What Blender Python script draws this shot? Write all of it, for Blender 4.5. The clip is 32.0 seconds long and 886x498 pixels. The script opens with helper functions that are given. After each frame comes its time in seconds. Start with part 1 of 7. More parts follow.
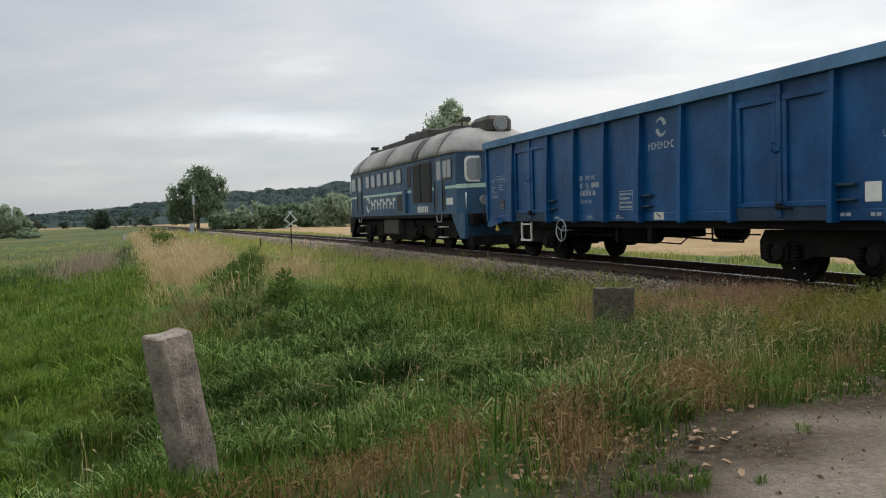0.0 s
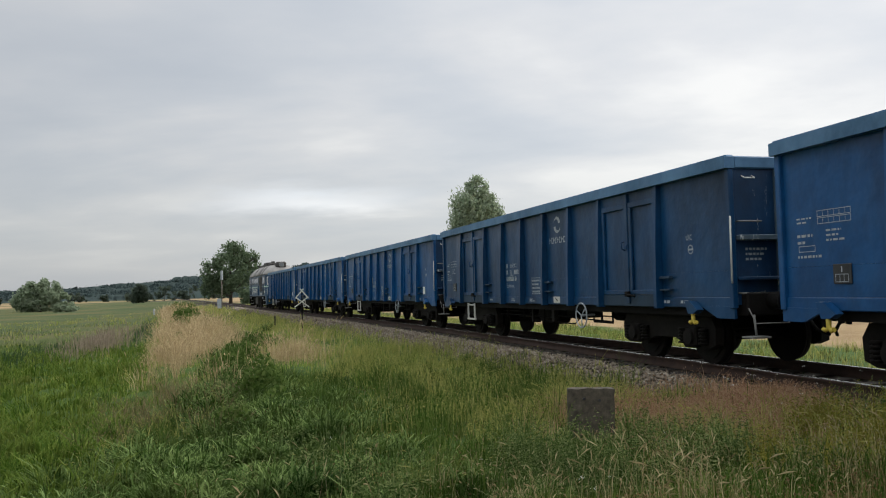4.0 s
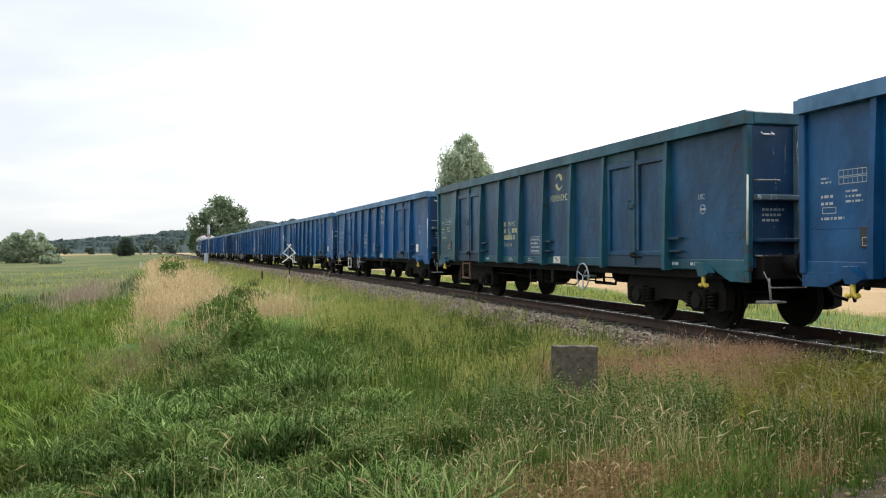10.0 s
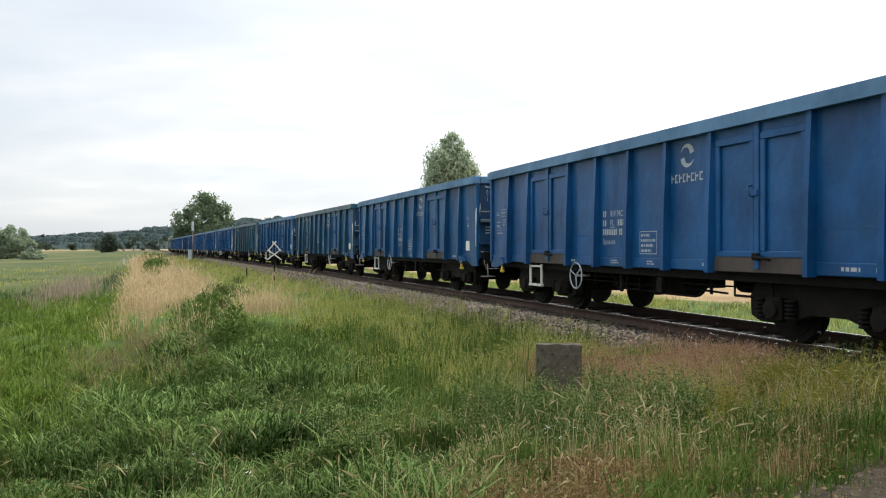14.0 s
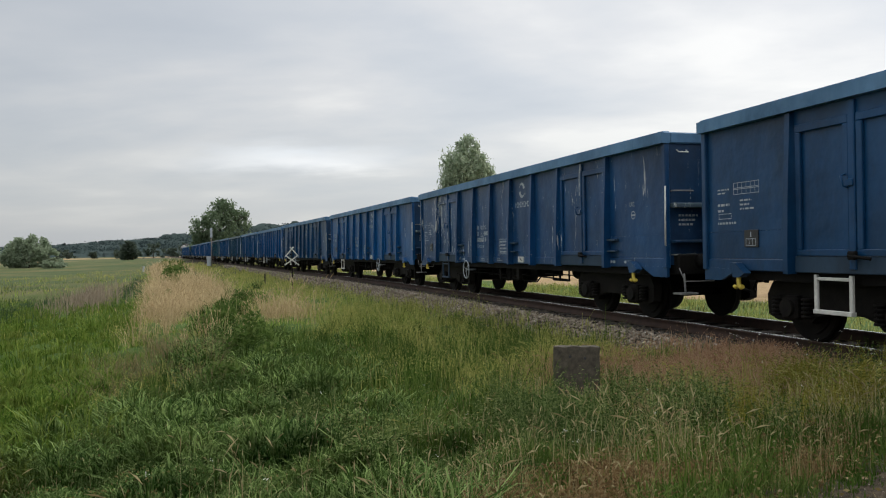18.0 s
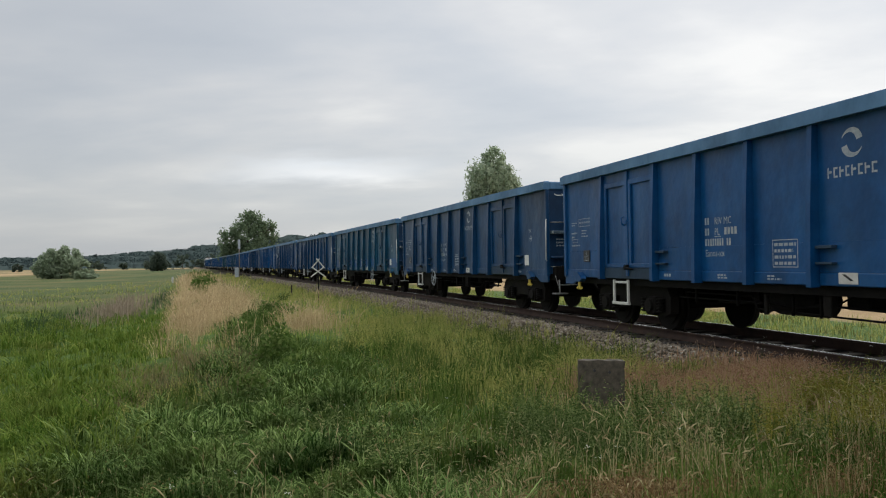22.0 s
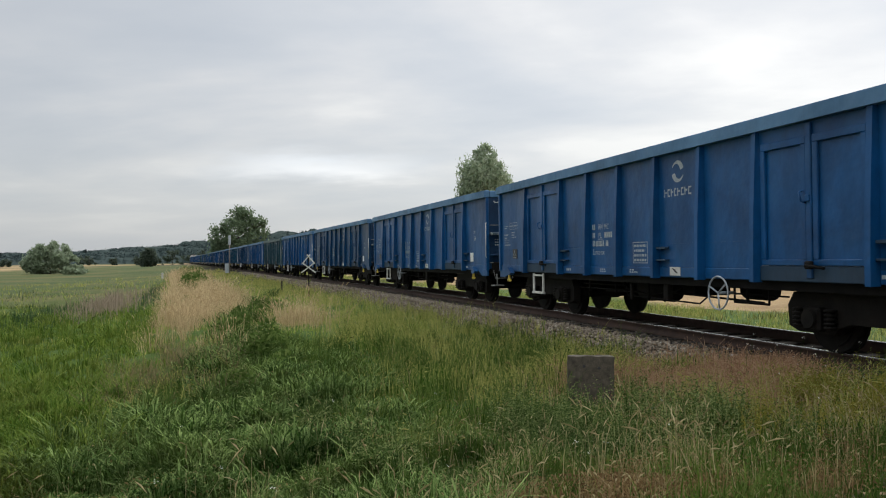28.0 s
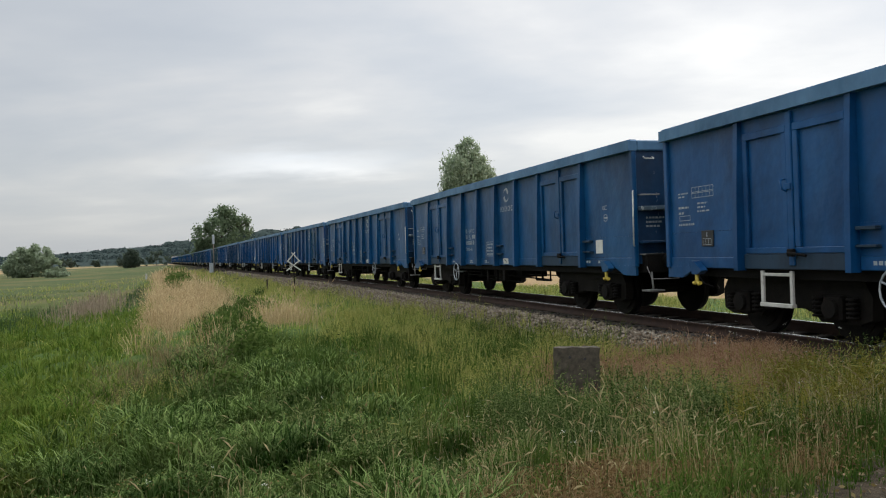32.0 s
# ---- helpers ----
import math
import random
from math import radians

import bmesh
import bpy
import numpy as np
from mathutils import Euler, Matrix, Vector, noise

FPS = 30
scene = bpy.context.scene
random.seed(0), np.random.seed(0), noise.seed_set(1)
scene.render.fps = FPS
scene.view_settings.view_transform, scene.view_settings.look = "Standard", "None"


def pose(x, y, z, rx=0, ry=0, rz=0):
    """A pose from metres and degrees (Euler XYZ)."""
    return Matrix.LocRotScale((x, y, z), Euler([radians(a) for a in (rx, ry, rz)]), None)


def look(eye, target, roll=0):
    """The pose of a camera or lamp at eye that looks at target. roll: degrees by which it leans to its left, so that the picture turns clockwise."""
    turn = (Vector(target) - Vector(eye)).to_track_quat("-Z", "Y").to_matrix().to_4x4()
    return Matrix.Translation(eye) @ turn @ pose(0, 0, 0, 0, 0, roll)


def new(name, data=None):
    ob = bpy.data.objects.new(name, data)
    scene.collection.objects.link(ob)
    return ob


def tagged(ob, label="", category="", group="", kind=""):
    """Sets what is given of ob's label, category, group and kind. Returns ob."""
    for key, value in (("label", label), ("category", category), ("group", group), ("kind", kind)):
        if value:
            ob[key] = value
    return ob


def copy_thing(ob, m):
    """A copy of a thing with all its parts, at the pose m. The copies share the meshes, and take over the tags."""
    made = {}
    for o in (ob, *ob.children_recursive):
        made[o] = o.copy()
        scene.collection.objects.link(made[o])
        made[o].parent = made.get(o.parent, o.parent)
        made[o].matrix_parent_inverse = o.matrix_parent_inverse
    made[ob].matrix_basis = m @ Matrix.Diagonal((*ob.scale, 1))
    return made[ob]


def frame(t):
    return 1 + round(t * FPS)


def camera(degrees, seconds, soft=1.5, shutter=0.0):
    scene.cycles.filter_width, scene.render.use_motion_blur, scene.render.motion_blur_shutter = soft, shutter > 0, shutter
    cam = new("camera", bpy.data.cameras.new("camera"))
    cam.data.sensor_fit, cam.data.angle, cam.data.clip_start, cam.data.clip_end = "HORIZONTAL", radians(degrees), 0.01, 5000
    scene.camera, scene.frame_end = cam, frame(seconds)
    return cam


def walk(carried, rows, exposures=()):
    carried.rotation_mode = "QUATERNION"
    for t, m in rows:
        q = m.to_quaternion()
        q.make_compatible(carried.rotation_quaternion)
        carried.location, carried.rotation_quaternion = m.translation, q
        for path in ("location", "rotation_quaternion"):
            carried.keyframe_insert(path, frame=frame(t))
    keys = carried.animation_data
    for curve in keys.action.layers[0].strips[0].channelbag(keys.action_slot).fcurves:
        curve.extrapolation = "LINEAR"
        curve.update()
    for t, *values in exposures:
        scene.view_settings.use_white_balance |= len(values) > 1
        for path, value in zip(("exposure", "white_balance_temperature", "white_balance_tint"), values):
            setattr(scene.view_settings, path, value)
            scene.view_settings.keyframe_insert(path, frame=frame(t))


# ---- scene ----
SECONDS = 32.0
cam = camera(57.5, SECONDS, 1.1)


def aim(x, y, z, yaw, pitch, roll):
    a, b = radians(yaw), radians(pitch)
    ahead = Vector((-math.sin(a) * math.cos(b), math.cos(a) * math.cos(b), math.sin(b)))
    return look((x, y, z), Vector((x, y, z)) + ahead, roll)


PATH = [
    (0, -0.915, -1.082, 1.209, -0.37, -2.49, -1.74),
    (0.5, -0.590, -0.714, 1.228, 0.18, -2.88, -1.10),
    (1, -0.286, -0.238, 1.236, 0.24, -2.03, -0.86),
    (1.5, -0.047, 0.097, 1.291, 0.57, -0.45, -0.21),
    (2, 0.039, 0.202, 1.333, 0.53, 0.01, 0.02),
    (2.5, 0.084, 0.187, 1.329, 0.48, 0.73, 0.07),
    (3, 0.094, 0.173, 1.331, 0.72, 2.07, -0.53),
    (3.5, 0.082, 0.164, 1.324, 1.32, 2.56, -1.53),
    (5.5, 0.027, 0.182, 1.329, 4.55, 3.79, 0.31),
    (6, 0.027, 0.185, 1.332, 4.74, 3.81, -0.64),
    (6.5, 0.024, 0.186, 1.329, 4.68, 3.83, -0.87),
    (7, 0.011, 0.192, 1.322, 4.68, 3.70, -0.80),
    (7.5, 0.015, 0.192, 1.325, 4.61, 3.41, -0.77),
    (8, 0.039, 0.182, 1.320, 3.84, 1.73, -0.71),
    (8.5, 0.048, 0.180, 1.327, 2.33, 0.71, -0.62),
    (9, 0.051, 0.170, 1.320, 1.76, 0.28, -0.63),
    (9.5, 0.067, 0.147, 1.313, 1.42, 0.10, -0.58),
    (10, 0.062, 0.128, 1.304, 1.21, -0.03, -0.43),
    (10.5, 0.069, 0.127, 1.305, 0.92, -0.12, -0.51),
    (11, 0.063, 0.116, 1.299, 0.59, -0.12, -0.35),
    (11.5, 0.054, 0.117, 1.301, 0.25, -0.12, -0.37),
    (12, 0.048, 0.099, 1.298, 0.11, -0.18, -0.36),
    (12.5, 0.039, 0.065, 1.305, 0.07, -0.20, 0.00),
    (13, 0.000, 0.000, 1.310, -0.00, -0.23, 0.16),
    (13.5, 0.034, 0.061, 1.305, -0.02, -0.23, 0.11),
    (15.5, 0.062, 0.071, 1.308, 1.11, 0.22, -1.00),
    (16, 0.066, 0.077, 1.315, 1.35, 0.16, -0.97),
    (16.5, 0.057, 0.084, 1.320, 1.42, 0.23, -1.09),
    (17, 0.058, 0.086, 1.314, 1.35, 0.18, -1.02),
    (17.5, 0.061, 0.077, 1.314, 1.36, 0.14, -1.16),
    (18, 0.071, 0.079, 1.313, 1.38, 0.05, -0.93),
    (18.5, 0.075, 0.082, 1.321, 1.31, 0.08, -1.48),
    (19, 0.079, 0.099, 1.316, 1.61, 0.09, -1.66),
    (19.5, 0.071, 0.086, 1.322, 1.83, 0.05, -1.63),
    (20, 0.087, 0.067, 1.323, 1.79, 0.01, -1.67),
    (20.5, 0.090, 0.065, 1.331, 2.29, -0.07, -1.56),
    (21, 0.092, 0.072, 1.335, 2.74, -0.01, -1.35),
    (21.5, 0.079, 0.075, 1.333, 3.30, -0.09, -1.18),
    (22, 0.100, 0.071, 1.333, 3.22, 0.88, -0.89),
    (22.5, 0.094, 0.066, 1.334, 3.29, 1.07, -0.94),
    (23, 0.090, 0.055, 1.329, 3.18, 1.13, -0.80),
    (23.5, 0.096, 0.058, 1.331, 3.15, 1.19, -0.77),
    (24, 0.094, 0.077, 1.334, 3.24, 1.09, -0.30),
    (24.5, 0.103, 0.077, 1.327, 3.20, 0.97, -0.24),
    (25, 0.085, 0.089, 1.327, 3.19, 0.92, -0.05),
    (25.5, 0.094, 0.087, 1.320, 3.11, 0.84, 0.08),
    (27.5, 0.105, 0.084, 1.312, 3.01, 0.83, -1.37),
    (28, 0.115, 0.119, 1.311, 2.60, 0.65, -0.66),
    (28.5, 0.103, 0.089, 1.311, 2.50, 0.48, -0.45),
    (29, 0.093, 0.071, 1.314, 2.34, 0.37, -0.44),
    (29.5, 0.092, 0.069, 1.311, 2.34, 0.32, -0.34),
    (30, 0.096, 0.066, 1.319, 2.17, 0.31, -0.31),
    (30.5, 0.085, 0.061, 1.327, 2.10, 0.30, -0.94),
    (31, 0.097, 0.056, 1.333, 1.99, 0.26, -1.28),
    (31.5, 0.109, 0.054, 1.329, 1.96, 0.20, -1.86),
    (32, 0.117, 0.055, 1.317, 1.54, 0.25, -1.88),
]
EXPOSURES = [(0, -0.05), (0.5, -0.15), (1.0, -0.36), (1.6, -0.2), (2.4, 0.0), (3.0, -0.1), (6.0, -0.1), (7.3, -0.06), (8.0, 0.06), (8.9, -0.05), (9.6, 0.55), (10.5, 0.72), (13.5, 0.72), (15.3, -0.06), (19, -0.06), (22, -0.1), (24, -0.02), (32, 0.0)]
walk(cam, [(t, aim(*p)) for t, *p in PATH], EXPOSURES)

# ---------------------------------------------------------------- sky and sun
SUN_TURN, SUN_HEIGHT = radians(56), radians(40)
world = bpy.data.worlds.new("overcast_sky")
scene.world = world
world.use_nodes = True


def build_world():
    nt = world.node_tree
    nt.nodes.clear()
    N, L = nt.nodes.new, nt.links.new
    out, bg = N("ShaderNodeOutputWorld"), N("ShaderNodeBackground")
    sky = N("ShaderNodeTexSky")
    sky.sky_type, sky.sun_disc = "NISHITA", False
    sky.sun_elevation, sky.sun_rotation = SUN_HEIGHT, SUN_TURN
    sky.air_density, sky.dust_density = 1.0, 2.0
    tc, mp = N("ShaderNodeTexCoord"), N("ShaderNodeMapping")
    sep = N("ShaderNodeSeparateXYZ")
    L(tc.outputs["Generated"], sep.inputs[0])
    # project the dome on a flat cloud layer, so that bands flatten towards the horizon
    zc = N("ShaderNodeMath"); zc.operation = "MAXIMUM"; zc.inputs[1].default_value = 0.0
    L(sep.outputs["Z"], zc.inputs[0])
    za = N("ShaderNodeMath"); za.operation = "ADD"; za.inputs[1].default_value = 0.16
    L(zc.outputs[0], za.inputs[0])
    vd = N("ShaderNodeVectorMath"); vd.operation = "DIVIDE"
    cmb = N("ShaderNodeCombineXYZ")
    for k in range(3):
        L(za.outputs[0], cmb.inputs[k])
    L(tc.outputs["Generated"], vd.inputs[0])
    L(cmb.outputs[0], vd.inputs[1])
    L(vd.outputs[0], mp.inputs["Vector"])
    mp.inputs["Scale"].default_value = (0.75, 1.0, 0.5)
    mp.inputs["Location"].default_value = (0.9, 0.35, 0.0)
    n1, n2 = N("ShaderNodeTexNoise"), N("ShaderNodeTexNoise")
    n1.inputs["Scale"].default_value, n1.inputs["Detail"].default_value, n1.inputs["Roughness"].default_value = 0.85, 6, 0.5
    n1.inputs["Distortion"].default_value = 0.3
    n2.inputs["Scale"].default_value, n2.inputs["Detail"].default_value = 2.6, 5
    L(mp.outputs[0], n1.inputs["Vector"]); L(mp.outputs[0], n2.inputs["Vector"])
    mixn = N("ShaderNodeMath"); mixn.operation = "MULTIPLY_ADD"; mixn.inputs[1].default_value = 0.36
    L(n2.outputs["Fac"], mixn.inputs[0]); L(n1.outputs["Fac"], mixn.inputs[2])
    ramp = N("ShaderNodeValToRGB")
    e = ramp.color_ramp.elements
    e[0].position, e[0].color = 0.46, (0.57, 0.605, 0.65, 1)
    e[1].position, e[1].color = 0.84, (0.90, 0.89, 0.865, 1)
    e.new(0.60).color = (0.645, 0.67, 0.70, 1)
    e.new(0.72).color = (0.745, 0.75, 0.755, 1)
    L(mixn.outputs[0], ramp.inputs[0])
    # pale haze near the horizon
    hz = N("ShaderNodeMapRange"); hz.inputs["From Min"].default_value, hz.inputs["From Max"].default_value = 0.0, 0.16
    hz.inputs["To Min"].default_value, hz.inputs["To Max"].default_value = 0.75, 0.0
    L(zc.outputs[0], hz.inputs["Value"])
    mh = N("ShaderNodeMix"); mh.data_type = "RGBA"
    L(hz.outputs[0], mh.inputs["Factor"]); L(ramp.outputs[0], mh.inputs["A"])
    mh.inputs["B"].default_value = (0.615, 0.645, 0.675, 1)
    scale = N("ShaderNodeVectorMath"); scale.operation = "SCALE"; scale.inputs["Scale"].default_value = CLOUD
    # an overcast dome is about three times as bright overhead as low down
    dome = N("ShaderNodeMapRange"); dome.interpolation_type = "SMOOTHSTEP"
    dome.inputs["From Min"].default_value, dome.inputs["From Max"].default_value = 0.3, 1.0
    dome.inputs["To Min"].default_value, dome.inputs["To Max"].default_value = 1.0, ZENITH
    L(zc.outputs[0], dome.inputs["Value"])
    dm = N("ShaderNodeVectorMath"); dm.operation = "SCALE"
    L(mh.outputs["Result"], dm.inputs[0]); L(dome.outputs[0], dm.inputs["Scale"])
    # clouds glow towards the hidden sun
    sd = N("ShaderNodeVectorMath"); sd.operation = "DOT_PRODUCT"
    nrm = N("ShaderNodeVectorMath"); nrm.operation = "NORMALIZE"
    L(tc.outputs["Generated"], nrm.inputs[0]); L(nrm.outputs[0], sd.inputs[0])
    sd.inputs[1].default_value = (math.sin(SUN_TURN) * math.cos(SUN_HEIGHT), math.cos(SUN_TURN) * math.cos(SUN_HEIGHT), math.sin(SUN_HEIGHT))
    gl = N("ShaderNodeMapRange"); gl.interpolation_type = "SMOOTHSTEP"
    gl.inputs["From Min"].default_value, gl.inputs["From Max"].default_value = -0.1, 1.0
    gl.inputs["To Min"].default_value, gl.inputs["To Max"].default_value = 0.90, 1.30
    L(sd.outputs["Value"], gl.inputs["Value"])
    gm = N("ShaderNodeVectorMath"); gm.operation = "SCALE"
    L(dm.outputs[0], gm.inputs[0]); L(gl.outputs[0], gm.inputs["Scale"])
    # a long pale break in the clouds, low over the hills
    def fall(src, centre, half):
        d = N("ShaderNodeMath"); d.operation = "SUBTRACT"; d.inputs[1].default_value = centre
        L(src, d.inputs[0])
        a = N("ShaderNodeMath"); a.operation = "ABSOLUTE"
        L(d.outputs[0], a.inputs[0])
        r = N("ShaderNodeMapRange"); r.interpolation_type = "SMOOTHSTEP"
        r.inputs["From Min"].default_value, r.inputs["From Max"].default_value = 0.0, half
        r.inputs["To Min"].default_value, r.inputs["To Max"].default_value = 1.0, 0.0
        L(a.outputs[0], r.inputs["Value"])
        return r.outputs[0]

    ns = N("ShaderNodeSeparateXYZ")
    L(nrm.outputs[0], ns.inputs[0])
    wob = N("ShaderNodeMath"); wob.operation = "MULTIPLY_ADD"; wob.inputs[1].default_value = 0.05
    L(n2.outputs["Fac"], wob.inputs[0]); L(ns.outputs["Z"], wob.inputs[2])
    both = N("ShaderNodeMath"); both.operation = "MULTIPLY"
    L(fall(wob.outputs[0], 0.138, 0.022), both.inputs[0]); L(fall(ns.outputs["X"], -0.2, 0.19), both.inputs[1])
    tex = N("ShaderNodeMath"); tex.operation = "MULTIPLY_ADD"; tex.inputs[1].default_value, tex.inputs[2].default_value = 0.40, 1.0
    L(both.outputs[0], tex.inputs[0])
    st = N("ShaderNodeVectorMath"); st.operation = "SCALE"
    L(gm.outputs[0], st.inputs[0]); L(tex.outputs[0], st.inputs["Scale"])
    L(st.outputs[0], scale.inputs[0])
    skys = N("ShaderNodeVectorMath"); skys.operation = "SCALE"; skys.inputs["Scale"].default_value = 0.25
    L(sky.outputs[0], skys.inputs[0])
    add = N("ShaderNodeVectorMath"); add.operation = "ADD"
    L(scale.outputs[0], add.inputs[0]); L(skys.outputs[0], add.inputs[1])
    L(add.outputs[0], bg.inputs["Color"])
    bg.inputs["Strength"].default_value = 0.08
    L(bg.outputs[0], out.inputs[0])


CLOUD, ZENITH = 10.2, 3.0
build_world()
sun = new("sun", bpy.data.lights.new("sun", "SUN"))
sun.data.energy, sun.data.angle, sun.data.color = 1.1, radians(20), (1.0, 0.95, 0.88)
sun.matrix_world = look((60, 40, 60), (0, 0, 0))

# ---------------------------------------------------------------- the line of the track
# Centre line: x as a function of y, a gentle left-hand bend that runs out into a straight.
LINE_Y = np.arange(-420.0, 1500.0, 0.5)
LINE_SLOPE = -0.29 - 0.0022 * np.clip(LINE_Y, -40, 45)
LINE_X = np.cumsum(LINE_SLOPE) * 0.5
LINE_X += 9.0 - np.interp(0.0, LINE_Y, LINE_X)
LINE_S = np.concatenate([[0.0], np.cumsum(np.hypot(np.diff(LINE_X), 0.5))])
LINE_S -= np.interp(0.0, LINE_Y, LINE_S)


def track_at(s, off=0.0):
    """Place on the track at the arc length s, off metres to the far side, and the heading as a unit vector."""
    y = float(np.interp(s, LINE_S, LINE_Y))
    x = float(np.interp(y, LINE_Y, LINE_X))
    k = float(np.interp(y, LINE_Y, LINE_SLOPE))
    n = math.hypot(1, k)
    return x + off / n, y - off * k / n, k / n, 1 / n


def track_uv(x, y):
    """Lateral distance from the centre line (far side positive) and arc length, as arrays."""
    k = np.interp(y, LINE_Y, LINE_SLOPE)
    x0 = np.interp(y, LINE_Y, LINE_X)
    n = np.hypot(1, k)
    u = (x - x0) / n
    yy = y + u * k / n
    k = np.interp(yy, LINE_Y, LINE_SLOPE)
    n = np.hypot(1, k)
    x0 = np.interp(yy, LINE_Y, LINE_X)
    u = ((x - x0) - k * (y - yy)) / n
    return u, np.interp(yy, LINE_Y, LINE_S)


def smooth(a, b, v):
    q = np.clip((v - a) / (b - a), 0, 1)
    return q * q * (3 - 2 * q)


def bumps(x, y, size, seed):
    """A cheap smooth relief of waves, about -1 to 1."""
    rng = np.random.RandomState(seed)
    out = 0 * x
    for k in range(7):
        a, p, f = rng.uniform(0, 6.28), rng.uniform(0, 6.28), rng.uniform(0.6, 1.8) / size * 6.28
        out = out + np.sin((x * np.cos(a) + y * np.sin(a)) * f + p)
    return out / 3.5


def gravel_side(x, y):
    """Metres inside the edge of the dirt road (positive on the road)."""
    return 0.69 * (x - 0.35) - 0.725 * (y - 3.05) + 0.08 * np.sin(x * 3.1) + 0.07 * np.sin(y * 4.3 + 1) - 0.34 * smooth(1.5, 2.1, x) * (1 - smooth(3.2, 4.2, x))


def ground_z(x, y):
    """Height of the bare ground; the top of the rails is at 0."""
    u, s = track_uv(x, y)
    a = np.abs(u)
    near = np.interp(u, [-60, -22, -15, -9.5, -6.5, -4.5, -3.0, -1.75, 0, 1.75, 2.9, 6, 12], [-1.75, -1.7, -1.45, -0.72, -0.46, -0.42, -0.24, -0.19, -0.2, -0.2, -0.6, -0.7, -0.75])
    far = np.interp(u, [-60, -22, -14, -8, -5.0, -3.6, -2.45, -1.75, 0, 1.75, 2.9, 6, 12], [-1.75, -1.7, -1.6, -0.9, -0.6, -0.52, -0.50, -0.2, -0.2, -0.2, -0.6, -0.7, -0.75])
    w = smooth(9, 19, s)
    z = near * (1 - w) + far * w
    # the dirt road comes up to the level of the rails at the crossing
    lift = smooth(-2.6, 0.3, gravel_side(x, y)) * smooth(-30, -10, s) * smooth(-34, -20, u) * (1 - smooth(-3.2, -2.4, u) * 0.6)
    road = np.where(a < 1.75, -0.2, -0.02)
    z = z * (1 - lift) + road * lift
    # a low verge runs before the camera
    verge = np.exp(-(((x + 0.2) / 3.2) ** 2 + ((y - 2.2) / 2.2) ** 2)) * (1 - smooth(-4, -2.7, u))
    z = np.maximum(z, z * (1 - verge) + 0.02 * verge)
    rough = np.where(a < 2.6, 0.0, 0.05) * (1 - lift)
    hummock = smooth(-5.5, -7.5, u) * (1 - smooth(60, 90, s)) * (1 - lift)
    z = z + hummock * (0.15 * bumps(x, y, 1.6, 15) + 0.08 * bumps(x, y, 0.9, 16))
    z = z + rough * bumps(x, y, 2.6, 3) + rough * 2.2 * bumps(x, y, 14, 5) * smooth(4, 9, a)
    far_away = smooth(350, 900, np.hypot(x, y))
    return z * (1 - far_away) + -1.9 * far_away


# ---------------------------------------------------------------- helpers for meshes
def part(name, bm, material, parent=None, label=""):
    me = bpy.data.meshes.new(name)
    bm.to_mesh(me)
    bm.free()
    return part_mesh(name, me, material, parent, label)


def part_mesh(name, me, material, parent=None, label=""):
    for m in (material if isinstance(material, (list, tuple)) else [material]):
        if m is not None and m.name not in me.materials:
            me.materials.append(m)
    ob = new(name, me)
    if parent is not None:
        ob.parent = parent
    if label:
        ob["label"] = label
    return ob


def thing(name, m, label, category, group="", kind=""):
    ob = new(name)
    ob.empty_display_size = 0.3
    ob.matrix_basis = m
    return tagged(ob, label, category, group, kind)


def add_box(bm, x0, x1, y0, y1, z0, z1, bevel=0.0, mat=0):
    vs = [bm.verts.new(p) for p in ((x0, y0, z0), (x1, y0, z0), (x1, y1, z0), (x0, y1, z0), (x0, y0, z1), (x1, y0, z1), (x1, y1, z1), (x0, y1, z1))]
    fs = [bm.faces.new([vs[i] for i in q]) for q in ((0, 3, 2, 1), (4, 5, 6, 7), (0, 1, 5, 4), (1, 2, 6, 5), (2, 3, 7, 6), (3, 0, 4, 7))]
    for f in fs:
        f.material_index = mat
    if bevel > 0:
        bmesh.ops.bevel(bm, geom=list({e for f in fs for e in f.edges}), offset=bevel, segments=1, affect="EDGES", profile=0.5)
    return bm


def box(x0, x1, y0, y1, z0, z1, bevel=0.0):
    return add_box(bmesh.new(), x0, x1, y0, y1, z0, z1, bevel)


def add_tube(bm, pts, r, sides=6, cap=True):
    """A round bar along pts."""
    rings = []
    n = len(pts)
    pts = [Vector(p) for p in pts]
    for i, p in enumerate(pts):
        d = (pts[min(i + 1, n - 1)] - pts[max(i - 1, 0)]).normalized()
        a = d.orthogonal().normalized() if i == 0 else (rings_a - d * rings_a.dot(d)).normalized()
        rings_a = a
        b = d.cross(a)
        rr = r[i] if isinstance(r, (list, tuple)) else r
        rings.append([bm.verts.new(p + (a * math.cos(t) + b * math.sin(t)) * rr) for t in [6.2832 * k / sides for k in range(sides)]])
    for q, w in zip(rings, rings[1:]):
        for k in range(sides):
            f = bm.faces.new((q[k], q[(k + 1) % sides], w[(k + 1) % sides], w[k]))
            f.smooth = True
    if cap:
        bm.faces.new(list(reversed(rings[0])))
        bm.faces.new(rings[-1])
    return bm


def add_disc(bm, c, axis, r, h, sides=20, r2=None):
    c, axis = Vector(c), Vector(axis).normalized()
    return add_tube(bm, [c - axis * h / 2, c + axis * h / 2], [r, r if r2 is None else r2], sides)


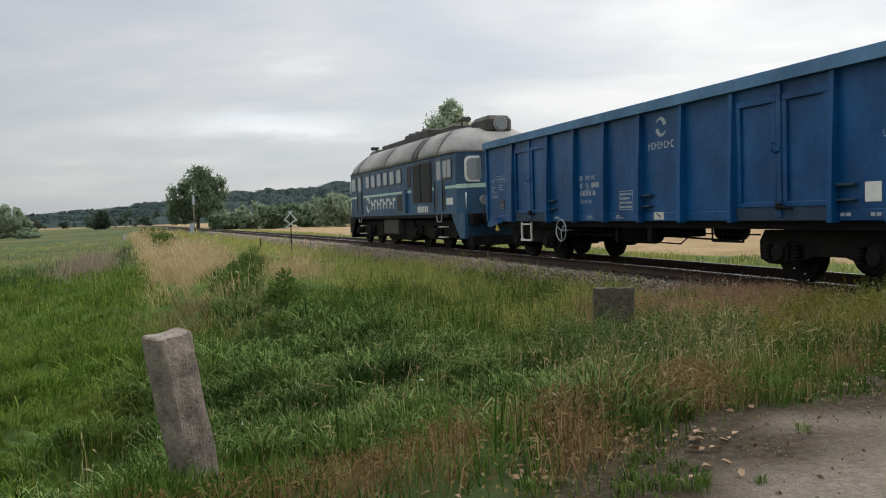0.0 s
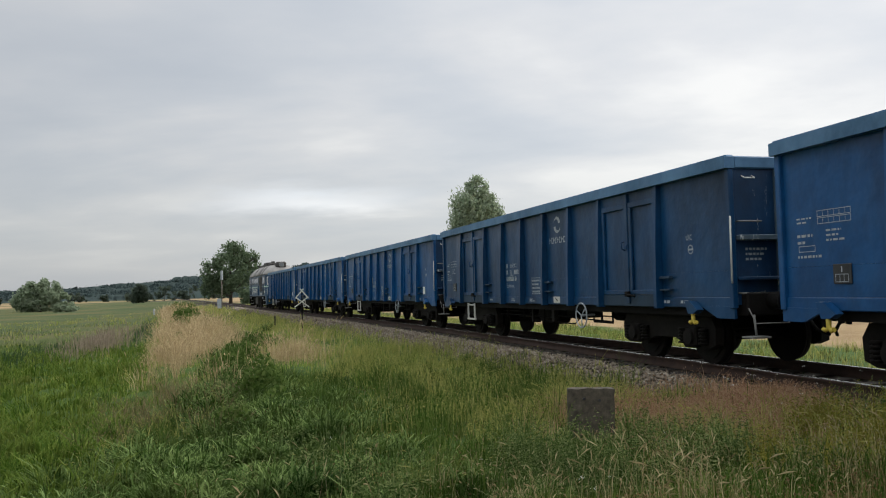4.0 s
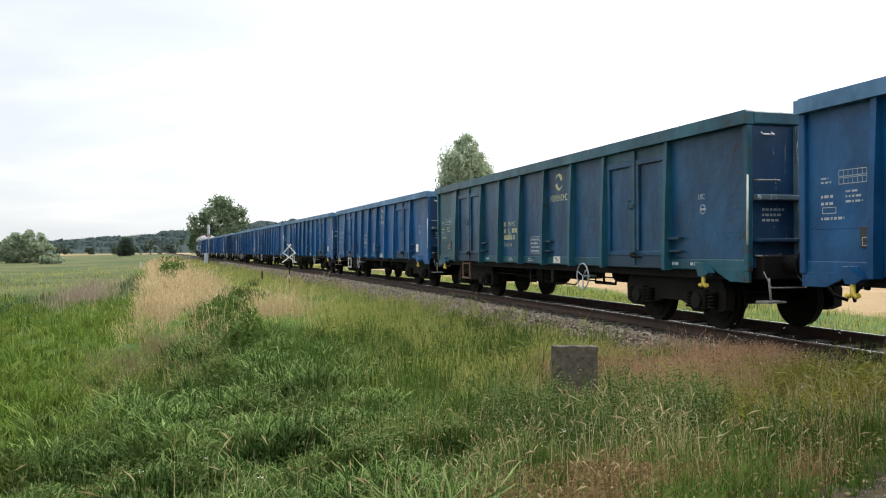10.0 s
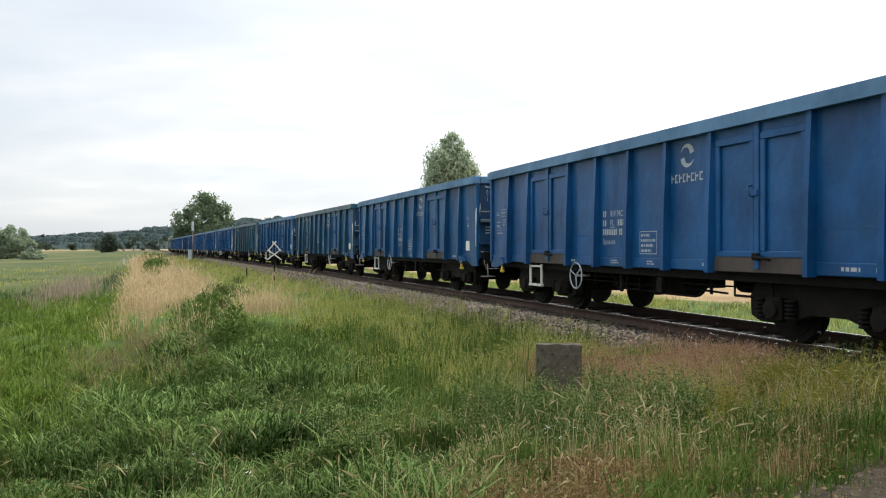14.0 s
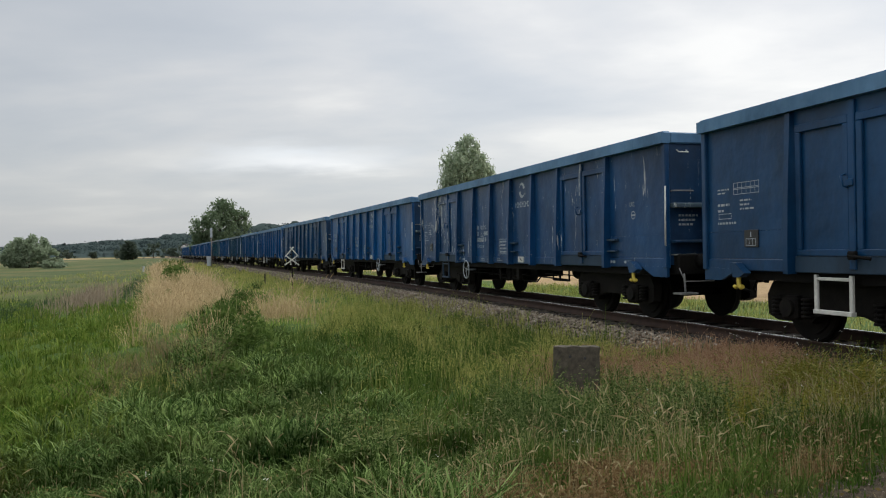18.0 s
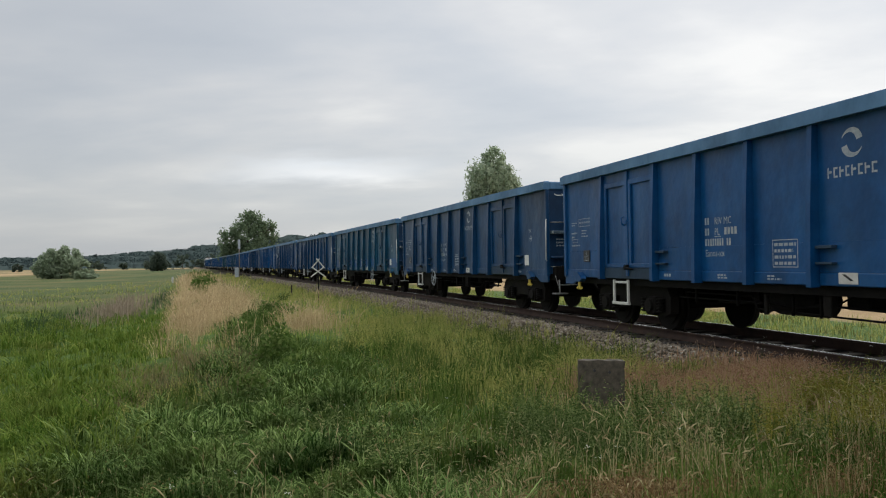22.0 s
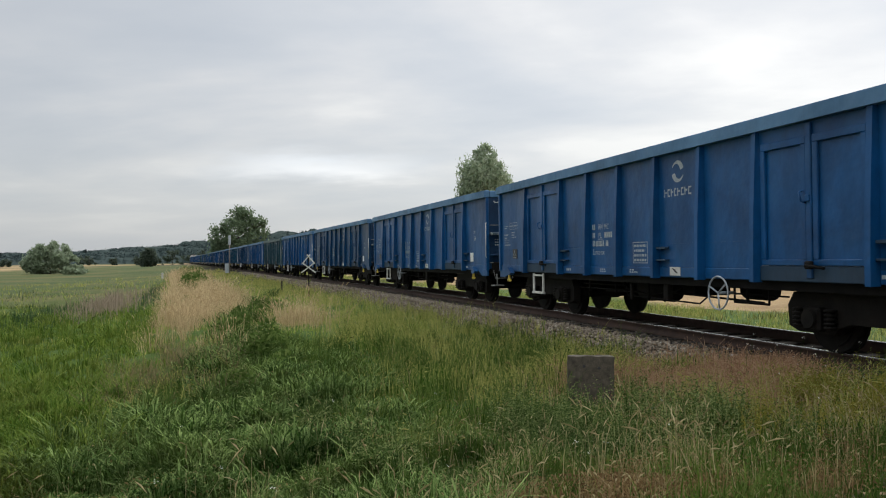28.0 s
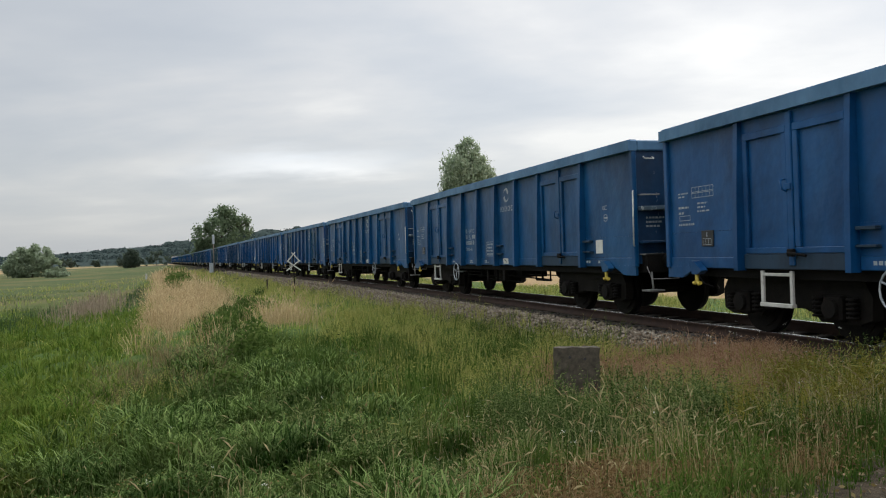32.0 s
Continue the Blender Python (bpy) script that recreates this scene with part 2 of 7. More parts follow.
def add_prism(bm, outline, x0, x1):
    """An outline in y, z drawn out from x0 to x1."""
    a = [bm.verts.new((x0, y, z)) for y, z in outline]
    b = [bm.verts.new((x1, y, z)) for y, z in outline]
    n = len(outline)
    bm.faces.new(a)
    bm.faces.new(list(reversed(b)))
    for k in range(n):
        bm.faces.new((a[k], b[k], b[(k + 1) % n], a[(k + 1) % n]))
    return bm


def fixed(bm):
    bmesh.ops.recalc_face_normals(bm, faces=bm.faces)
    return bm


def mesh_from(name, verts, faces, smooth_faces=False):
    """A mesh from numpy arrays; faces is one array of triangles or of quads."""
    me = bpy.data.meshes.new(name)
    verts, faces = np.asarray(verts, np.float32), np.asarray(faces, np.int32)
    me.vertices.add(len(verts))
    me.vertices.foreach_set("co", verts.ravel())
    m = faces.shape[1]
    me.loops.add(faces.size)
    me.loops.foreach_set("vertex_index", faces.ravel())
    me.polygons.add(len(faces))
    me.polygons.foreach_set("loop_start", np.arange(0, faces.size, m, dtype=np.int32))
    me.polygons.foreach_set("loop_total", np.full(len(faces), m, np.int32))
    if smooth_faces:
        me.polygons.foreach_set("use_smooth", np.ones(len(faces), bool))
    me.update(calc_edges=True)
    return me


def set_attr(me, name, values):
    a = me.attributes.new(name, "FLOAT", "POINT")
    a.data.foreach_set("value", np.asarray(values, np.float32))


# ---------------------------------------------------------------- materials
def mat(name, rough=0.7, metal=0.0, spec=0.5):
    m = bpy.data.materials.new(name)
    m.use_nodes = True
    b = m.node_tree.nodes["Principled BSDF"]
    b.inputs["Roughness"].default_value, b.inputs["Metallic"].default_value = rough, metal
    b.inputs["Specular IOR Level"].default_value = spec
    return m, m.node_tree, b


def node(nt, kind, **inputs):
    n = nt.nodes.new(kind)
    for k, v in inputs.items():
        n.inputs[k.replace("_", " ")].default_value = v
    return n


def noise_tex(nt, scale, detail=4, rough=0.55, coord="Object", stretch=(1, 1, 1)):
    tc = nt.nodes.new("ShaderNodeTexCoord")
    mp = nt.nodes.new("ShaderNodeMapping")
    mp.inputs["Scale"].default_value = stretch
    nt.links.new(tc.outputs[coord], mp.inputs["Vector"])
    n = node(nt, "ShaderNodeTexNoise", Scale=scale, Detail=detail, Roughness=rough)
    nt.links.new(mp.outputs[0], n.inputs["Vector"])
    return n.outputs["Fac"]


def ramp(nt, fac, stops):
    r = nt.nodes.new("ShaderNodeValToRGB")
    e = r.color_ramp.elements
    e[0].position, e[0].color = stops[0][0], (*stops[0][1], 1)
    e[1].position, e[1].color = stops[-1][0], (*stops[-1][1], 1)
    for p, c in stops[1:-1]:
        e.new(p).color = (*c, 1)
    nt.links.new(fac, r.inputs[0])
    return r.outputs[0]


def blend(nt, fac, a, b, how="MIX"):
    m = nt.nodes.new("ShaderNodeMix")
    m.data_type, m.blend_type = "RGBA", how
    for sock, v in (("Factor", fac), ("A", a), ("B", b)):
        if isinstance(v, (int, float)):
            m.inputs[sock].default_value = v
        elif isinstance(v, tuple):
            m.inputs[sock].default_value = (*v, 1)
        else:
            nt.links.new(v, m.inputs[sock])
    return m.outputs["Result"]


def bump(nt, b, fac, strength, dist):
    n = node(nt, "ShaderNodeBump", Strength=strength, Distance=dist)
    nt.links.new(fac, n.inputs["Height"])
    nt.links.new(n.outputs[0], b.inputs["Normal"])


def grained(name, c1, c2, scale, rough=0.7, metal=0.0, detail=5, bump_d=0.0, stretch=(1, 1, 1), coord="Object", per_object=0.0, spec=0.5):
    """A surface that wanders between two colours at two scales, with a fine relief."""
    m, nt, b = mat(name, rough, metal, spec)
    f = noise_tex(nt, scale, detail, 0.6, coord, stretch)
    g = noise_tex(nt, scale * 7.3, 3, 0.6, coord, stretch)
    col = ramp(nt, f, [(0.3, c1), (0.7, c2)])
    col = blend(nt, 0.25, col, ramp(nt, g, [(0.3, c1), (0.7, c2)]))
    if per_object:
        oi = nt.nodes.new("ShaderNodeObjectInfo")
        v = node(nt, "ShaderNodeMapRange", To_Min=1 - per_object, To_Max=1 + per_object)
        nt.links.new(oi.outputs["Random"], v.inputs["Value"])
        hs = nt.nodes.new("ShaderNodeHueSaturation")
        nt.links.new(v.outputs[0], hs.inputs["Value"])
        nt.links.new(col, hs.inputs["Color"])
        col = hs.outputs[0]
    nt.links.new(col, b.inputs["Base Color"])
    if bump_d:
        bump(nt, b, g, 0.6, bump_d)
    return m


def paint(name, c1, c2, fade=(0.3, 0.33, 0.36), rust=0.0, rust_col=(0.13, 0.05, 0.02), rough=0.36, grime=0.35, peel=0.0, mottle=0.22):
    """Weathered gloss paint on sheet steel: faded clouds, vertical runs of dirt, rust spots or peeled flakes."""
    m, nt, b = mat(name, rough, 0.0, 0.3)
    f = noise_tex(nt, 0.8, 7, 0.65)
    col = ramp(nt, f, [(0.32, tuple(v * 0.8 for v in c1)), (0.68, tuple(v * 1.18 for v in c2))])
    runs = noise_tex(nt, 1.7, 8, 0.72, stretch=(1, 1.3, 0.3))
    rr = ramp(nt, runs, [(0.45, (0, 0, 0)), (0.8, (1, 1, 1))])
    bw = nt.nodes.new("ShaderNodeMath"); bw.operation = "MULTIPLY"; bw.inputs[1].default_value = grime
    nt.links.new(rr, bw.inputs[0])
    dark = tuple(v * 0.35 + 0.01 for v in c1)
    col = blend(nt, bw.outputs[0], col, dark)
    pale = noise_tex(nt, 1.3, 8, 0.7)
    pr = ramp(nt, pale, [(0.5, (0, 0, 0)), (0.72, (0.2, 0.2, 0.2))])
    col = blend(nt, pr, col, fade)
    wiped = ramp(nt, noise_tex(nt, 1.5, 6, 0.62, stretch=(1, 1.2, 0.7)), [(0.50, (0, 0, 0)), (0.60, (mottle,) * 3)])
    col = blend(nt, wiped, col, tuple(v * 1.45 + 0.004 for v in c2))
    if rust:
        q = noise_tex(nt, 8.0, 9, 0.8)
        q2 = noise_tex(nt, 0.55, 3, 0.5)
        mu = nt.nodes.new("ShaderNodeMath"); mu.operation = "MULTIPLY_ADD"; mu.inputs[1].default_value = 0.4
        nt.links.new(q2, mu.inputs[0]); nt.links.new(q, mu.inputs[2])
        qr = ramp(nt, mu.outputs[0], [(0.85 - rust * 0.1, (0, 0, 0)), (0.865 - rust * 0.1, (1, 1, 1))])
        col = blend(nt, qr, col, ramp(nt, noise_tex(nt, 3.0, 4), [(0.35, (0.02, 0.018, 0.016)), (0.65, rust_col)]))
    if peel:
        q = noise_tex(nt, 9.0, 8, 0.8, stretch=(1, 1.0, 0.13))
        q2 = noise_tex(nt, 0.33, 3, 0.5)
        mu = nt.nodes.new("ShaderNodeMath"); mu.operation = "MULTIPLY_ADD"; mu.inputs[1].default_value = 0.3
        nt.links.new(q2, mu.inputs[0]); nt.links.new(q, mu.inputs[2])
        qr = ramp(nt, mu.outputs[0], [(0.80 - peel * 0.05, (0, 0, 0)), (0.815 - peel * 0.05, (1, 1, 1))])
        col = blend(nt, qr, col, (0.46, 0.48, 0.48))
    nt.links.new(col, b.inputs["Base Color"])
    rv = ramp(nt, runs, [(0.3, (rough - 0.08,) * 3), (0.8, (rough + 0.25,) * 3)])
    nt.links.new(rv, b.inputs["Roughness"])
    bump(nt, b, noise_tex(nt, 1.4, 4, 0.55), 0.8, 0.034)
    return m


M_BLUE = paint("blue_wagon_paint", (0.0021, 0.0454, 0.1437), (0.0042, 0.0728, 0.2133), (0.035, 0.12, 0.23))
M_BLUE_BRIGHT = paint("bright_blue_wagon_paint", (0.0017, 0.0437, 0.1386), (0.0034, 0.0689, 0.1982), (0.045, 0.15, 0.29))
M_BLUE_DULL = paint("dull_blue_wagon_paint", (0.0018, 0.0308, 0.0862), (0.0044, 0.0493, 0.1338), (0.035, 0.095, 0.155), grime=0.55)
M_BLUE_LIGHT = paint("light_blue_wagon_paint", (0.0016, 0.0448, 0.1296), (0.0040, 0.0688, 0.1880), (0.04, 0.16, 0.29))
M_TEAL = paint("teal_rusty_wagon_paint", (0.005, 0.048, 0.082), (0.011, 0.076, 0.108), (0.04, 0.10, 0.11), rust=0.5, rust_col=(0.075, 0.032, 0.016), grime=0.55, mottle=0.35)
M_BLUE_RUST = paint("rust_flecked_blue_wagon_paint", (0.003, 0.036, 0.088), (0.007, 0.056, 0.128), (0.03, 0.08, 0.12), rust=0.62, rust_col=(0.045, 0.022, 0.014), grime=0.6, mottle=0.35)
M_GREEN = paint("green_grey_wagon_paint", (0.0112, 0.0470, 0.0717), (0.0224, 0.0717, 0.1008), (0.08, 0.105, 0.11), rust=0.2, grime=0.6)
M_MIXED = paint("patched_blue_teal_wagon_paint", (0.005, 0.044, 0.17), (0.014, 0.072, 0.16), (0.08, 0.13, 0.18), rust=0.15, grime=0.5)
M_PEEL = paint("peeling_blue_wagon_paint", (0.0023, 0.0328, 0.0975), (0.0047, 0.0499, 0.1443), (0.06, 0.13, 0.22), peel=0.97, grime=0.4)
M_BLUE_TEAL = paint("mottled_petrol_wagon_paint", (0.0024, 0.0384, 0.0864), (0.0064, 0.0624, 0.1200), (0.05, 0.13, 0.17), grime=0.6, mottle=0.6)
M_END = paint("worn_end_wall_paint", (0.004, 0.026, 0.070), (0.008, 0.044, 0.112), (0.08, 0.12, 0.15), peel=0.7, grime=0.6, rough=0.5)
M_END_RIB = paint("scuffed_end_rib_paint", (0.04, 0.075, 0.11), (0.09, 0.13, 0.165), (0.2, 0.23, 0.25), peel=0.9, grime=0.5, rough=0.55)
M_OLD_TEAL = paint("old_teal_wagon_paint", (0.0066, 0.0459, 0.0918), (0.0131, 0.0656, 0.1214), (0.06, 0.12, 0.16), rust=0.1, grime=0.5)
M_DOOR = paint("teal_door_paint", (0.0076, 0.0493, 0.1003), (0.0136, 0.0680, 0.1318), (0.06, 0.12, 0.17), grime=0.5)
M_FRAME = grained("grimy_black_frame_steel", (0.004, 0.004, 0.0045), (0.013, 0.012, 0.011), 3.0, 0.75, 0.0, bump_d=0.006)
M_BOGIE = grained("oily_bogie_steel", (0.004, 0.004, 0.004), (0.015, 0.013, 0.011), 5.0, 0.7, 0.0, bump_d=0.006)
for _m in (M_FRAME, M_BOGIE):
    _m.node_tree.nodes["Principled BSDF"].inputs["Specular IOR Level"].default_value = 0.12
M_SILL = grained("dirty_floor_edge_steel", (0.03, 0.028, 0.026), (0.075, 0.06, 0.05), 4.0, 0.8, bump_d=0.004, stretch=(1, 1, 0.3))
# faded rail paint, lightened further to put reflected sky into the colour
M_RIM = paint("faded_sky_paled_rail_paint", (0.05, 0.135, 0.25), (0.085, 0.185, 0.315), (0.17, 0.25, 0.33), grime=0.25, rough=0.5)
M_SILL_BLUE = grained("grimy_blue_sill_paint", (0.006, 0.022, 0.045), (0.014, 0.045, 0.085), 3.0, 0.7, bump_d=0.003, stretch=(1, 1, 0.4))
M_WHITE = grained("chalky_white_paint", (0.40, 0.40, 0.37), (0.66, 0.66, 0.62), 6.0, 0.6)
M_MARK = grained("faded_stencil_paint", (0.20, 0.245, 0.29), (0.46, 0.49, 0.51), 14.0, 0.6)
M_MARK_OLD = grained("yellowed_stencil_paint", (0.30, 0.30, 0.15), (0.56, 0.55, 0.32), 14.0, 0.6)
M_PAPER = grained("white_card", (0.62, 0.62, 0.58), (0.75, 0.75, 0.7), 8.0, 0.7)
M_WORN_STEP = grained("worn_step_steel", (0.10, 0.10, 0.10), (0.26, 0.26, 0.25), 7.0, 0.6)
M_RUSTY_STEP = grained("rusty_step_steel", (0.06, 0.03, 0.016), (0.17, 0.085, 0.045), 7.0, 0.85, bump_d=0.003)
M_YELLOW = grained("yellow_hook_paint", (0.36, 0.27, 0.03), (0.60, 0.46, 0.06), 9.0, 0.6)
M_SIGNY = grained("yellow_warning_paint", (0.55, 0.33, 0.02), (0.65, 0.42, 0.04), 9.0, 0.5)
M_BLACK = grained("black_panel_paint", (0.012, 0.012, 0.014), (0.03, 0.03, 0.032), 6.0, 0.5)

M_RAIL_SIDE = grained("rusty_rail_web", (0.022, 0.012, 0.008), (0.060, 0.031, 0.020), 5.0, 0.85, bump_d=0.003)
M_RAIL_TOP = grained("polished_rail_head", (0.62, 0.63, 0.64), (0.80, 0.80, 0.79), 2.0, 0.14, 1.0)
# weathered wood, with under-train shade put into its dark colour
M_SLEEPER = grained("weathered_shaded_sleeper", (0.011, 0.009, 0.008), (0.034, 0.027, 0.022), 3.0, 0.9, bump_d=0.01, stretch=(1, 6, 6), per_object=0.25)
M_CONCRETE = grained("lichened_concrete", (0.050, 0.042, 0.036), (0.36, 0.315, 0.27), 16.0, 0.95, bump_d=0.01)


M_CONCRETE_OLD = grained("pitted_brown_concrete", (0.035, 0.028, 0.022), (0.36, 0.305, 0.255), 8.0, 0.95, detail=9, bump_d=0.02)
M_CONCRETE_DARK = grained("mossy_dark_concrete", (0.028, 0.024, 0.017), (0.120, 0.102, 0.076), 13.0, 0.95, bump_d=0.01)


def stone_mat(name="ballast_stone", k=1.0):
    m, nt, b = mat(name, 0.9)
    g = nt.nodes.new("ShaderNodeNewGeometry")
    col = ramp(nt, g.outputs["Random Per Island"], [(0.0, (0.09 * k, 0.07 * k, 0.05 * k)), (0.4, (0.25 * k, 0.20 * k, 0.142 * k)), (0.8, (0.41 * k, 0.345 * k, 0.265 * k)), (1.0, (0.58 * k, 0.52 * k, 0.42 * k))])
    col = blend(nt, 0.35, col, ramp(nt, noise_tex(nt, 22, 4), [(0.3, (0.11 * k, 0.08 * k, 0.055 * k)), (0.7, (0.36 * k, 0.31 * k, 0.25 * k))]))
    nt.links.new(col, b.inputs["Base Color"])
    return m


M_STONE = stone_mat("ballast_stone", 0.85)
M_GRIT = stone_mat("road_grit", 0.75)
# stone colour taken down for the shade below the train
M_STONE_DARK = stone_mat("train_shade_stone", 0.3)


def ground_mat():
    """Soil, turf, crops and gravel by the zones stored on the mesh, broken up by noise."""
    m, nt, b = mat("meadow_soil_and_turf", 0.95, 0.0, 0.2)

    def attr(n):
        a = nt.nodes.new("ShaderNodeAttribute")
        a.attribute_name = n
        return a.outputs["Fac"]

    n1, n2, n3 = noise_tex(nt, 0.35, 6, 0.65), noise_tex(nt, 4.0, 6, 0.7), noise_tex(nt, 0.05, 5, 0.6)
    green = ramp(nt, n2, [(0.25, (0.026, 0.044, 0.011)), (0.55, (0.062, 0.104, 0.025)), (0.8, (0.13, 0.155, 0.05))])
    lush = ramp(nt, n1, [(0.3, (0.045, 0.095, 0.018)), (0.7, (0.10, 0.16, 0.035))])
    broad = ramp(nt, n3, [(0.32, (0.032, 0.060, 0.018)), (0.48, (0.056, 0.076, 0.022)), (0.62, (0.105, 0.098, 0.036))])
    meadow = blend(nt, attr("away"), blend(nt, 0.5, green, lush), broad)
    straw = ramp(nt, n1, [(0.3, (0.24, 0.165, 0.085)), (0.7, (0.36, 0.26, 0.14))])
    grav = ramp(nt, noise_tex(nt, 26, 9, 0.85), [(0.3, (0.13, 0.105, 0.084)), (0.48, (0.27, 0.225, 0.182)), (0.7, (0.45, 0.39, 0.325))])
    soil = ramp(nt, noise_tex(nt, 14, 9, 0.8), [(0.32, (0.022, 0.017, 0.011)), (0.5, (0.07, 0.054, 0.035)), (0.7, (0.16, 0.125, 0.085))])
    col = blend(nt, attr("straw"), meadow, straw)
    col = blend(nt, attr("soil"), col, soil)
    col = blend(nt, attr("gravel"), col, grav)
    # shade under the train, blended into the ground colour between the rails
    col = blend(nt, attr("track_shade"), col, ramp(nt, n2, [(0.3, (0.018, 0.015, 0.012)), (0.7, (0.06, 0.05, 0.042))]))
    nt.links.new(col, b.inputs["Base Color"])
    bump(nt, b, noise_tex(nt, 11, 9, 0.8), 1.0, 0.05)
    return m


M_GROUND = ground_mat()

# ---------------------------------------------------------------- ground
def graded(a, b, mid0, mid1, step, grow):
    """Grid lines, evenly close between mid0 and mid1 and wider and wider outside."""
    v = list(np.arange(mid0, mid1, step))
    d = step
    while v[-1] < b:
        d *= grow
        v.append(v[-1] + d)
    d = step
    while v[0] > a:
        d *= grow
        v.insert(0, v[0] - d)
    return np.array(v)


def build_ground():
    xs, ys = graded(-3000, 3000, -26, 16, 0.3, 1.12), graded(-600, 4000, -6, 55, 0.3, 1.10)
    X, Y = np.meshgrid(xs, ys)
    x, y = X.ravel(), Y.ravel()
    z = ground_z(x, y)
    n, w = len(ys), len(xs)
    i = (np.arange(n - 1)[:, None] * w + np.arange(w - 1)[None, :]).ravel()
    me = mesh_from("ground", np.stack([x, y, z], 1), np.stack([i, i + 1, i + w + 1, i + w], 1), True)
    u, s = track_uv(x, y)
    g = gravel_side(x, y)
    set_attr(me, "gravel", smooth(0.3, 0.95, g + 0.35 * bumps(x, y, 1.3, 11)) * smooth(-40, -20, s) * (1 - smooth(-2.6, -2.2, u)))
    set_attr(me, "soil", np.maximum(1 - smooth(2.2, 2.7, np.abs(u)), smooth(-0.45, -0.05, g + 0.2 * bumps(x, y, 1.3, 11)) * smooth(-40, -20, s)))
    # mask of the ground painted dark for shade below the train
    set_attr(me, "track_shade", 1 - smooth(1.15, 1.45, np.abs(u)))
    set_attr(me, "straw", np.maximum(smooth(9, 10.5, u), smooth(230, 260, y + 12 * bumps(x, y, 90, 2)) * (bumps(x, y, 260, 9) > 0.1)))
    set_attr(me, "away", smooth(35, 80, np.hypot(x, y)))
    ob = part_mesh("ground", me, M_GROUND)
    return tagged(ob, "grassy meadow ground beside a railway embankment and dirt road", "ground", kind="structure")


build_ground()


# ---------------------------------------------------------------- track
def sweep(name, profile, s0, s1, step, material, off, parent=None):
    """A profile (across, up) drawn along the track, closed."""
    ss = np.arange(s0, s1 + step * 0.5, step)
    vs, fs, n = [], [], len(profile)
    for s in ss:
        x, y, hx, hy = track_at(s, off)
        for a, z in profile:
            vs.append((x + a * hy, y - a * hx, z))
    for k in range(len(ss) - 1):
        for j in range(n):
            q = k * n
            fs.append((q + j, q + (j + 1) % n, q + n + (j + 1) % n, q + n + j))
    return part_mesh(name, mesh_from(name, vs, fs), material, parent)


RAIL_BASE = [(-0.075, -0.17), (0.075, -0.17), (0.075, -0.155), (0.012, -0.13), (0.012, -0.045), (0.036, -0.035), (0.036, -0.004), (-0.036, -0.004), (-0.036, -0.035), (-0.012, -0.045), (-0.012, -0.13), (-0.075, -0.155)]
track = thing("railway_track", Matrix(), "rusty steel rails with polished heads on sleepers", "railway track", kind="structure")
for side in (-0.7525, 0.7525):
    r = sweep("rail", RAIL_BASE, -120, 900, 2.0, M_RAIL_SIDE, side, track)
    sweep("rail_head", [(-0.03, -0.006), (0.03, -0.006), (0.026, 0.0), (-0.026, 0.0)], -120, 900, 2.0, M_RAIL_TOP, side, r)

# ---------------------------------------------------------------- train: shared numbers
PITCH, SHORT = 15.92, 14.16
SHORT_WAGONS = (10, 11, 12, 13, 21)
WAGONS = 30
# distance run by the front end of the first wagon, in metres, as a polynomial of time
RUN = [9.6576235e-08, -9.3789175e-06, 0.00033909578, -0.0056085318, 0.054228502, 12.856066, 23.6611]


def run_at(t):
    return float(np.polyval(RUN, t))


# ---------------------------------------------------------------- wagons
def mirror(bm, sx):
    """Flip a part to the other side of its thing."""
    if sx < 0:
        return bm
    for v in bm.verts:
        v.co.x = -v.co.x
    bmesh.ops.reverse_faces(bm, faces=bm.faces)
    return bm


def text_mesh(body, size):
    cu = bpy.data.curves.new("writing", "FONT")
    cu.body, cu.size, cu.resolution_u = body, size, 2
    ob = bpy.data.objects.new("writing", cu)
    scene.collection.objects.link(ob)
    me = bpy.data.meshes.new_from_object(ob.evaluated_get(bpy.context.evaluated_depsgraph_get()))
    bpy.data.objects.remove(ob)
    bpy.data.curves.remove(cu)
    return me


def add_text(bm, body, size, x, y, z, stretch=0.85):
    """Writing on the camera's side of a wagon: it reads from the front end (+y) to the rear."""
    me = text_mesh(body, size)
    n = len(bm.verts)
    bm.from_mesh(me)
    bm.verts.ensure_lookup_table()
    for v in bm.verts[n:]:
        v.co = Vector((x, y - v.co.x * stretch, z + v.co.y))
    bpy.data.meshes.remove(me)


def add_rect(bm, x, y0, y1, z0, z1):
    """A thin painted rectangle on the side wall."""
    vs = [bm.verts.new(p) for p in ((x, y0, z0), (x, y0, z1), (x, y1, z1), (x, y1, z0))]
    bm.faces.new(vs)


def add_bars(bm, x, y0, y1, z0, z1, rng, rows, fill=0.6):
    """Unreadable lines of writing as short bars."""
    h = (z1 - z0) / rows
    for k in range(rows):
        y = y0
        end = y0 - (y0 - y1) * rng.uniform(0.55, 1.0)
        while y > end:
            w = rng.uniform(0.025, 0.09)
            add_rect(bm, x, y, max(y - w, end), z0 + k * h + h * 0.18, z0 + k * h + h * (0.18 + fill))
            y -= w + 0.022


def add_outline(bm, x, y0, y1, z0, z1, t=0.012):
    add_rect(bm, x, y0, y1, z0, z0 + t)
    add_rect(bm, x, y0, y1, z1 - t, z1)
    add_rect(bm, x, y0, y0 - t, z0 + t, z1 - t)
    add_rect(bm, x, y1 + t, y1, z0 + t, z1 - t)


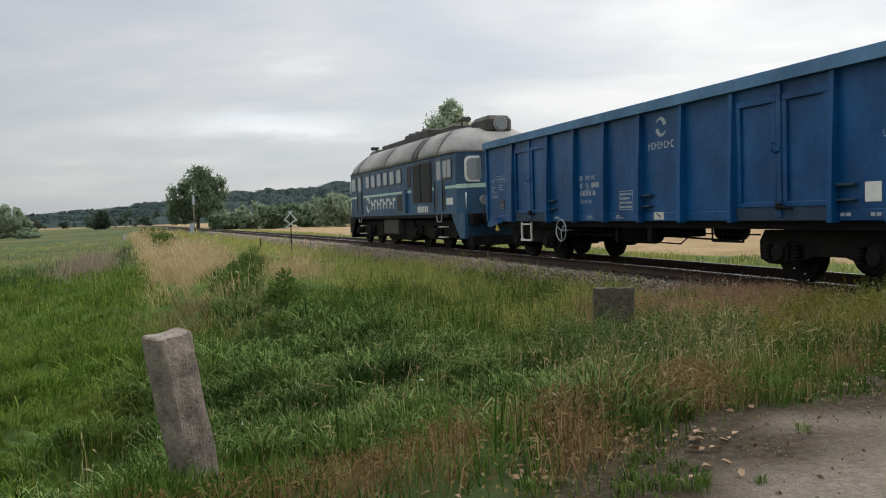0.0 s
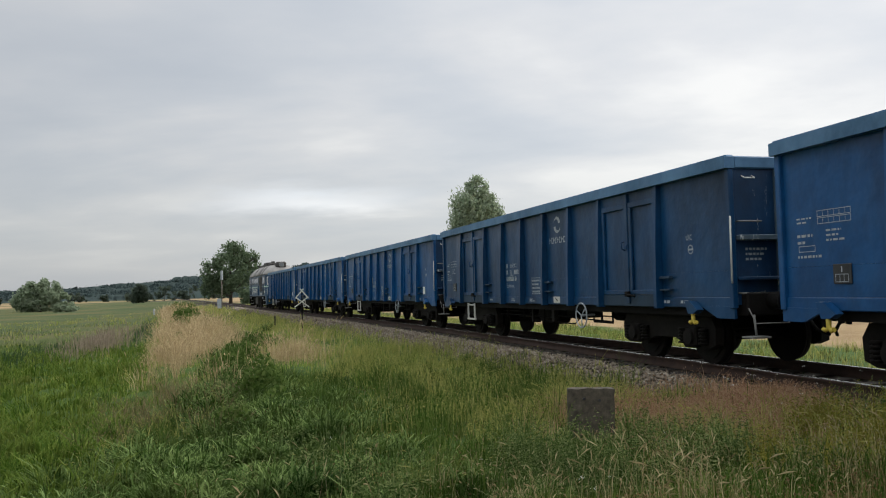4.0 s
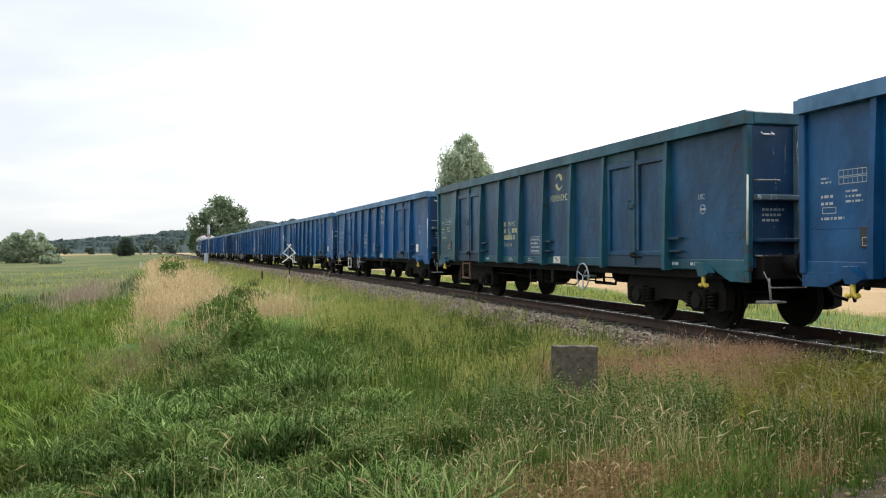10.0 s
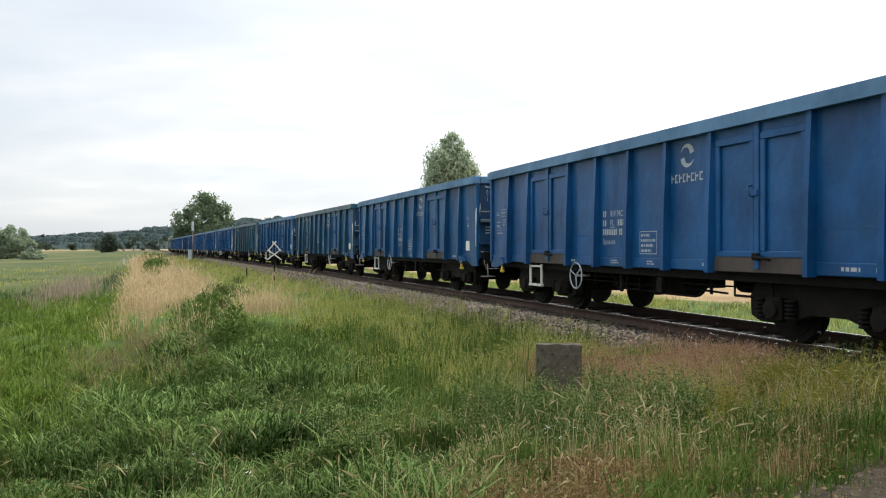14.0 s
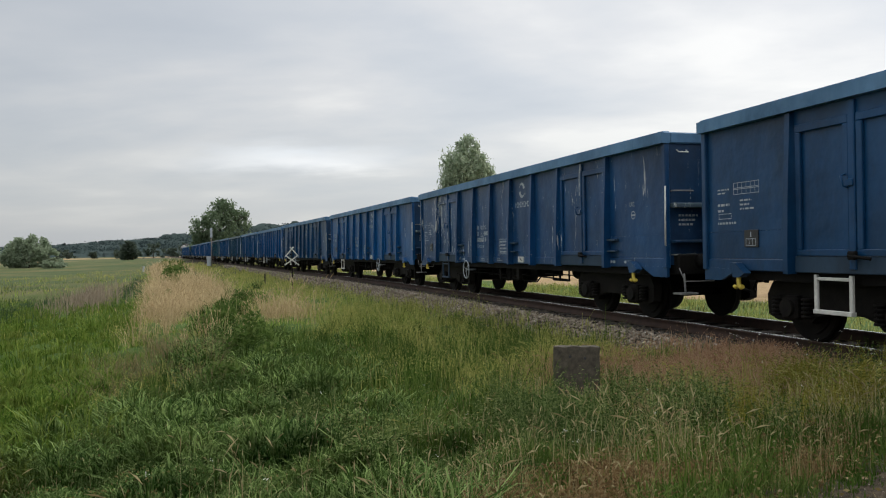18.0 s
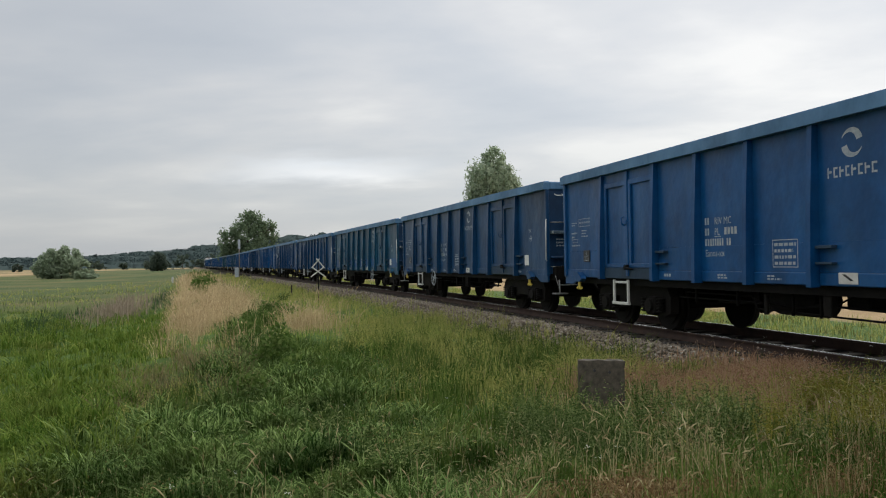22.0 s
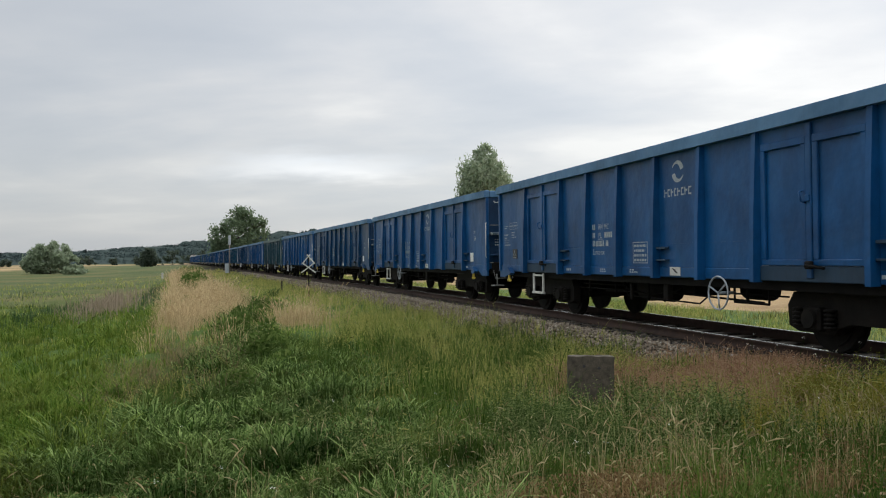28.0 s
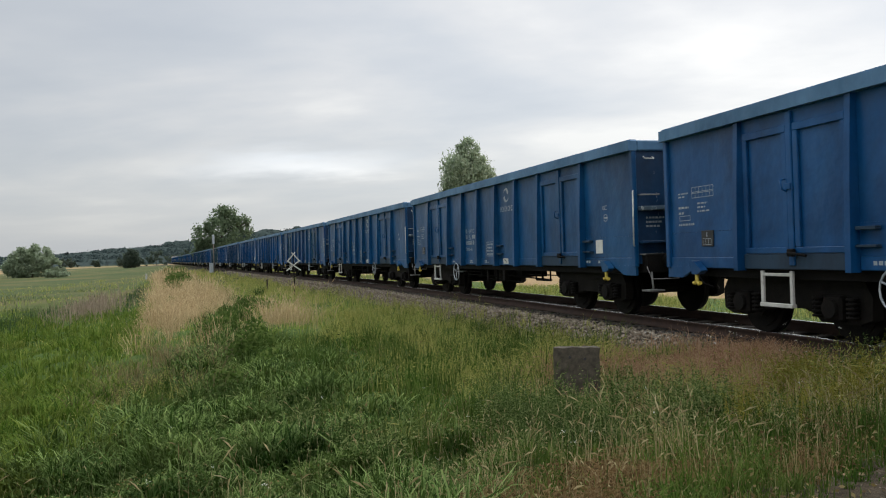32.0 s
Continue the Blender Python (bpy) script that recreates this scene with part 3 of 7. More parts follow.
def add_swoosh(bm, x, y, z, r):
    """The company sign as a plain shape: two tapering blades that chase each other round a gap."""
    n = 10
    for turn in (2.75, 2.75 + math.pi):
        out, inn = [], []
        for k in range(n + 1):
            a = turn - k / n * 2.5
            fat = 0.04 + 0.50 * min(1.0, k / n * 1.25)
            out.append((math.cos(a) * r, math.sin(a) * r))
            inn.append((math.cos(a) * r * (1 - fat), math.sin(a) * r * (1 - fat)))
        for k in range(n):
            bm.faces.new([bm.verts.new((x, y - p[0], z + p[1])) for p in (out[k], out[k + 1], inn[k + 1], inn[k])])
    bmesh.ops.remove_doubles(bm, verts=bm.verts[:], dist=0.0005)


R_WHEEL = 0.46
RIM, SILL = 3.0, 0.93


def bogie_part(parent, y):
    """A two-axle freight bogie under a wagon; returns its wheelsets."""
    bm = box(-1.0, 1.0, -0.28, 0.28, 0.5, 0.86, 0.03)
    add_box(bm, -0.2, 0.2, -0.2, 0.2, 0.86, 0.98)
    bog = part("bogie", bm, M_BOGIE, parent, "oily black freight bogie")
    bog.location.y = y
    out = []
    for sx in (-1, 1):
        f = bmesh.new()
        prof = [(-1.46, 0.62), (-1.34, 0.80), (-0.62, 0.80), (-0.48, 0.90), (0.48, 0.90), (0.62, 0.80), (1.34, 0.80), (1.46, 0.62), (1.44, 0.34), (1.24, 0.27), (0.60, 0.27), (0.50, 0.36), (0.30, 0.42), (-0.30, 0.42), (-0.50, 0.36), (-0.60, 0.27), (-1.24, 0.27), (-1.44, 0.34)]
        add_prism(f, prof, 0.93 * sx, 1.09 * sx)
        part("side_frame", fixed(f), M_BOGIE, bog)
        for yy in (-0.9, 0.9):
            a = box(-0.14, 0.14, yy - 0.16, yy + 0.16, 0.30, 0.62, 0.03)
            for v in a.verts:
                v.co.x += 1.06 * sx
            add_disc(a, (1.2 * sx, yy, 0.46), (1, 0, 0), 0.12, 0.1, 14)
            part("axle_box", fixed(a), M_BOGIE, bog)
            for d in (-0.29, 0.29):
                s = bmesh.new()
                for k in range(5):
                    add_disc(s, (1.13 * sx, yy + d, 0.36 + k * 0.055), (0, 0, 1), 0.085, 0.03, 10)
                add_disc(s, (1.13 * sx, yy + d, 0.47), (0, 0, 1), 0.055, 0.26, 8)
                part("spring", s, M_BOGIE, bog)
    for yy in (-0.9, 0.9):
        w = bmesh.new()
        add_disc(w, (0, 0, 0), (1, 0, 0), 0.085, 2.1, 10)
        for sx in (-1, 1):
            add_disc(w, (0.76 * sx, 0, 0), (1, 0, 0), R_WHEEL, 0.12, 28)
            add_disc(w, (0.69 * sx, 0, 0), (1, 0, 0), R_WHEEL + 0.028, 0.03, 28)
            add_disc(w, (0.83 * sx, 0, 0), (1, 0, 0), R_WHEEL - 0.09, 0.03, 24, R_WHEEL - 0.09)
            add_disc(w, (0.85 * sx, 0, 0), (1, 0, 0), 0.14, 0.06, 14)
            for k in range(3):
                add_disc(w, (0.846 * sx, 0.24 * math.cos(k * 2.1), 0.24 * math.sin(k * 2.1)), (1, 0, 0), 0.03, 0.014, 8)
        ws = part("wheelset", w, M_BOGIE, bog, "pair of steel wheels on an axle")
        ws.location = (0, yy, R_WHEEL)
        out.append(ws)
    return out


def door_leaf(y0, y1):
    """A sheet-steel door leaf with a raised frame; y0 is its front edge."""
    bm = box(-1.415, -1.395, y1, y0, 1.16, 2.82)
    for a, b, c, d in ((y1, y0, 2.72, 2.82), (y1, y0, 1.16, 1.24), (y1, y1 + 0.09, 1.24, 2.72), (y0 - 0.09, y0, 1.24, 2.72)):
        add_box(bm, -1.46, -1.416, a, b, c, d, 0.008)
    return bm


def make_wagon(name, length, stations, doors, type_text, seed, wheel_at, label):
    """stations: distances from the front end at which posts stand; doors: bays (pairs of stations) closed by two leaves each."""
    rng = random.Random(seed)
    w = thing(name, Matrix(), label, "wagon", "wagons of the goods train")
    H = length / 2
    ys = [H - d for d in stations]
    edges = [H - 0.02] + ys + [-H + 0.02]
    for sx in (-1, 1):
        for k, (a, b) in enumerate(zip(edges, edges[1:])):
            if (k - 1) in doors:
                mid = (a + b) / 2
                part("door_leaf", mirror(door_leaf(a - 0.09, mid + 0.06), sx), M_BLUE, w)
                part("door_leaf", mirror(door_leaf(mid - 0.06, b + 0.09), sx), M_BLUE, w)
                top = box(-1.43, -1.39, b, a, 2.82, RIM)
                part("door_lintel", mirror(top, sx), M_BLUE, w)
                bar = box(-1.475, -1.40, mid - 0.05, mid + 0.05, 1.0, 2.98, 0.01)
                lock = part("lock_bar", mirror(bar, sx), M_BLUE, w)
                hd = bmesh.new()
                add_tube(hd, [(-1.47, mid + 0.10, 2.12), (-1.53, mid + 0.10, 2.10), (-1.53, mid + 0.06, 1.98), (-1.47, mid + 0.05, 1.96)], 0.013, 6)
                add_box(hd, -1.50, -1.475, mid - 0.045, mid + 0.045, 1.98, 2.06, 0.006)
                part("lock_handle", mirror(hd, sx), M_BLUE, lock)
                hd = bmesh.new()
                add_box(hd, -1.54, -1.475, mid - 0.10, mid + 0.02, 1.12, 1.22, 0.015)
                add_tube(hd, [(-1.52, mid - 0.32, 1.13), (-1.53, mid, 1.17)], 0.02, 6)
                part("latch", mirror(hd, sx), M_FRAME, lock)
                part("door_sill", mirror(box(-1.45, -1.30, b + 0.05, a - 0.05, SILL + 0.02, 1.158, 0.01), sx), M_SILL_BLUE if length > 14 else M_SILL, w, "grimy steel sill under the door")
            else:
                pan = box(-1.41, -1.38, b, a, 1.506, RIM)
                part("side_panel", mirror(pan, sx), M_BLUE, w)
                part("lower_panel", mirror(box(-1.4135, -1.38, b + 0.004, a - 0.004, 1.12, 1.502), sx), M_BLUE, w)
                low = box(-1.432, -1.36, b + 0.05, a - 0.05, SILL + 0.02, 1.116, 0.012)
                part("sill_panel", mirror(low, sx), M_BLUE, w)
        for k, y in enumerate(ys):
            p = bmesh.new()
            prof = [(-1.41, SILL), (-1.555, SILL), (-1.555, 1.15), (-1.54, 1.9), (-1.49, RIM), (-1.41, RIM)]
            a = [p.verts.new((x, y - 0.045, z)) for x, z in prof]
            b = [p.verts.new((x, y + 0.045, z)) for x, z in prof]
            p.faces.new(a)
            p.faces.new(list(reversed(b)))
            for q in range(len(prof)):
                p.faces.new((a[q], b[q], b[(q + 1) % len(prof)], a[(q + 1) % len(prof)]))
            part("side_post", mirror(fixed(p), sx), M_BLUE, w)
        for y in (H - 0.04, -H + 0.04):
            part("corner_post", mirror(box(-1.47, -1.38, y - 0.05, y + 0.05, 0.95, RIM, 0.012), sx), M_BLUE, w)
        rim = bmesh.new()
        add_prism(rim, [(-H - 0.02, 3.0), (-H - 0.02, 3.17), (-H + 0.01, 3.2), (H - 0.01, 3.2), (H + 0.02, 3.17), (H + 0.02, 3.0)], -1.535, -1.37)
        bmesh.ops.bevel(rim, geom=[e for e in rim.edges if abs(e.verts[0].co.x - e.verts[1].co.x) < 1e-4 and abs(e.verts[0].co.z - e.verts[1].co.z) < 1e-3 and e.verts[0].co.z > 3.1 and e.verts[0].co.x < -1.5], offset=0.05, segments=2, affect="EDGES")
        part("top_rail", mirror(fixed(rim), sx), M_RIM, w, "faded steel top rail, paled for the sky it reflects")
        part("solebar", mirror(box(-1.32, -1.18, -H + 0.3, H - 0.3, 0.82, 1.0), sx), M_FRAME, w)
    # ends
    for sy in (-1, 1):
        e = H - 0.03
        a, b = sorted((sy * e, sy * (e - 0.03)))
        part("end_wall", box(-1.37, 1.37, a, b, 1.0, RIM), M_END, w, "worn dark end wall")
        a, b = sorted((sy * (H + 0.02), sy * (H - 0.13)))
        part("end_rail", box(-1.365, 1.365, a, b, 3.0, 3.185, 0.02), M_RIM, w)
        a, b = sorted((sy * (e + 0.001), sy * (e + 0.13)))
        part("end_rib", box(-1.36, 1.36, a, b, 1.94, 2.02, 0.012), M_END_RIB, w)
        part("end_rib", box(-1.36, 1.36, a, b, 1.36, 1.41, 0.01), M_END, w)
        for x in (-0.62, 0.62):
            a, b = sorted((sy * (e + 0.002), sy * (e + 0.11)))
            part("end_post", box(x - 0.06, x + 0.06, a, b, 0.95, 2.99, 0.012), M_END_RIB, w)
        a, b = sorted((sy * (e + 0.14), sy * (e - 0.2)))
        hs = box(-1.3, 1.3, a, b, 0.84, 1.18, 0.02)
        part("headstock", hs, M_FRAME, w)
        for sx in (-1, 1):
            cp = bmesh.new()
            yy = sy * (H - 0.75)
            add_prism(cp, [(sy * (H - 0.01), 0.98), (sy * (H - 0.01), 0.80), (sy * (H - 0.42), 0.80), (yy, 0.94), (yy, 0.98)], 1.40 * sx, 1.445 * sx)
            part("corner_plate", fixed(cp), M_BLUE, w)
            bf = bmesh.new()
            add_disc(bf, (0.875 * sx, sy * (e + 0.28), 1.05), (0, 1, 0), 0.12, 0.32, 14)
            add_disc(bf, (0.875 * sx, sy * (e + 0.44), 1.05), (0, 1, 0), 0.08, 0.14, 12)
            add_disc(bf, (0.875 * sx, sy * (e + 0.51), 1.05), (0, 1, 0), 0.21, 0.035, 20)
            part("buffer", bf, M_FRAME, w)
        cp = bmesh.new()
        add_tube(cp, [(0, sy * (e + 0.1), 1.0), (0, sy * (e + 0.36), 1.0), (0, sy * (e + 0.46), 0.88), (0, sy * (e + 0.50), 0.7)], 0.045, 8)
        add_tube(cp, [(-0.35, sy * (e + 0.12), 0.92), (-0.33, sy * (e + 0.38), 0.62), (-0.2, sy * (e + 0.5), 0.55)], 0.025, 6)
        part("coupling", cp, M_FRAME, w)
    part("floor", box(-1.38, 1.38, -H + 0.05, H - 0.05, 1.08, 1.14), M_SILL, w)
    under = box(-0.16, 0.16, -H + 0.2, H - 0.2, 0.80, 1.07)
    for y in np.linspace(-H + 4.4, H - 4.4, 5):
        add_box(under, -1.17, 1.17, y - 0.05, y + 0.05, 0.85, 1.07)
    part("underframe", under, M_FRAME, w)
    # brake gear
    tank = bmesh.new()
    add_disc(tank, (-0.75, H - 7.0, 0.7), (0, 1, 0), 0.23, 0.95, 16)
    part("air_tank", tank, M_FRAME, w)
    cyl = bmesh.new()
    add_disc(cyl, (0.35, -1.0, 0.72), (0, 1, 0), 0.2, 0.6, 14)
    add_box(cyl, -0.9, -0.2, -0.95, -0.55, 0.62, 0.85, 0.02)
    part("brake_cylinder", cyl, M_FRAME, w)
    rods = bmesh.new()
    add_tube(rods, [(-0.95, H - 5.2, 0.6), (-0.95, -0.2, 0.66), (-0.95, -H + 4.6, 0.6)], 0.018, 6)
    add_tube(rods, [(-1.1, 1.2, 0.8), (-1.1, 1.0, 0.56), (-1.1, -1.4, 0.52), (-1.1, -1.9, 0.8)], 0.014, 6)
    add_tube(rods, [(-1.15, -2.4, 0.83), (-1.15, -2.4, 0.6), (-1.15, -3.2, 0.6), (-1.15, -3.2, 0.83)], 0.02, 6)
    for y in (0.2, -0.35):
        add_tube(rods, [(-1.12, y, 0.85), (-1.12, y, 0.5)], 0.022, 6)
    part("brake_rod", rods, M_FRAME, w)
    for z, ya, yb in ((0.83, H - 4.3, H - 6.6), (0.74, H - 4.4, H - 6.3), (0.65, H - 4.2, H - 6.5), (0.72, -H + 5.6, -H + 3.9)):
        rod = bmesh.new()
        add_tube(rod, [(-1.08, ya, z), (-1.08, yb, z)], 0.014, 6)
        part("brake_rod", rod, M_FRAME, w)
    for y in (H - 4.75, H - 5.9, -H + 4.8):
        part("rod_hanger", box(-1.11, -1.07, y - 0.02, y + 0.02, 0.58, 0.86, 0.004), M_FRAME, w)
    hose = bmesh.new()
    add_tube(hose, [(-1.0, 1.6, 0.84), (-1.02, 1.1, 0.66), (-1.02, 0.3, 0.60), (-1.0, -0.5, 0.68), (-1.0, -0.9, 0.84)], 0.012, 6)
    part("brake_hose", hose, M_FRAME, w)
    lev = bmesh.new()
    add_box(lev, -1.3, -1.2, -0.75, -0.6, 0.55, 0.82, 0.01)
    part("valve_lever", box(-1.25, -1.2, 0.6, 0.68, 0.5, 0.8, 0.01), M_BOGIE, w)
    part("change_lever", lev, M_BOGIE, w)
    # step under the front door, hand wheel, grab rails, towing hooks
    st = bmesh.new()
    y0, y1 = H - 2.34, H - 2.92
    for ya in (y0, y1):
        add_box(st, -1.43, -1.39, ya - 0.028, ya + 0.028, 0.47, 0.93, 0.006)
    add_box(st, -1.45, -1.37, y1 - 0.028, y0 + 0.028, 0.45, 0.50, 0.006)
    add_box(st, -1.428, -1.392, y1 + 0.03, y0 - 0.03, 0.86, 0.90, 0.006)
    part("step_frame", st, M_WHITE, w, "white-painted steel step frame")
    hw = bmesh.new()
    c = Vector((-1.44, H - wheel_at, 0.74))
    ring = [c + Vector((0, math.cos(k / 18 * 6.2832) * 0.25, math.sin(k / 18 * 6.2832) * 0.25)) for k in range(19)]
    add_tube(hw, ring, 0.014, 6, False)
    for k in range(3):
        a = k * 2.094 + 0.4
        add_tube(hw, [c, c + Vector((0, math.cos(a) * 0.25, math.sin(a) * 0.25))], 0.013, 5)
    add_tube(hw, [c, c + Vector((0.3, 0, 0))], 0.025, 6)
    part("hand_wheel", hw, M_MARK, w, "grey three-spoke brake hand wheel")
    for sy in (-1,):
        g = bmesh.new()
        y = sy * (H + 0.04)
        add_tube(g, [(-1.44, sy * (H - 0.03), 2.3), (-1.49, y, 2.28), (-1.5, y, 1.34), (-1.44, sy * (H - 0.03), 1.31)], 0.014, 6)
        part("grab_rail", g, M_WHITE, w, "white grab rail")
        g = bmesh.new()
        add_tube(g, [(-1.30, sy * (H + 0.12), 0.95), (-1.32, sy * (H + 0.3), 0.74), (-0.85, sy * (H + 0.42), 0.74), (-0.8, sy * (H + 0.2), 0.9)], 0.010, 6)
        part("shunter_rail", g, M_WORN_STEP, w)
        s2 = box(-1.36, -1.04, min(sy * (H + 0.02), sy * (H + 0.26)), max(sy * (H + 0.02), sy * (H + 0.26)), 0.52, 0.55, 0.005)
        add_tube(s2, [(-1.2, sy * (H + 0.14), 0.54), (-1.2, sy * (H + 0.1), 0.86)], 0.018, 6)
        part("foot_step", s2, M_WORN_STEP, w)
    for sy in (-1, 1):
        hk = bmesh.new()
        yh = sy * (H - 0.94)
        add_prism(hk, [(yh - 0.17, 0.92), (yh + 0.03, 1.06), (yh + 0.17, 1.06), (yh + 0.08, 0.86), (yh - 0.06, 0.86)], -1.56, -1.44)
        bracket = part("hook_bracket", fixed(hk), M_BLUE, w)
        hk = bmesh.new()
        add_tube(hk, [(-1.52, yh, 0.94), (-1.53, yh - 0.01, 0.76), (-1.53, yh - 0.06, 0.715), (-1.53, yh - 0.10, 0.735)], 0.032, 7)
        add_tube(hk, [(-1.53, yh - 0.01, 0.755), (-1.53, yh + 0.05, 0.715), (-1.53, yh + 0.09, 0.735)], 0.026, 7)
        part("tow_hook", hk, M_YELLOW, bracket, "yellow tow hook")
        for k in range(3):
            md = bmesh.new()
            x = -1.20
            while x < -0.86 - 0.05 * k:
                wd, z = rng.uniform(0.03, 0.07), 1.80 - k * 0.075
                md.faces.new([md.verts.new((a2, sy * (e + 0.003), b2)) for a2, b2 in ((x, z), (x + wd, z), (x + wd, z + 0.034), (x, z + 0.034))])
                x += wd + 0.018
            tagged(part("end_marking", md, M_MARK, w), kind="stuff")
        g = bmesh.new()
        add_tube(g, [(-1.22, sy * (e + 0.0), 2.90), (-1.22, sy * (e + 0.07), 2.86), (-1.04, sy * (e + 0.07), 2.86), (-1.04, sy * (e + 0.0), 2.90)], 0.011, 6)
        part("end_bracket", g, M_WHITE, w, "small white rope bracket")
        for z in (2.22, 1.17):
            g = bmesh.new()
            add_tube(g, [(-1.34, sy * (e + 0.0), z), (-1.34, sy * (e + 0.10), z), (-0.98, sy * (e + 0.10), z), (-0.98, sy * (e + 0.0), z)], 0.013, 6)
            part("end_rung", g, M_WORN_STEP, w)
    for y in (ys[1::3] if length > 14 else ()):
        for za, zb in ((1.42, 1.46), (1.22, 1.25)):
            part("rope_bracket", box(-1.5, -1.4145, y - 0.36, y - 0.06, za, zb, 0.004), M_SILL_BLUE, w)
    # stencilled markings on the camera's side
    X = -1.4145
    if length > 14:
        lg, uic = H - 8.72, H - 13.63
        num_y, tab_y = H - 5.55, H - 7.2
    else:
        lg, uic = H - 8.2, -H + 0.85
        num_y, tab_y = H - 5.6, H - 6.85
    for k, (lead, word) in enumerate((("b", "RIV MC"), ("b", "PL"), ("bb", ""), ("", type_text))):
        nm = bmesh.new()
        z = 1.84 - k * 0.165
        if "b" in lead:
            for q in range(2):
                add_rect(nm, X, num_y - q * 0.07, num_y - q * 0.07 - 0.045, z, z + 0.11)
        if lead == "bb":
            for q in range(9):
                if q != 6:
                    add_rect(nm, X, num_y - 0.14 - q * 0.062, num_y - 0.14 - q * 0.062 - 0.042, z, z + 0.11)
        if lead:
            tagged(part("number_marking", nm, M_MARK, w), kind="stuff")
            nm = bmesh.new()
        if word:
            add_text(nm, word, 0.155, X, num_y - (0.26 if lead == "b" else 0.0), z, 0.9)
        if word == "PL":
            add_rect(nm, X, num_y - 0.26, num_y - 0.43, z - 0.03, z - 0.018)
            part("country_marking", nm, M_MARK, w)
            nm = bmesh.new()
            for q in range(4):
                add_rect(nm, X, num_y - 0.52 - q * 0.085, num_y - 0.58 - q * 0.085, z, z + 0.11)
        if word:
            part("type_marking", nm, M_MARK, w)
        else:
            nm.free()
    tm = bmesh.new()
    add_outline(tm, X, tab_y, tab_y - 0.52, 1.18, 1.56)
    add_bars(tm, X, tab_y - 0.04, tab_y - 0.5, 1.2, 1.54, rng, 4, 0.5)
    part("load_table", tm, M_MARK, w)
    lm = bmesh.new()
    add_swoosh(lm, X, lg, 2.69, 0.18)
    part("company_emblem", lm, M_MARK, w, "pale swirl emblem as a plain shape")
    lm = bmesh.new()
    yy = lg + 0.42
    for k, wd in enumerate((0.075, 0.07, 0.072, 0.066, 0.08, 0.075, 0.08, 0.084)):
        add_rect(lm, X, yy, yy - 0.026, 2.29, 2.42)
        if k % 2:
            add_rect(lm, X, yy - 0.027, yy - wd, 2.395, 2.42)
            add_rect(lm, X, yy - 0.027, yy - wd, 2.29, 2.315)
        else:
            add_rect(lm, X, yy - 0.027, yy - wd, 2.35, 2.38)
        yy -= wd + 0.03
    tagged(part("company_sign", lm, M_MARK, w, "pale lettering as plain bars"), kind="stuff")
    um = bmesh.new()
    add_text(um, "UIC", 0.125, X, uic, 2.02, 0.85)
    part("uic_marking", um, M_MARK, w)
    um = bmesh.new()
    cy, cz = uic - 0.12, 1.87
    for k in range(14):
        a, b = k / 14 * 6.2832, (k + 1) / 14 * 6.2832
        um.faces.new([um.verts.new((X, cy - math.cos(q) * r, cz + math.sin(q) * r)) for q, r in ((a, 0.075), (b, 0.075), (b, 0.06), (a, 0.06))])
    add_rect(um, X, cy + 0.06, cy - 0.06, cz - 0.015, cz + 0.015)
    part("round_marking", um, M_MARK, w)
    bmk = bmesh.new()
    yb = H - 0.32
    wide = min(0.95, stations[0] - 0.5)
    # a ruled load table, two short columns and small framed signs
    ya, yz = yb - wide * 0.40, yb - wide
    for z0, z1 in ((2.12, 2.20), (2.03, 2.11)):
        add_outline(bmk, X, ya, yz, z0, z1, 0.008)
        for q in range(1, 6):
            yq = ya - (ya - yz) * q / 6
            add_rect(bmk, X, yq, yq - 0.006, z0 + 0.009, z1 - 0.009)
    part("load_table", bmk, M_MARK, w)
    for z0, z1, c0, c1, n in ((2.05, 2.15, 0.0, 0.30, 2), (1.80, 1.98, 0.55, 0.95, 3), (1.78, 1.95, 0.0, 0.30, 2), (1.60, 1.68, 0.0, 0.55, 1)):
        bmk = bmesh.new()
        add_bars(bmk, X, yb - wide * c0, yb - wide * c1, z0, z1, rng, n, 0.4)
        tagged(part("data_marking", bmk, M_MARK, w), kind="stuff")
    bmk = bmesh.new()
    add_outline(bmk, X, yb - 0.02, yb - wide * 0.34, 1.69, 1.77, 0.009)
    part("framed_marking", bmk, M_MARK, w)
    XS2 = -1.4345
    for d in (0.7, 4.3, 5.9, 7.1, 8.6, length - 1.4, length - 1.9):
        sm = bmesh.new()
        add_bars(sm, XS2, H - d, H - d - 0.3, 1.0, 1.08, rng, 1 + int(d * 7) % 2, 0.6)
        tagged(part("sill_marking", sm, M_MARK, w), kind="stuff")
    if length > 14:
        bp = part("brake_plate", box(-1.442, -1.4325, H - 8.8, H - 8.48, 0.98, 1.12, 0.002), M_WHITE, w, "white brake sign plate")
        sg = bmesh.new()
        add_prism(sg, [(H - 8.74, 1.02), (H - 8.6, 1.1), (H - 8.54, 1.1), (H - 8.68, 1.02)], -1.4440, -1.4425)
        part("plate_sign", fixed(sg), M_BLACK, bp)
    gm = bmesh.new()
    for q in range(4):
        add_rect(gm, -1.4335, H - 0.99 - q * 0.07, H - 0.998 - q * 0.07, 1.3, 1.4)
    add_rect(gm, -1.4335, H - 0.99, H - 1.208, 1.3, 1.308)
    add_rect(gm, -1.4335, H - 0.99, H - 1.208, 1.392, 1.4)
    add_rect(gm, -1.4335, H - 1.09, H - 1.11, 1.42, 1.49)
    part("plate_marking", gm, M_MARK, w)
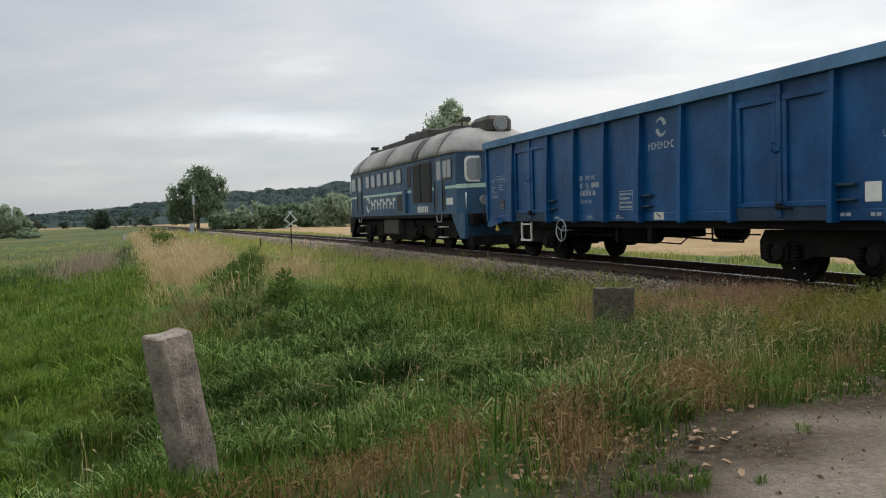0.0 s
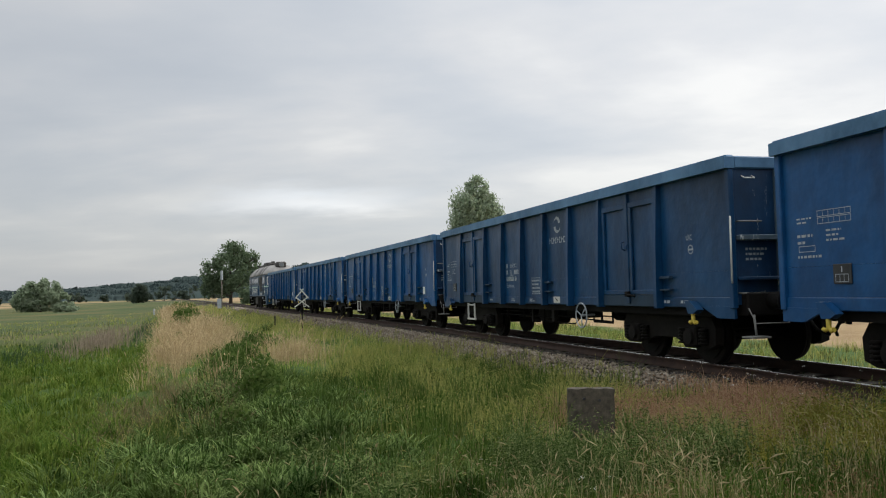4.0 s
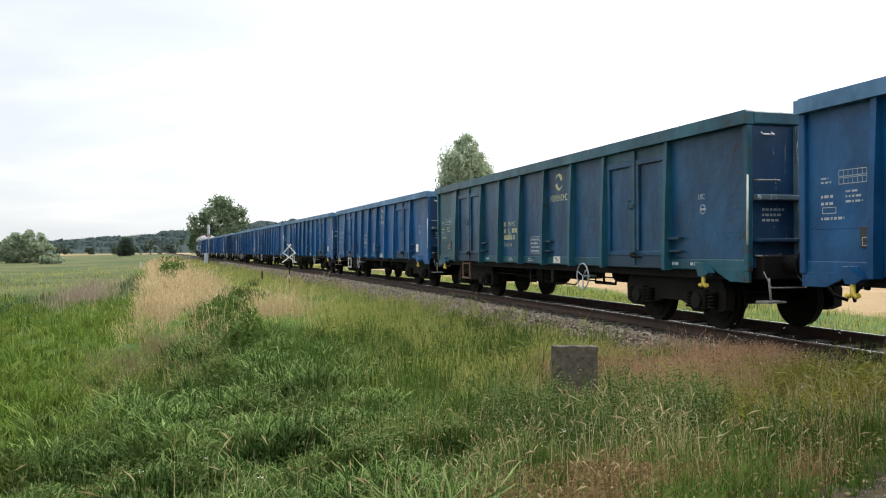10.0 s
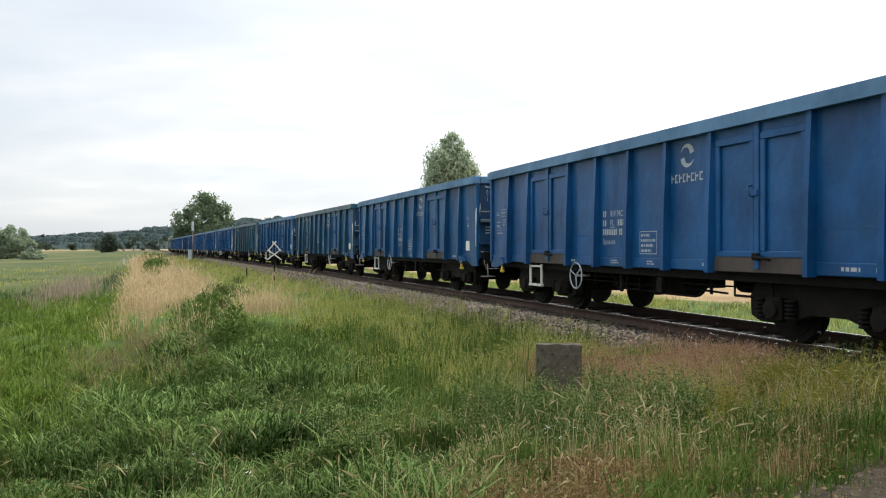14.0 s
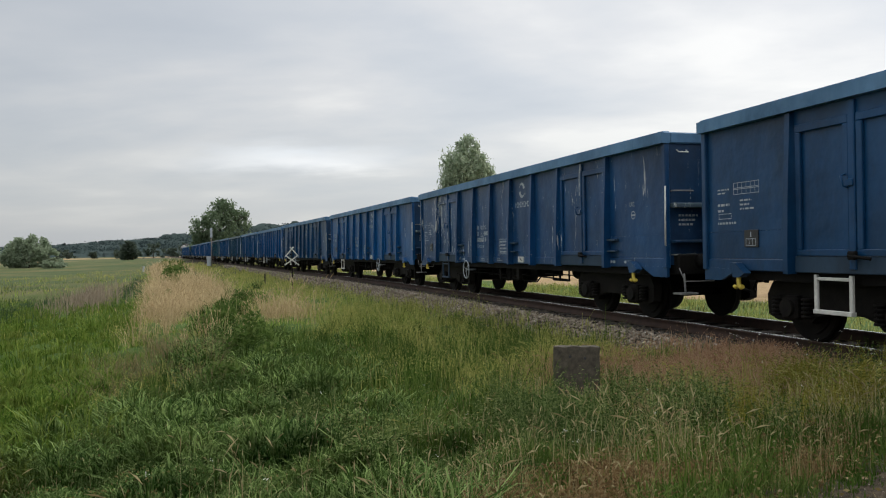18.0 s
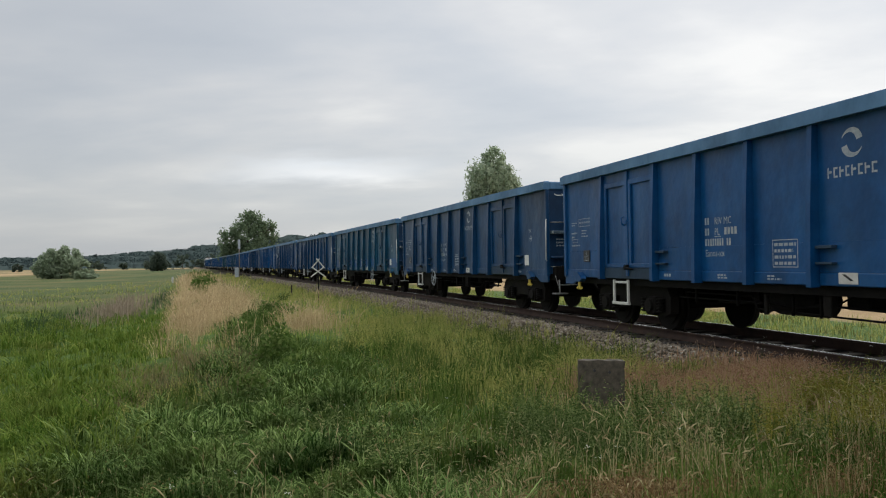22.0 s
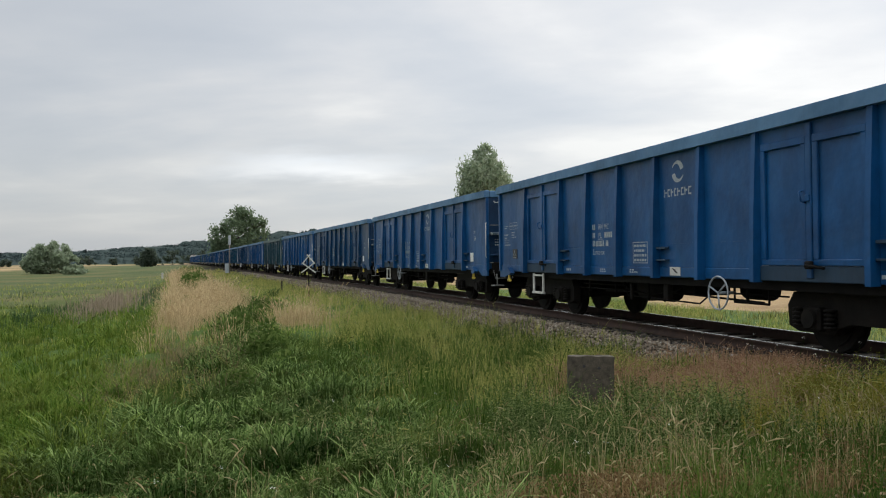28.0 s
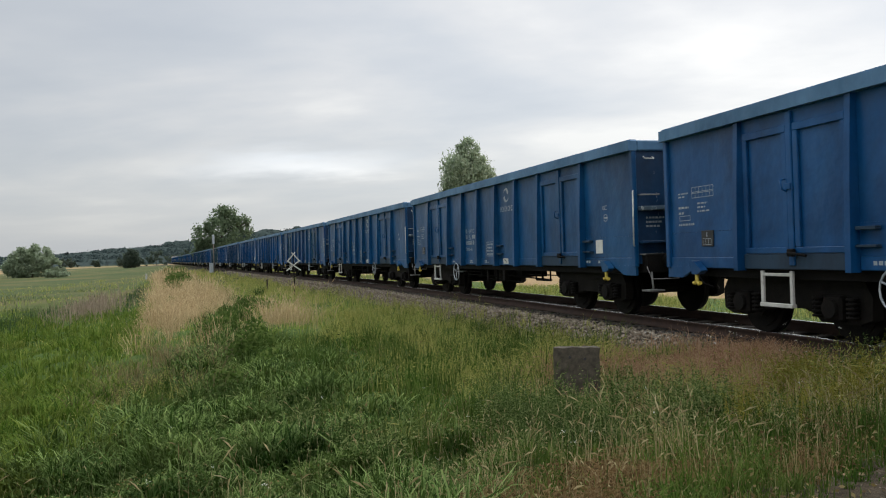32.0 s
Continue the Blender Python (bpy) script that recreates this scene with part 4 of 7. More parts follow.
    fp = box(-1.43, -1.412, H - 1.25, H - 0.95, 1.28, 1.52, 0.004)
    part("data_plate", fp, M_BLACK, w)
    bogies = [bogie_part(w, H - 2.45), bogie_part(w, -H + 2.45)]
    return w, bogies


LONG = make_wagon("open_wagon", 14.85, [1.95, 4.05, 5.4, 6.74, 8.08, 9.42, 10.78, 12.87], (0, 6), "Eanos-xx", 3, 4.63, "blue-painted open goods wagon with ribbed sides on the track")
SHORTW = make_wagon("short_open_wagon", 13.15, [1.23, 2.35, 4.3, 5.44, 6.58, 7.71, 8.85, 10.8, 11.92], (1, 6), "Eaos-xx", 5, 4.57, "shorter blue open goods wagon with ribbed sides")

M_RIM_TEAL = paint("teal_rusty_wagon_paint", (0.005, 0.048, 0.082), (0.011, 0.076, 0.108), (0.04, 0.10, 0.11), rust=0.5, rust_col=(0.075, 0.032, 0.016), grime=0.55, mottle=0.35)
M_BLUE_RUST = paint("rust_flecked_blue_wagon_paint", (0.003, 0.036, 0.088), (0.007, 0.056, 0.128), (0.03, 0.08, 0.12), rust=0.62, rust_col=(0.045, 0.022, 0.014), grime=0.6, mottle=0.35)
M_RIM_GREEN = paint("grey_green_top_rail_paint", (0.04, 0.08, 0.085), (0.06, 0.11, 0.11), (0.14, 0.16, 0.15), rust=0.2, rough=0.5)
for _o in SHORTW[0].children:
    if _o.name.split(".")[0] in ("top_rail", "end_rail"):
        _o.location.z -= 0.045
LOOKS = {9: (M_TEAL, "faded teal open goods wagon with rust patches"), 21: (M_GREEN, "dull green-grey open goods wagon with rust stains"),
         16: (M_PEEL, "blue open goods wagon with peeling white-streaked paint"), 26: (M_MIXED, "patched blue and teal open goods wagon"),
         11: (M_MIXED, "patched blue and teal short open goods wagon"), 12: (M_BLUE_LIGHT, "scratched light blue short open goods wagon"),
         10: (M_BLUE_LIGHT, "light blue short open goods wagon, dirty sills"), 1: (M_BLUE_BRIGHT, "clean light blue open goods wagon behind the locomotive"), 28: (M_BLUE_LIGHT, "clean light blue open goods wagon with ribbed sides")}
LOOKS[27] = (M_BLUE_LIGHT, "light blue open goods wagon with ribbed sides")
LOOKS[18] = (M_BLUE_TEAL, "mottled petrol-blue open goods wagon with ribbed sides")
for n in (4, 14, 17, 19, 23):
    LOOKS[n] = (M_BLUE_DULL, "dull dark blue open goods wagon with ribbed sides")
LOW_BAND = {18: M_BLUE, 26: M_BLUE}
CARDS = (1, 3, 5, 7, 8, 10, 11, 12, 18, 19, 22, 23, 24, 28)
WARNED = {2: 2.55, 5: 2.55, 11: 2.75, 20: 2.6}


def heading(hx, hy):
    """Turn about z that lays local +y along the heading."""
    return math.atan2(-hx, hy)


def on_track(s_front, s_rear):
    a, b = track_at(s_front), track_at(s_rear)
    c, d = Vector(a[:2]), Vector(b[:2])
    h = (c - d).normalized()
    m = (c + d) / 2
    return Matrix.LocRotScale((m.x, m.y, 0), Euler((0, 0, heading(h.x, h.y))), None)


train, wheel_groups = [], {"a": [], "b": []}


def collect_wheels(w):
    for bog in w.children:
        if bog.name.split(".")[0] == "bogie":
            for o in bog.children:
                if o.name.split(".")[0] == "wheelset":
                    wheel_groups["a" if o.location.y < 0 else "b"].append(o)


SLACK = {10: 0.08, 11: 0.16, 13: -0.24}


def build_train():
    back = 0.0
    wagons = {}
    for n in range(1, WAGONS + 1):
        src = SHORTW[0] if n in SHORT_WAGONS else LONG[0]
        wagons[n] = copy_thing(src, Matrix()) if src in wagons.values() else src
    for n in range(1, WAGONS + 1):
        short = n in SHORT_WAGONS
        w = wagons[n]
        length = 13.15 if short else 14.85
        pitch = (SHORT if short else PITCH) + SLACK.get(n, 0.0)
        look_n = LOOKS.get(n)
        if look_n:
            tagged(w, look_n[1])
            for o in w.children:
                if o.type == "MESH" and o.data.materials and o.data.materials[0] == M_BLUE:
                    o.material_slots[0].link = "OBJECT"
                    o.material_slots[0].material = M_DOOR if n in (11, 26) and o.name.split(".")[0] in ("door_leaf",) else look_n[0]
                for q in o.children:
                    if q.type == "MESH" and q.data.materials and q.data.materials[0] == M_BLUE:
                        q.material_slots[0].link = "OBJECT"
                        q.material_slots[0].material = look_n[0]
        if n == 11:
            # repainted blue bays between old teal posts, doors and end bays
            bay = 0
            for o in w.children:
                kind = o.name.split(".")[0]
                if kind in ("side_post", "corner_post", "sill_panel", "door_lintel", "lock_bar", "top_rail"):
                    o.material_slots[0].link = "OBJECT"
                    o.material_slots[0].material = M_OLD_TEAL
                elif kind in ("side_panel", "lower_panel", "door_leaf"):
                    bay += 1
                    o.material_slots[0].link = "OBJECT"
                    o.material_slots[0].material = M_OLD_TEAL if bay % 20 in (1, 2, 5, 16, 19, 0) else M_BLUE_LIGHT
        if n == 9:
            for o in w.children:
                if o.name.split(".")[0] in ("side_panel", "lower_panel", "door_leaf"):
                    if sum(v.co.y for v in o.data.vertices) / len(o.data.vertices) < length / 2 - 1.9:
                        o.material_slots[0].link = "OBJECT"
                        o.material_slots[0].material = M_BLUE_RUST
        if n in LOW_BAND:
            for o in w.children:
                if o.name.split(".")[0] == "lower_panel":
                    o.material_slots[0].link = "OBJECT"
                    o.material_slots[0].material = LOW_BAND[n]
        if n in (9, 26):
            for o in w.children:
                if o.type == "MESH" and o.data.materials and o.data.materials[0] == M_MARK and o.name.split(".")[0] in ("number_marking", "type_marking", "country_marking") + (("company_sign", "company_emblem", "data_marking") if n == 9 else ()):
                    o.material_slots[0].link = "OBJECT"
                    o.material_slots[0].material = M_MARK_OLD
        H = length / 2
        for o in w.children:
            kind = o.name.split(".")[0]
            if n in (22, 26, 2, 18) and kind in ("company_emblem", "company_sign"):
                o.location.y -= 1.36
            if n in (2, 3, 4, 6, 7, 9, 11, 15, 18, 20, 21, 25, 26, 27) and kind == "hand_wheel":
                o.location.y -= 5.2 if not short else 4.0
            if n in (9, 11, 21) and kind in ("top_rail", "end_rail"):
                o.material_slots[0].link = "OBJECT"
                o.material_slots[0].material = M_RIM_GREEN if n == 21 else M_RIM_TEAL
            if n in (9, 16) and kind == "step_frame":
                o.material_slots[0].link = "OBJECT"
                o.material_slots[0].material = M_RUSTY_STEP if n == 9 else M_SILL_BLUE
                tagged(o, "rusty brown steel step frame" if n == 9 else "dark blue steel step frame")
        if n in CARDS:
            y = -H + (0.62 if short else 1.24)
            part("white_card", box(-1.425, -1.412, y, y + 0.26, 1.2, 1.46, 0.003), M_PAPER, w, "white paper card in a holder")
        if n in WARNED:
            z = WARNED[n]
            bm = bmesh.new()
            add_disc(bm, (-1.0, -H - 0.02 + 0.045, z), (0, 1, 0), 0.095, 0.012, 18)
            sg = part("warning_disc", bm, M_SIGNY, w, "yellow warning disc")
            bm = bmesh.new()
            add_disc(bm, (-1.0, -H + 0.016, z), (0, 1, 0), 0.05, 0.006, 14)
            part("disc_centre", bm, M_BLACK, sg)
            bm = bmesh.new()
            vs = [bm.verts.new((-1.0 + a, -H + 0.018, z + 0.14 + b)) for a, b in ((-0.09, 0), (0.09, 0), (0, 0.15))]
            bm.faces.new(vs)
            part("warning_triangle", bm, M_SIGNY, w)
        collect_wheels(w)
        train.append((w, back + length / 2, length - 4.9))
        back += pitch


build_train()


# ---------------------------------------------------------------- locomotive
M_LOCO = paint("blue_locomotive_paint", (0.013, 0.052, 0.110), (0.024, 0.080, 0.155), (0.10, 0.14, 0.16), grime=0.5, rough=0.4)
M_ROOF = grained("sooty_grey_roof_paint", (0.17, 0.165, 0.16), (0.33, 0.32, 0.30), 1.3, 0.75, bump_d=0.004, stretch=(1, 0.4, 1))
M_SOOT = grained("sooty_black_roof_steel", (0.025, 0.024, 0.022), (0.07, 0.066, 0.06), 3.0, 0.8, bump_d=0.006)
M_STRIPE = grained("pale_green_stripe_paint", (0.32, 0.47, 0.42), (0.48, 0.62, 0.55), 8.0, 0.5)
M_GLASS_DARK = mat("dusty_window_glass", 0.08, 0.0, 0.9)[0]
M_GLASS_DARK.node_tree.nodes["Principled BSDF"].inputs["Base Color"].default_value = (0.16, 0.18, 0.19, 1)
M_CREAM = grained("white_window_frame_paint", (0.5, 0.5, 0.48), (0.66, 0.66, 0.63), 9.0, 0.5)
M_GRILLE = grained("sooty_grille_steel", (0.006, 0.006, 0.007), (0.018, 0.018, 0.018), 6.0, 0.6)
M_BATTERY = grained("dusty_dark_steel", (0.02, 0.02, 0.018), (0.06, 0.057, 0.05), 4.0, 0.8)
R_LOCO = 0.525
loco_wheels = {-2.1: [], 0.0: [], 2.1: []}


def loft(bm, sections):
    """Closed outlines (lists of points with equal counts) joined one after another, capped."""
    rings = [[bm.verts.new(p) for p in ring] for ring in sections]
    n = len(rings[0])
    for a, b in zip(rings, rings[1:]):
        for k in range(n):
            bm.faces.new((a[k], a[(k + 1) % n], b[(k + 1) % n], b[k]))
    bm.faces.new(list(reversed(rings[0])))
    bm.faces.new(rings[-1])
    return fixed(bm)


def rounded(y0, y1, z0, z1, r, n=4):
    """Corners of a rounded rectangle in (y, z)."""
    out = []
    for cy, cz, a0 in ((y1 - r, z0 + r, -90), (y1 - r, z1 - r, 0), (y0 + r, z1 - r, 90), (y0 + r, z0 + r, 180)):
        for k in range(n + 1):
            a = radians(a0 + 90 * k / n)
            out.append((cy + r * math.cos(a), cz + r * math.sin(a)))
    return out


def make_loco():
    w = thing("diesel_locomotive", Matrix(), "blue six-axle diesel locomotive with a sooty grey roof", "locomotive")
    H = 7.75
    plan = [(0.0, H), (0.78, H - 0.08), (1.3, H - 0.42), (1.46, H - 0.85)]
    plan = plan + [(a, -b) for a, b in reversed(plan)]
    ring = plan + [(-a, b) for a, b in reversed(plan[1:-1])]
    bm = bmesh.new()
    loft(bm, [[(a, b, z) for a, b in reversed(ring)] for z in (1.2, 3.14)])
    part("body", bm, M_LOCO, w)

    def arch(y, half, z0, top):
        side = [(1.0, 0.0), (0.985, 0.16), (0.93, 0.34), (0.80, 0.60), (0.66, 0.82), (0.48, 0.94), (0.25, 0.985), (0.0, 1.0)]
        prof = side + [(-p, q) for p, q in reversed(side[:-1])]
        return [(half * p, y, z0 + (top - z0) * q) for p, q in prof]

    def roof_piece(name, secs, m=M_ROOF, label=""):
        bm = bmesh.new()
        loft(bm, [arch(*q) for q in secs])
        for f in bm.faces:
            f.smooth = len(f.verts) == 4
        return part(name, bm, m, w, label)

    # the roof in sections, with dark gaps where the hatches meet
    for sy in (-1, 1):
        roof_piece("cab_roof", [(sy * (H + 0.04), 0.6, 3.1, 3.22), (sy * (H - 0.08), 0.86, 3.1, 3.46), (sy * (H - 0.45), 1.36, 3.12, 3.72), (sy * (H - 1.2), 1.49, 3.145, 3.97), (sy * (H - 2.3), 1.5, 3.145, 4.1)], M_ROOF, "grey rounded cab roof")
    for a, b, m in ((5.45, 5.2, M_SOOT), (5.2, 1.1, M_ROOF), (1.1, 0.9, M_SOOT), (0.9, -2.5, M_ROOF), (-2.5, -3.3, M_GRILLE), (-3.3, -5.3, M_ROOF), (-5.3, -5.45, M_SOOT)):
        k = 0.0 if m == M_ROOF else -0.03
        roof_piece("roof_section" if m == M_ROOF else "roof_gap", [(a, 1.5 + k, 3.145, 4.12 + k), (b, 1.5 + k, 3.145, 4.12 + k)], m)
    # raised dark fittings along the crown of the roof
    for a, b, hw, z1 in ((0.8, 4.4, 0.6, 4.32), (-2.3, 0.7, 0.7, 4.4), (-5.0, -3.6, 0.75, 4.24), (4.5, 5.2, 0.4, 4.26)):
        part("roof_hatch", box(-hw, hw, a, b, 4.0, z1, 0.06), M_SOOT, w)
    for y in (-1.6, -0.8, 0.0):
        part("hatch_rib", box(-0.72, 0.72, y - 0.05, y + 0.05, 4.39, 4.43, 0.01), M_SOOT, w)
    bm = bmesh.new()
    add_disc(bm, (0.0, 0.9, 4.42), (0, 0, 1), 0.28, 0.24, 14)
    part("exhaust_stack", bm, M_SOOT, w, "sooty exhaust stack")
    part("rain_gutter", box(-1.5, -1.465, -H + 0.9, H - 0.9, 3.12, 3.17, 0.008), M_SOOT, w)
    part("rain_gutter", box(1.465, 1.5, -H + 0.9, H - 0.9, 3.12, 3.17, 0.008), M_SOOT, w)
    for sy in (-1, 1):
        bm = box(-0.46, 0.46, *sorted((sy * (H - 2.0), sy * (H - 0.62))), 3.7, 4.3, 0.14)
        lamp = part("lamp_housing", bm, M_SOOT, w)
        bm = bmesh.new()
        add_disc(bm, (0, sy * (H - 0.6), 4.02), (0, 1, 0), 0.24, 0.08, 20)
        part("headlight_ring", bm, M_ROOF, lamp)
        bm = bmesh.new()
        add_disc(bm, (0, sy * (H - 0.55), 4.02), (0, 1, 0), 0.19, 0.06, 20)
        part("headlight", bm, M_GLASS_DARK, lamp, "round headlight glass")
        bm = bmesh.new()
        for x in (-0.5, -0.66):
            add_tube(bm, [(x, sy * (H - 2.5), 4.32), (x, sy * (H - 2.0), 4.32)], [0.03, 0.09], 8)
        add_tube(bm, [(-0.58, sy * (H - 2.4), 3.9), (-0.58, sy * (H - 2.4), 4.32)], 0.03, 6)
        part("horn", bm, M_SOOT, w)
        for sx in (-1, 1):
            # windscreen halves with wide white frames on the slanted end walls
            p, q = Vector((0.14 * sx, sy * (H - 0.014), 0)), Vector((1.34 * sx, sy * (H - 0.42), 0))
            d = (q - p).normalized()
            nrm = Vector((-d.y, d.x, 0)) if (-d.y * sx) > 0 else Vector((d.y, -d.x, 0))
            nrm = nrm if nrm.y * sy > 0 else -nrm
            for name, grow, depth, m, par in (("windscreen_frame", 0.0, 0.10, M_CREAM, w), ("windscreen", 0.07, 0.112, M_GLASS_DARK, w)):
                bm = bmesh.new()
                pts = rounded(grow, (q - p).length - grow, 2.18 + grow, 2.98 - grow, 0.16)
                f = bm.faces.new([bm.verts.new((p + d * a + Vector((0, 0, b)))) for a, b in pts])
                ex = bmesh.ops.extrude_face_region(bm, geom=[f])
                for v in [g for g in ex["geom"] if isinstance(g, bmesh.types.BMVert)]:
                    v.co += nrm * depth
                part(name, fixed(bm), m, w, "white-framed windscreen" if name == "windscreen_frame" else "")
            bm = bmesh.new()
            add_tube(bm, [p + d * 0.5 + nrm * 0.13 + Vector((0, 0, 2.25)), p + d * 0.75 + nrm * 0.13 + Vector((0, 0, 2.8))], 0.014, 5)
            part("wiper", bm, M_BLACK, w)
            bm = bmesh.new()
            add_disc(bm, (0.85 * sx, sy * (H - 0.08), 1.6), (0, 1, 0), 0.15, 0.16, 16)
            part("buffer_lamp", bm, M_GLASS_DARK, w)
            bm = bmesh.new()
            add_disc(bm, (0.88 * sx, sy * (H + 0.2), 1.06), (0, 1, 0), 0.13, 0.45, 14)
            add_disc(bm, (0.88 * sx, sy * (H + 0.44), 1.06), (0, 1, 0), 0.22, 0.04, 18)
            part("buffer", bm, M_FRAME, w)
            bm = bmesh.new()
            add_tube(bm, [(1.34 * sx, sy * (H - 0.34), 1.35), (1.34 * sx, sy * (H - 0.34), 1.85)], 0.018, 6)
            part("grab_rail", bm, M_CREAM, w)
            # stripe round the slanted corner
            bm = bmesh.new()
            c = [Vector((a * sx, b * sy, 0)) for a, b in plan[:4]]
            for z0, z1 in ((2.0, 2.13),):
                rows = [[bm.verts.new(v * 1.0 + Vector((sx * 0.008, sy * 0.008, z))) for v in c] for z in (z0, z1)]
                for k in range(3):
                    bm.faces.new((rows[0][k], rows[0][k + 1], rows[1][k + 1], rows[1][k]))
            part("end_stripe", fixed(bm), M_STRIPE, w)
        # blue skirt under the cab and the black beam
        bm = bmesh.new()
        add_prism(bm, [(sy * (H - 0.3), 1.2), (sy * (H - 0.3), 0.42), (sy * (H - 0.75), 0.42), (sy * (H - 1.5), 1.2)], -1.42, 1.42)
        part("cab_skirt", fixed(bm), M_LOCO if sy < 0 else M_FRAME, w)
        bm = box(-1.3, 1.3, *sorted((sy * (H - 0.29), sy * (H + 0.06))), 0.85, 1.195, 0.01)
        part("buffer_beam", bm, M_FRAME, w)
        bm = box(-1.3, 1.3, *sorted((sy * (H - 0.28), sy * (H + 0.0))), 0.2, 0.5, 0.01)
        part("snow_plough", bm, M_FRAME, w)
    for sx in (-1, 1):
        X = 1.463 * sx

        def pane(name, y0, y1, z0, z1, m, depth=0.02, label="", parent=None, lift=0.0, r=0.0):
            bm = bmesh.new()
            pts = rounded(min(y0, y1), max(y0, y1), z0, z1, r) if r else [(y0, z0), (y1, z0), (y1, z1), (y0, z1)]
            f = bm.faces.new([bm.verts.new((X + lift * sx, a, b)) for a, b in pts])
            ex = bmesh.ops.extrude_face_region(bm, geom=[f])
            for v in [g for g in ex["geom"] if isinstance(g, bmesh.types.BMVert)]:
                v.co.x += depth * sx
            return part(name, fixed(bm), m, parent or w, label)

        for k in range(6):
            y = 4.15 - k * 0.93
            fr = pane("side_window", y, y - 0.66, 2.38, 3.0, M_BLACK, 0.012, r=0.12)
            pane("pane", y - 0.06, y - 0.60, 2.44, 2.94, M_GLASS_DARK, 0.006, parent=fr, lift=0.012, r=0.08)
        for y in (5.9, -6.55):
            fr = pane("cab_window", y + 0.85, y, 2.32, 3.0, M_BLACK, 0.012, r=0.1)
            for a, b in ((0.06, 0.4), (0.45, 0.79)):
                pane("pane", y + a, y + b, 2.38, 2.94, M_GLASS_DARK, 0.006, parent=fr, lift=0.012, r=0.05)
        for y in (5.5, -5.05):
            d = pane("cab_door", y, y - 0.62, 1.28, 3.06, M_LOCO, 0.016)
            pane("pane", y - 0.1, y - 0.52, 2.33, 2.96, M_GLASS_DARK, 0.006, parent=d, lift=0.016, r=0.08)
            # flat black strips stand for the shade in the recesses beside the door
            pane("door_recess", y + 0.02, y + 0.16, 1.35, 3.0, M_BLACK, 0.006)
            pane("door_recess", y - 0.64, y - 0.78, 1.35, 3.0, M_BLACK, 0.006)
            for yy in (y + 0.07, y - 0.71):
                t = bmesh.new()
                add_tube(t, [(X + 0.05 * sx, yy, 1.3), (X + 0.05 * sx, yy, 2.3)], 0.013, 6)
                part("door_rail", t, M_FRAME, d)
        # louvred grille in two columns
        for a, b in ((-2.55, -3.5), (-3.62, -4.6)):
            g = pane("grille", a, b, 1.62, 3.04, M_GRILLE, 0.015, "black louvred radiator grille")
            for k in range(14):
                part("louvre", box(*sorted((X + 0.016 * sx, X + 0.05 * sx)), b + 0.04, a - 0.04, 1.67 + k * 0.096, 1.705 + k * 0.096), M_GRILLE, g)
        pane("filter_panel", -0.55, -1.35, 1.35, 2.0, M_GRILLE, 0.015)
        pane("filter_panel", -1.85, -2.3, 2.2, 3.0, M_GRILLE, 0.012)
        pane("pipe_cover", -1.5, -1.85, 1.3, 2.15, M_LOCO, 0.1)
        for a, b in ((6.9, 5.7), (4.65, -2.3), (-4.65, -4.82), (-5.9, -6.9)):
            pane("stripe", a, b, 2.02, 2.11, M_STRIPE, 0.006, "pale green stripe")
        XX = X + 0.004 * sx
        if sx < 0:
            mk = bmesh.new()
            add_swoosh(mk, XX, 3.85, 1.70, 0.34)
            part("emblem_marking", mk, M_CREAM, w, "white emblem as a plain shape")
            yy = 3.3
            for k in range(8):
                mk = bmesh.new()
                add_rect(mk, XX, yy, yy - 0.12, 1.48, 1.9)
                add_rect(mk, XX, yy - 0.121, yy - 0.36, 1.78 if k % 2 else 1.64, 1.9 if k % 2 else 1.76)
                part("side_letter", mk, M_CREAM, w)
                yy -= 0.46
            for k in range(6):
                mk = bmesh.new()
                add_rect(mk, XX, -3.0 - k * 0.2, -3.15 - k * 0.2, 1.28, 1.5)
                part("number_marking", mk, M_CREAM, w)
            pane("builder_plate", -6.0, -6.6, 1.5, 1.72, M_CREAM, 0.008)
        part("running_board", box(*sorted((1.3 * sx, 1.5 * sx)), -H + 1.5, H - 1.5, 1.08, 1.2, 0.01), M_FRAME, w)
        for y in (5.2, -5.35):
            for z in (0.42, 0.76):
                part("step", box(*sorted((1.25 * sx, 1.47 * sx)), y - 0.2, y + 0.2, z, z + 0.03), M_CREAM, w)
            t = bmesh.new()
            add_tube(t, [(1.48 * sx, y - 0.25, 1.2), (1.5 * sx, y - 0.2, 0.95), (1.5 * sx, y + 0.2, 0.95), (1.48 * sx, y + 0.25, 1.2)], 0.02, 6)
            part("step_rail", t, M_MARK, w)
    part("battery_box", box(-1.42, 1.42, -0.4, 1.6, 0.45, 1.07, 0.04), M_BATTERY, w, "dusty battery boxes under the body")
    bm = box(-1.2, 1.2, -1.75, 1.75, 0.24, 1.07, 0.08)
    part("fuel_tank", bm, M_FRAME, w, "grimy fuel tank between the bogies")
    bm = box(-0.9, 0.9, -H + 0.4, H - 0.4, 0.95, 1.19)
    part("underframe", bm, M_FRAME, w)
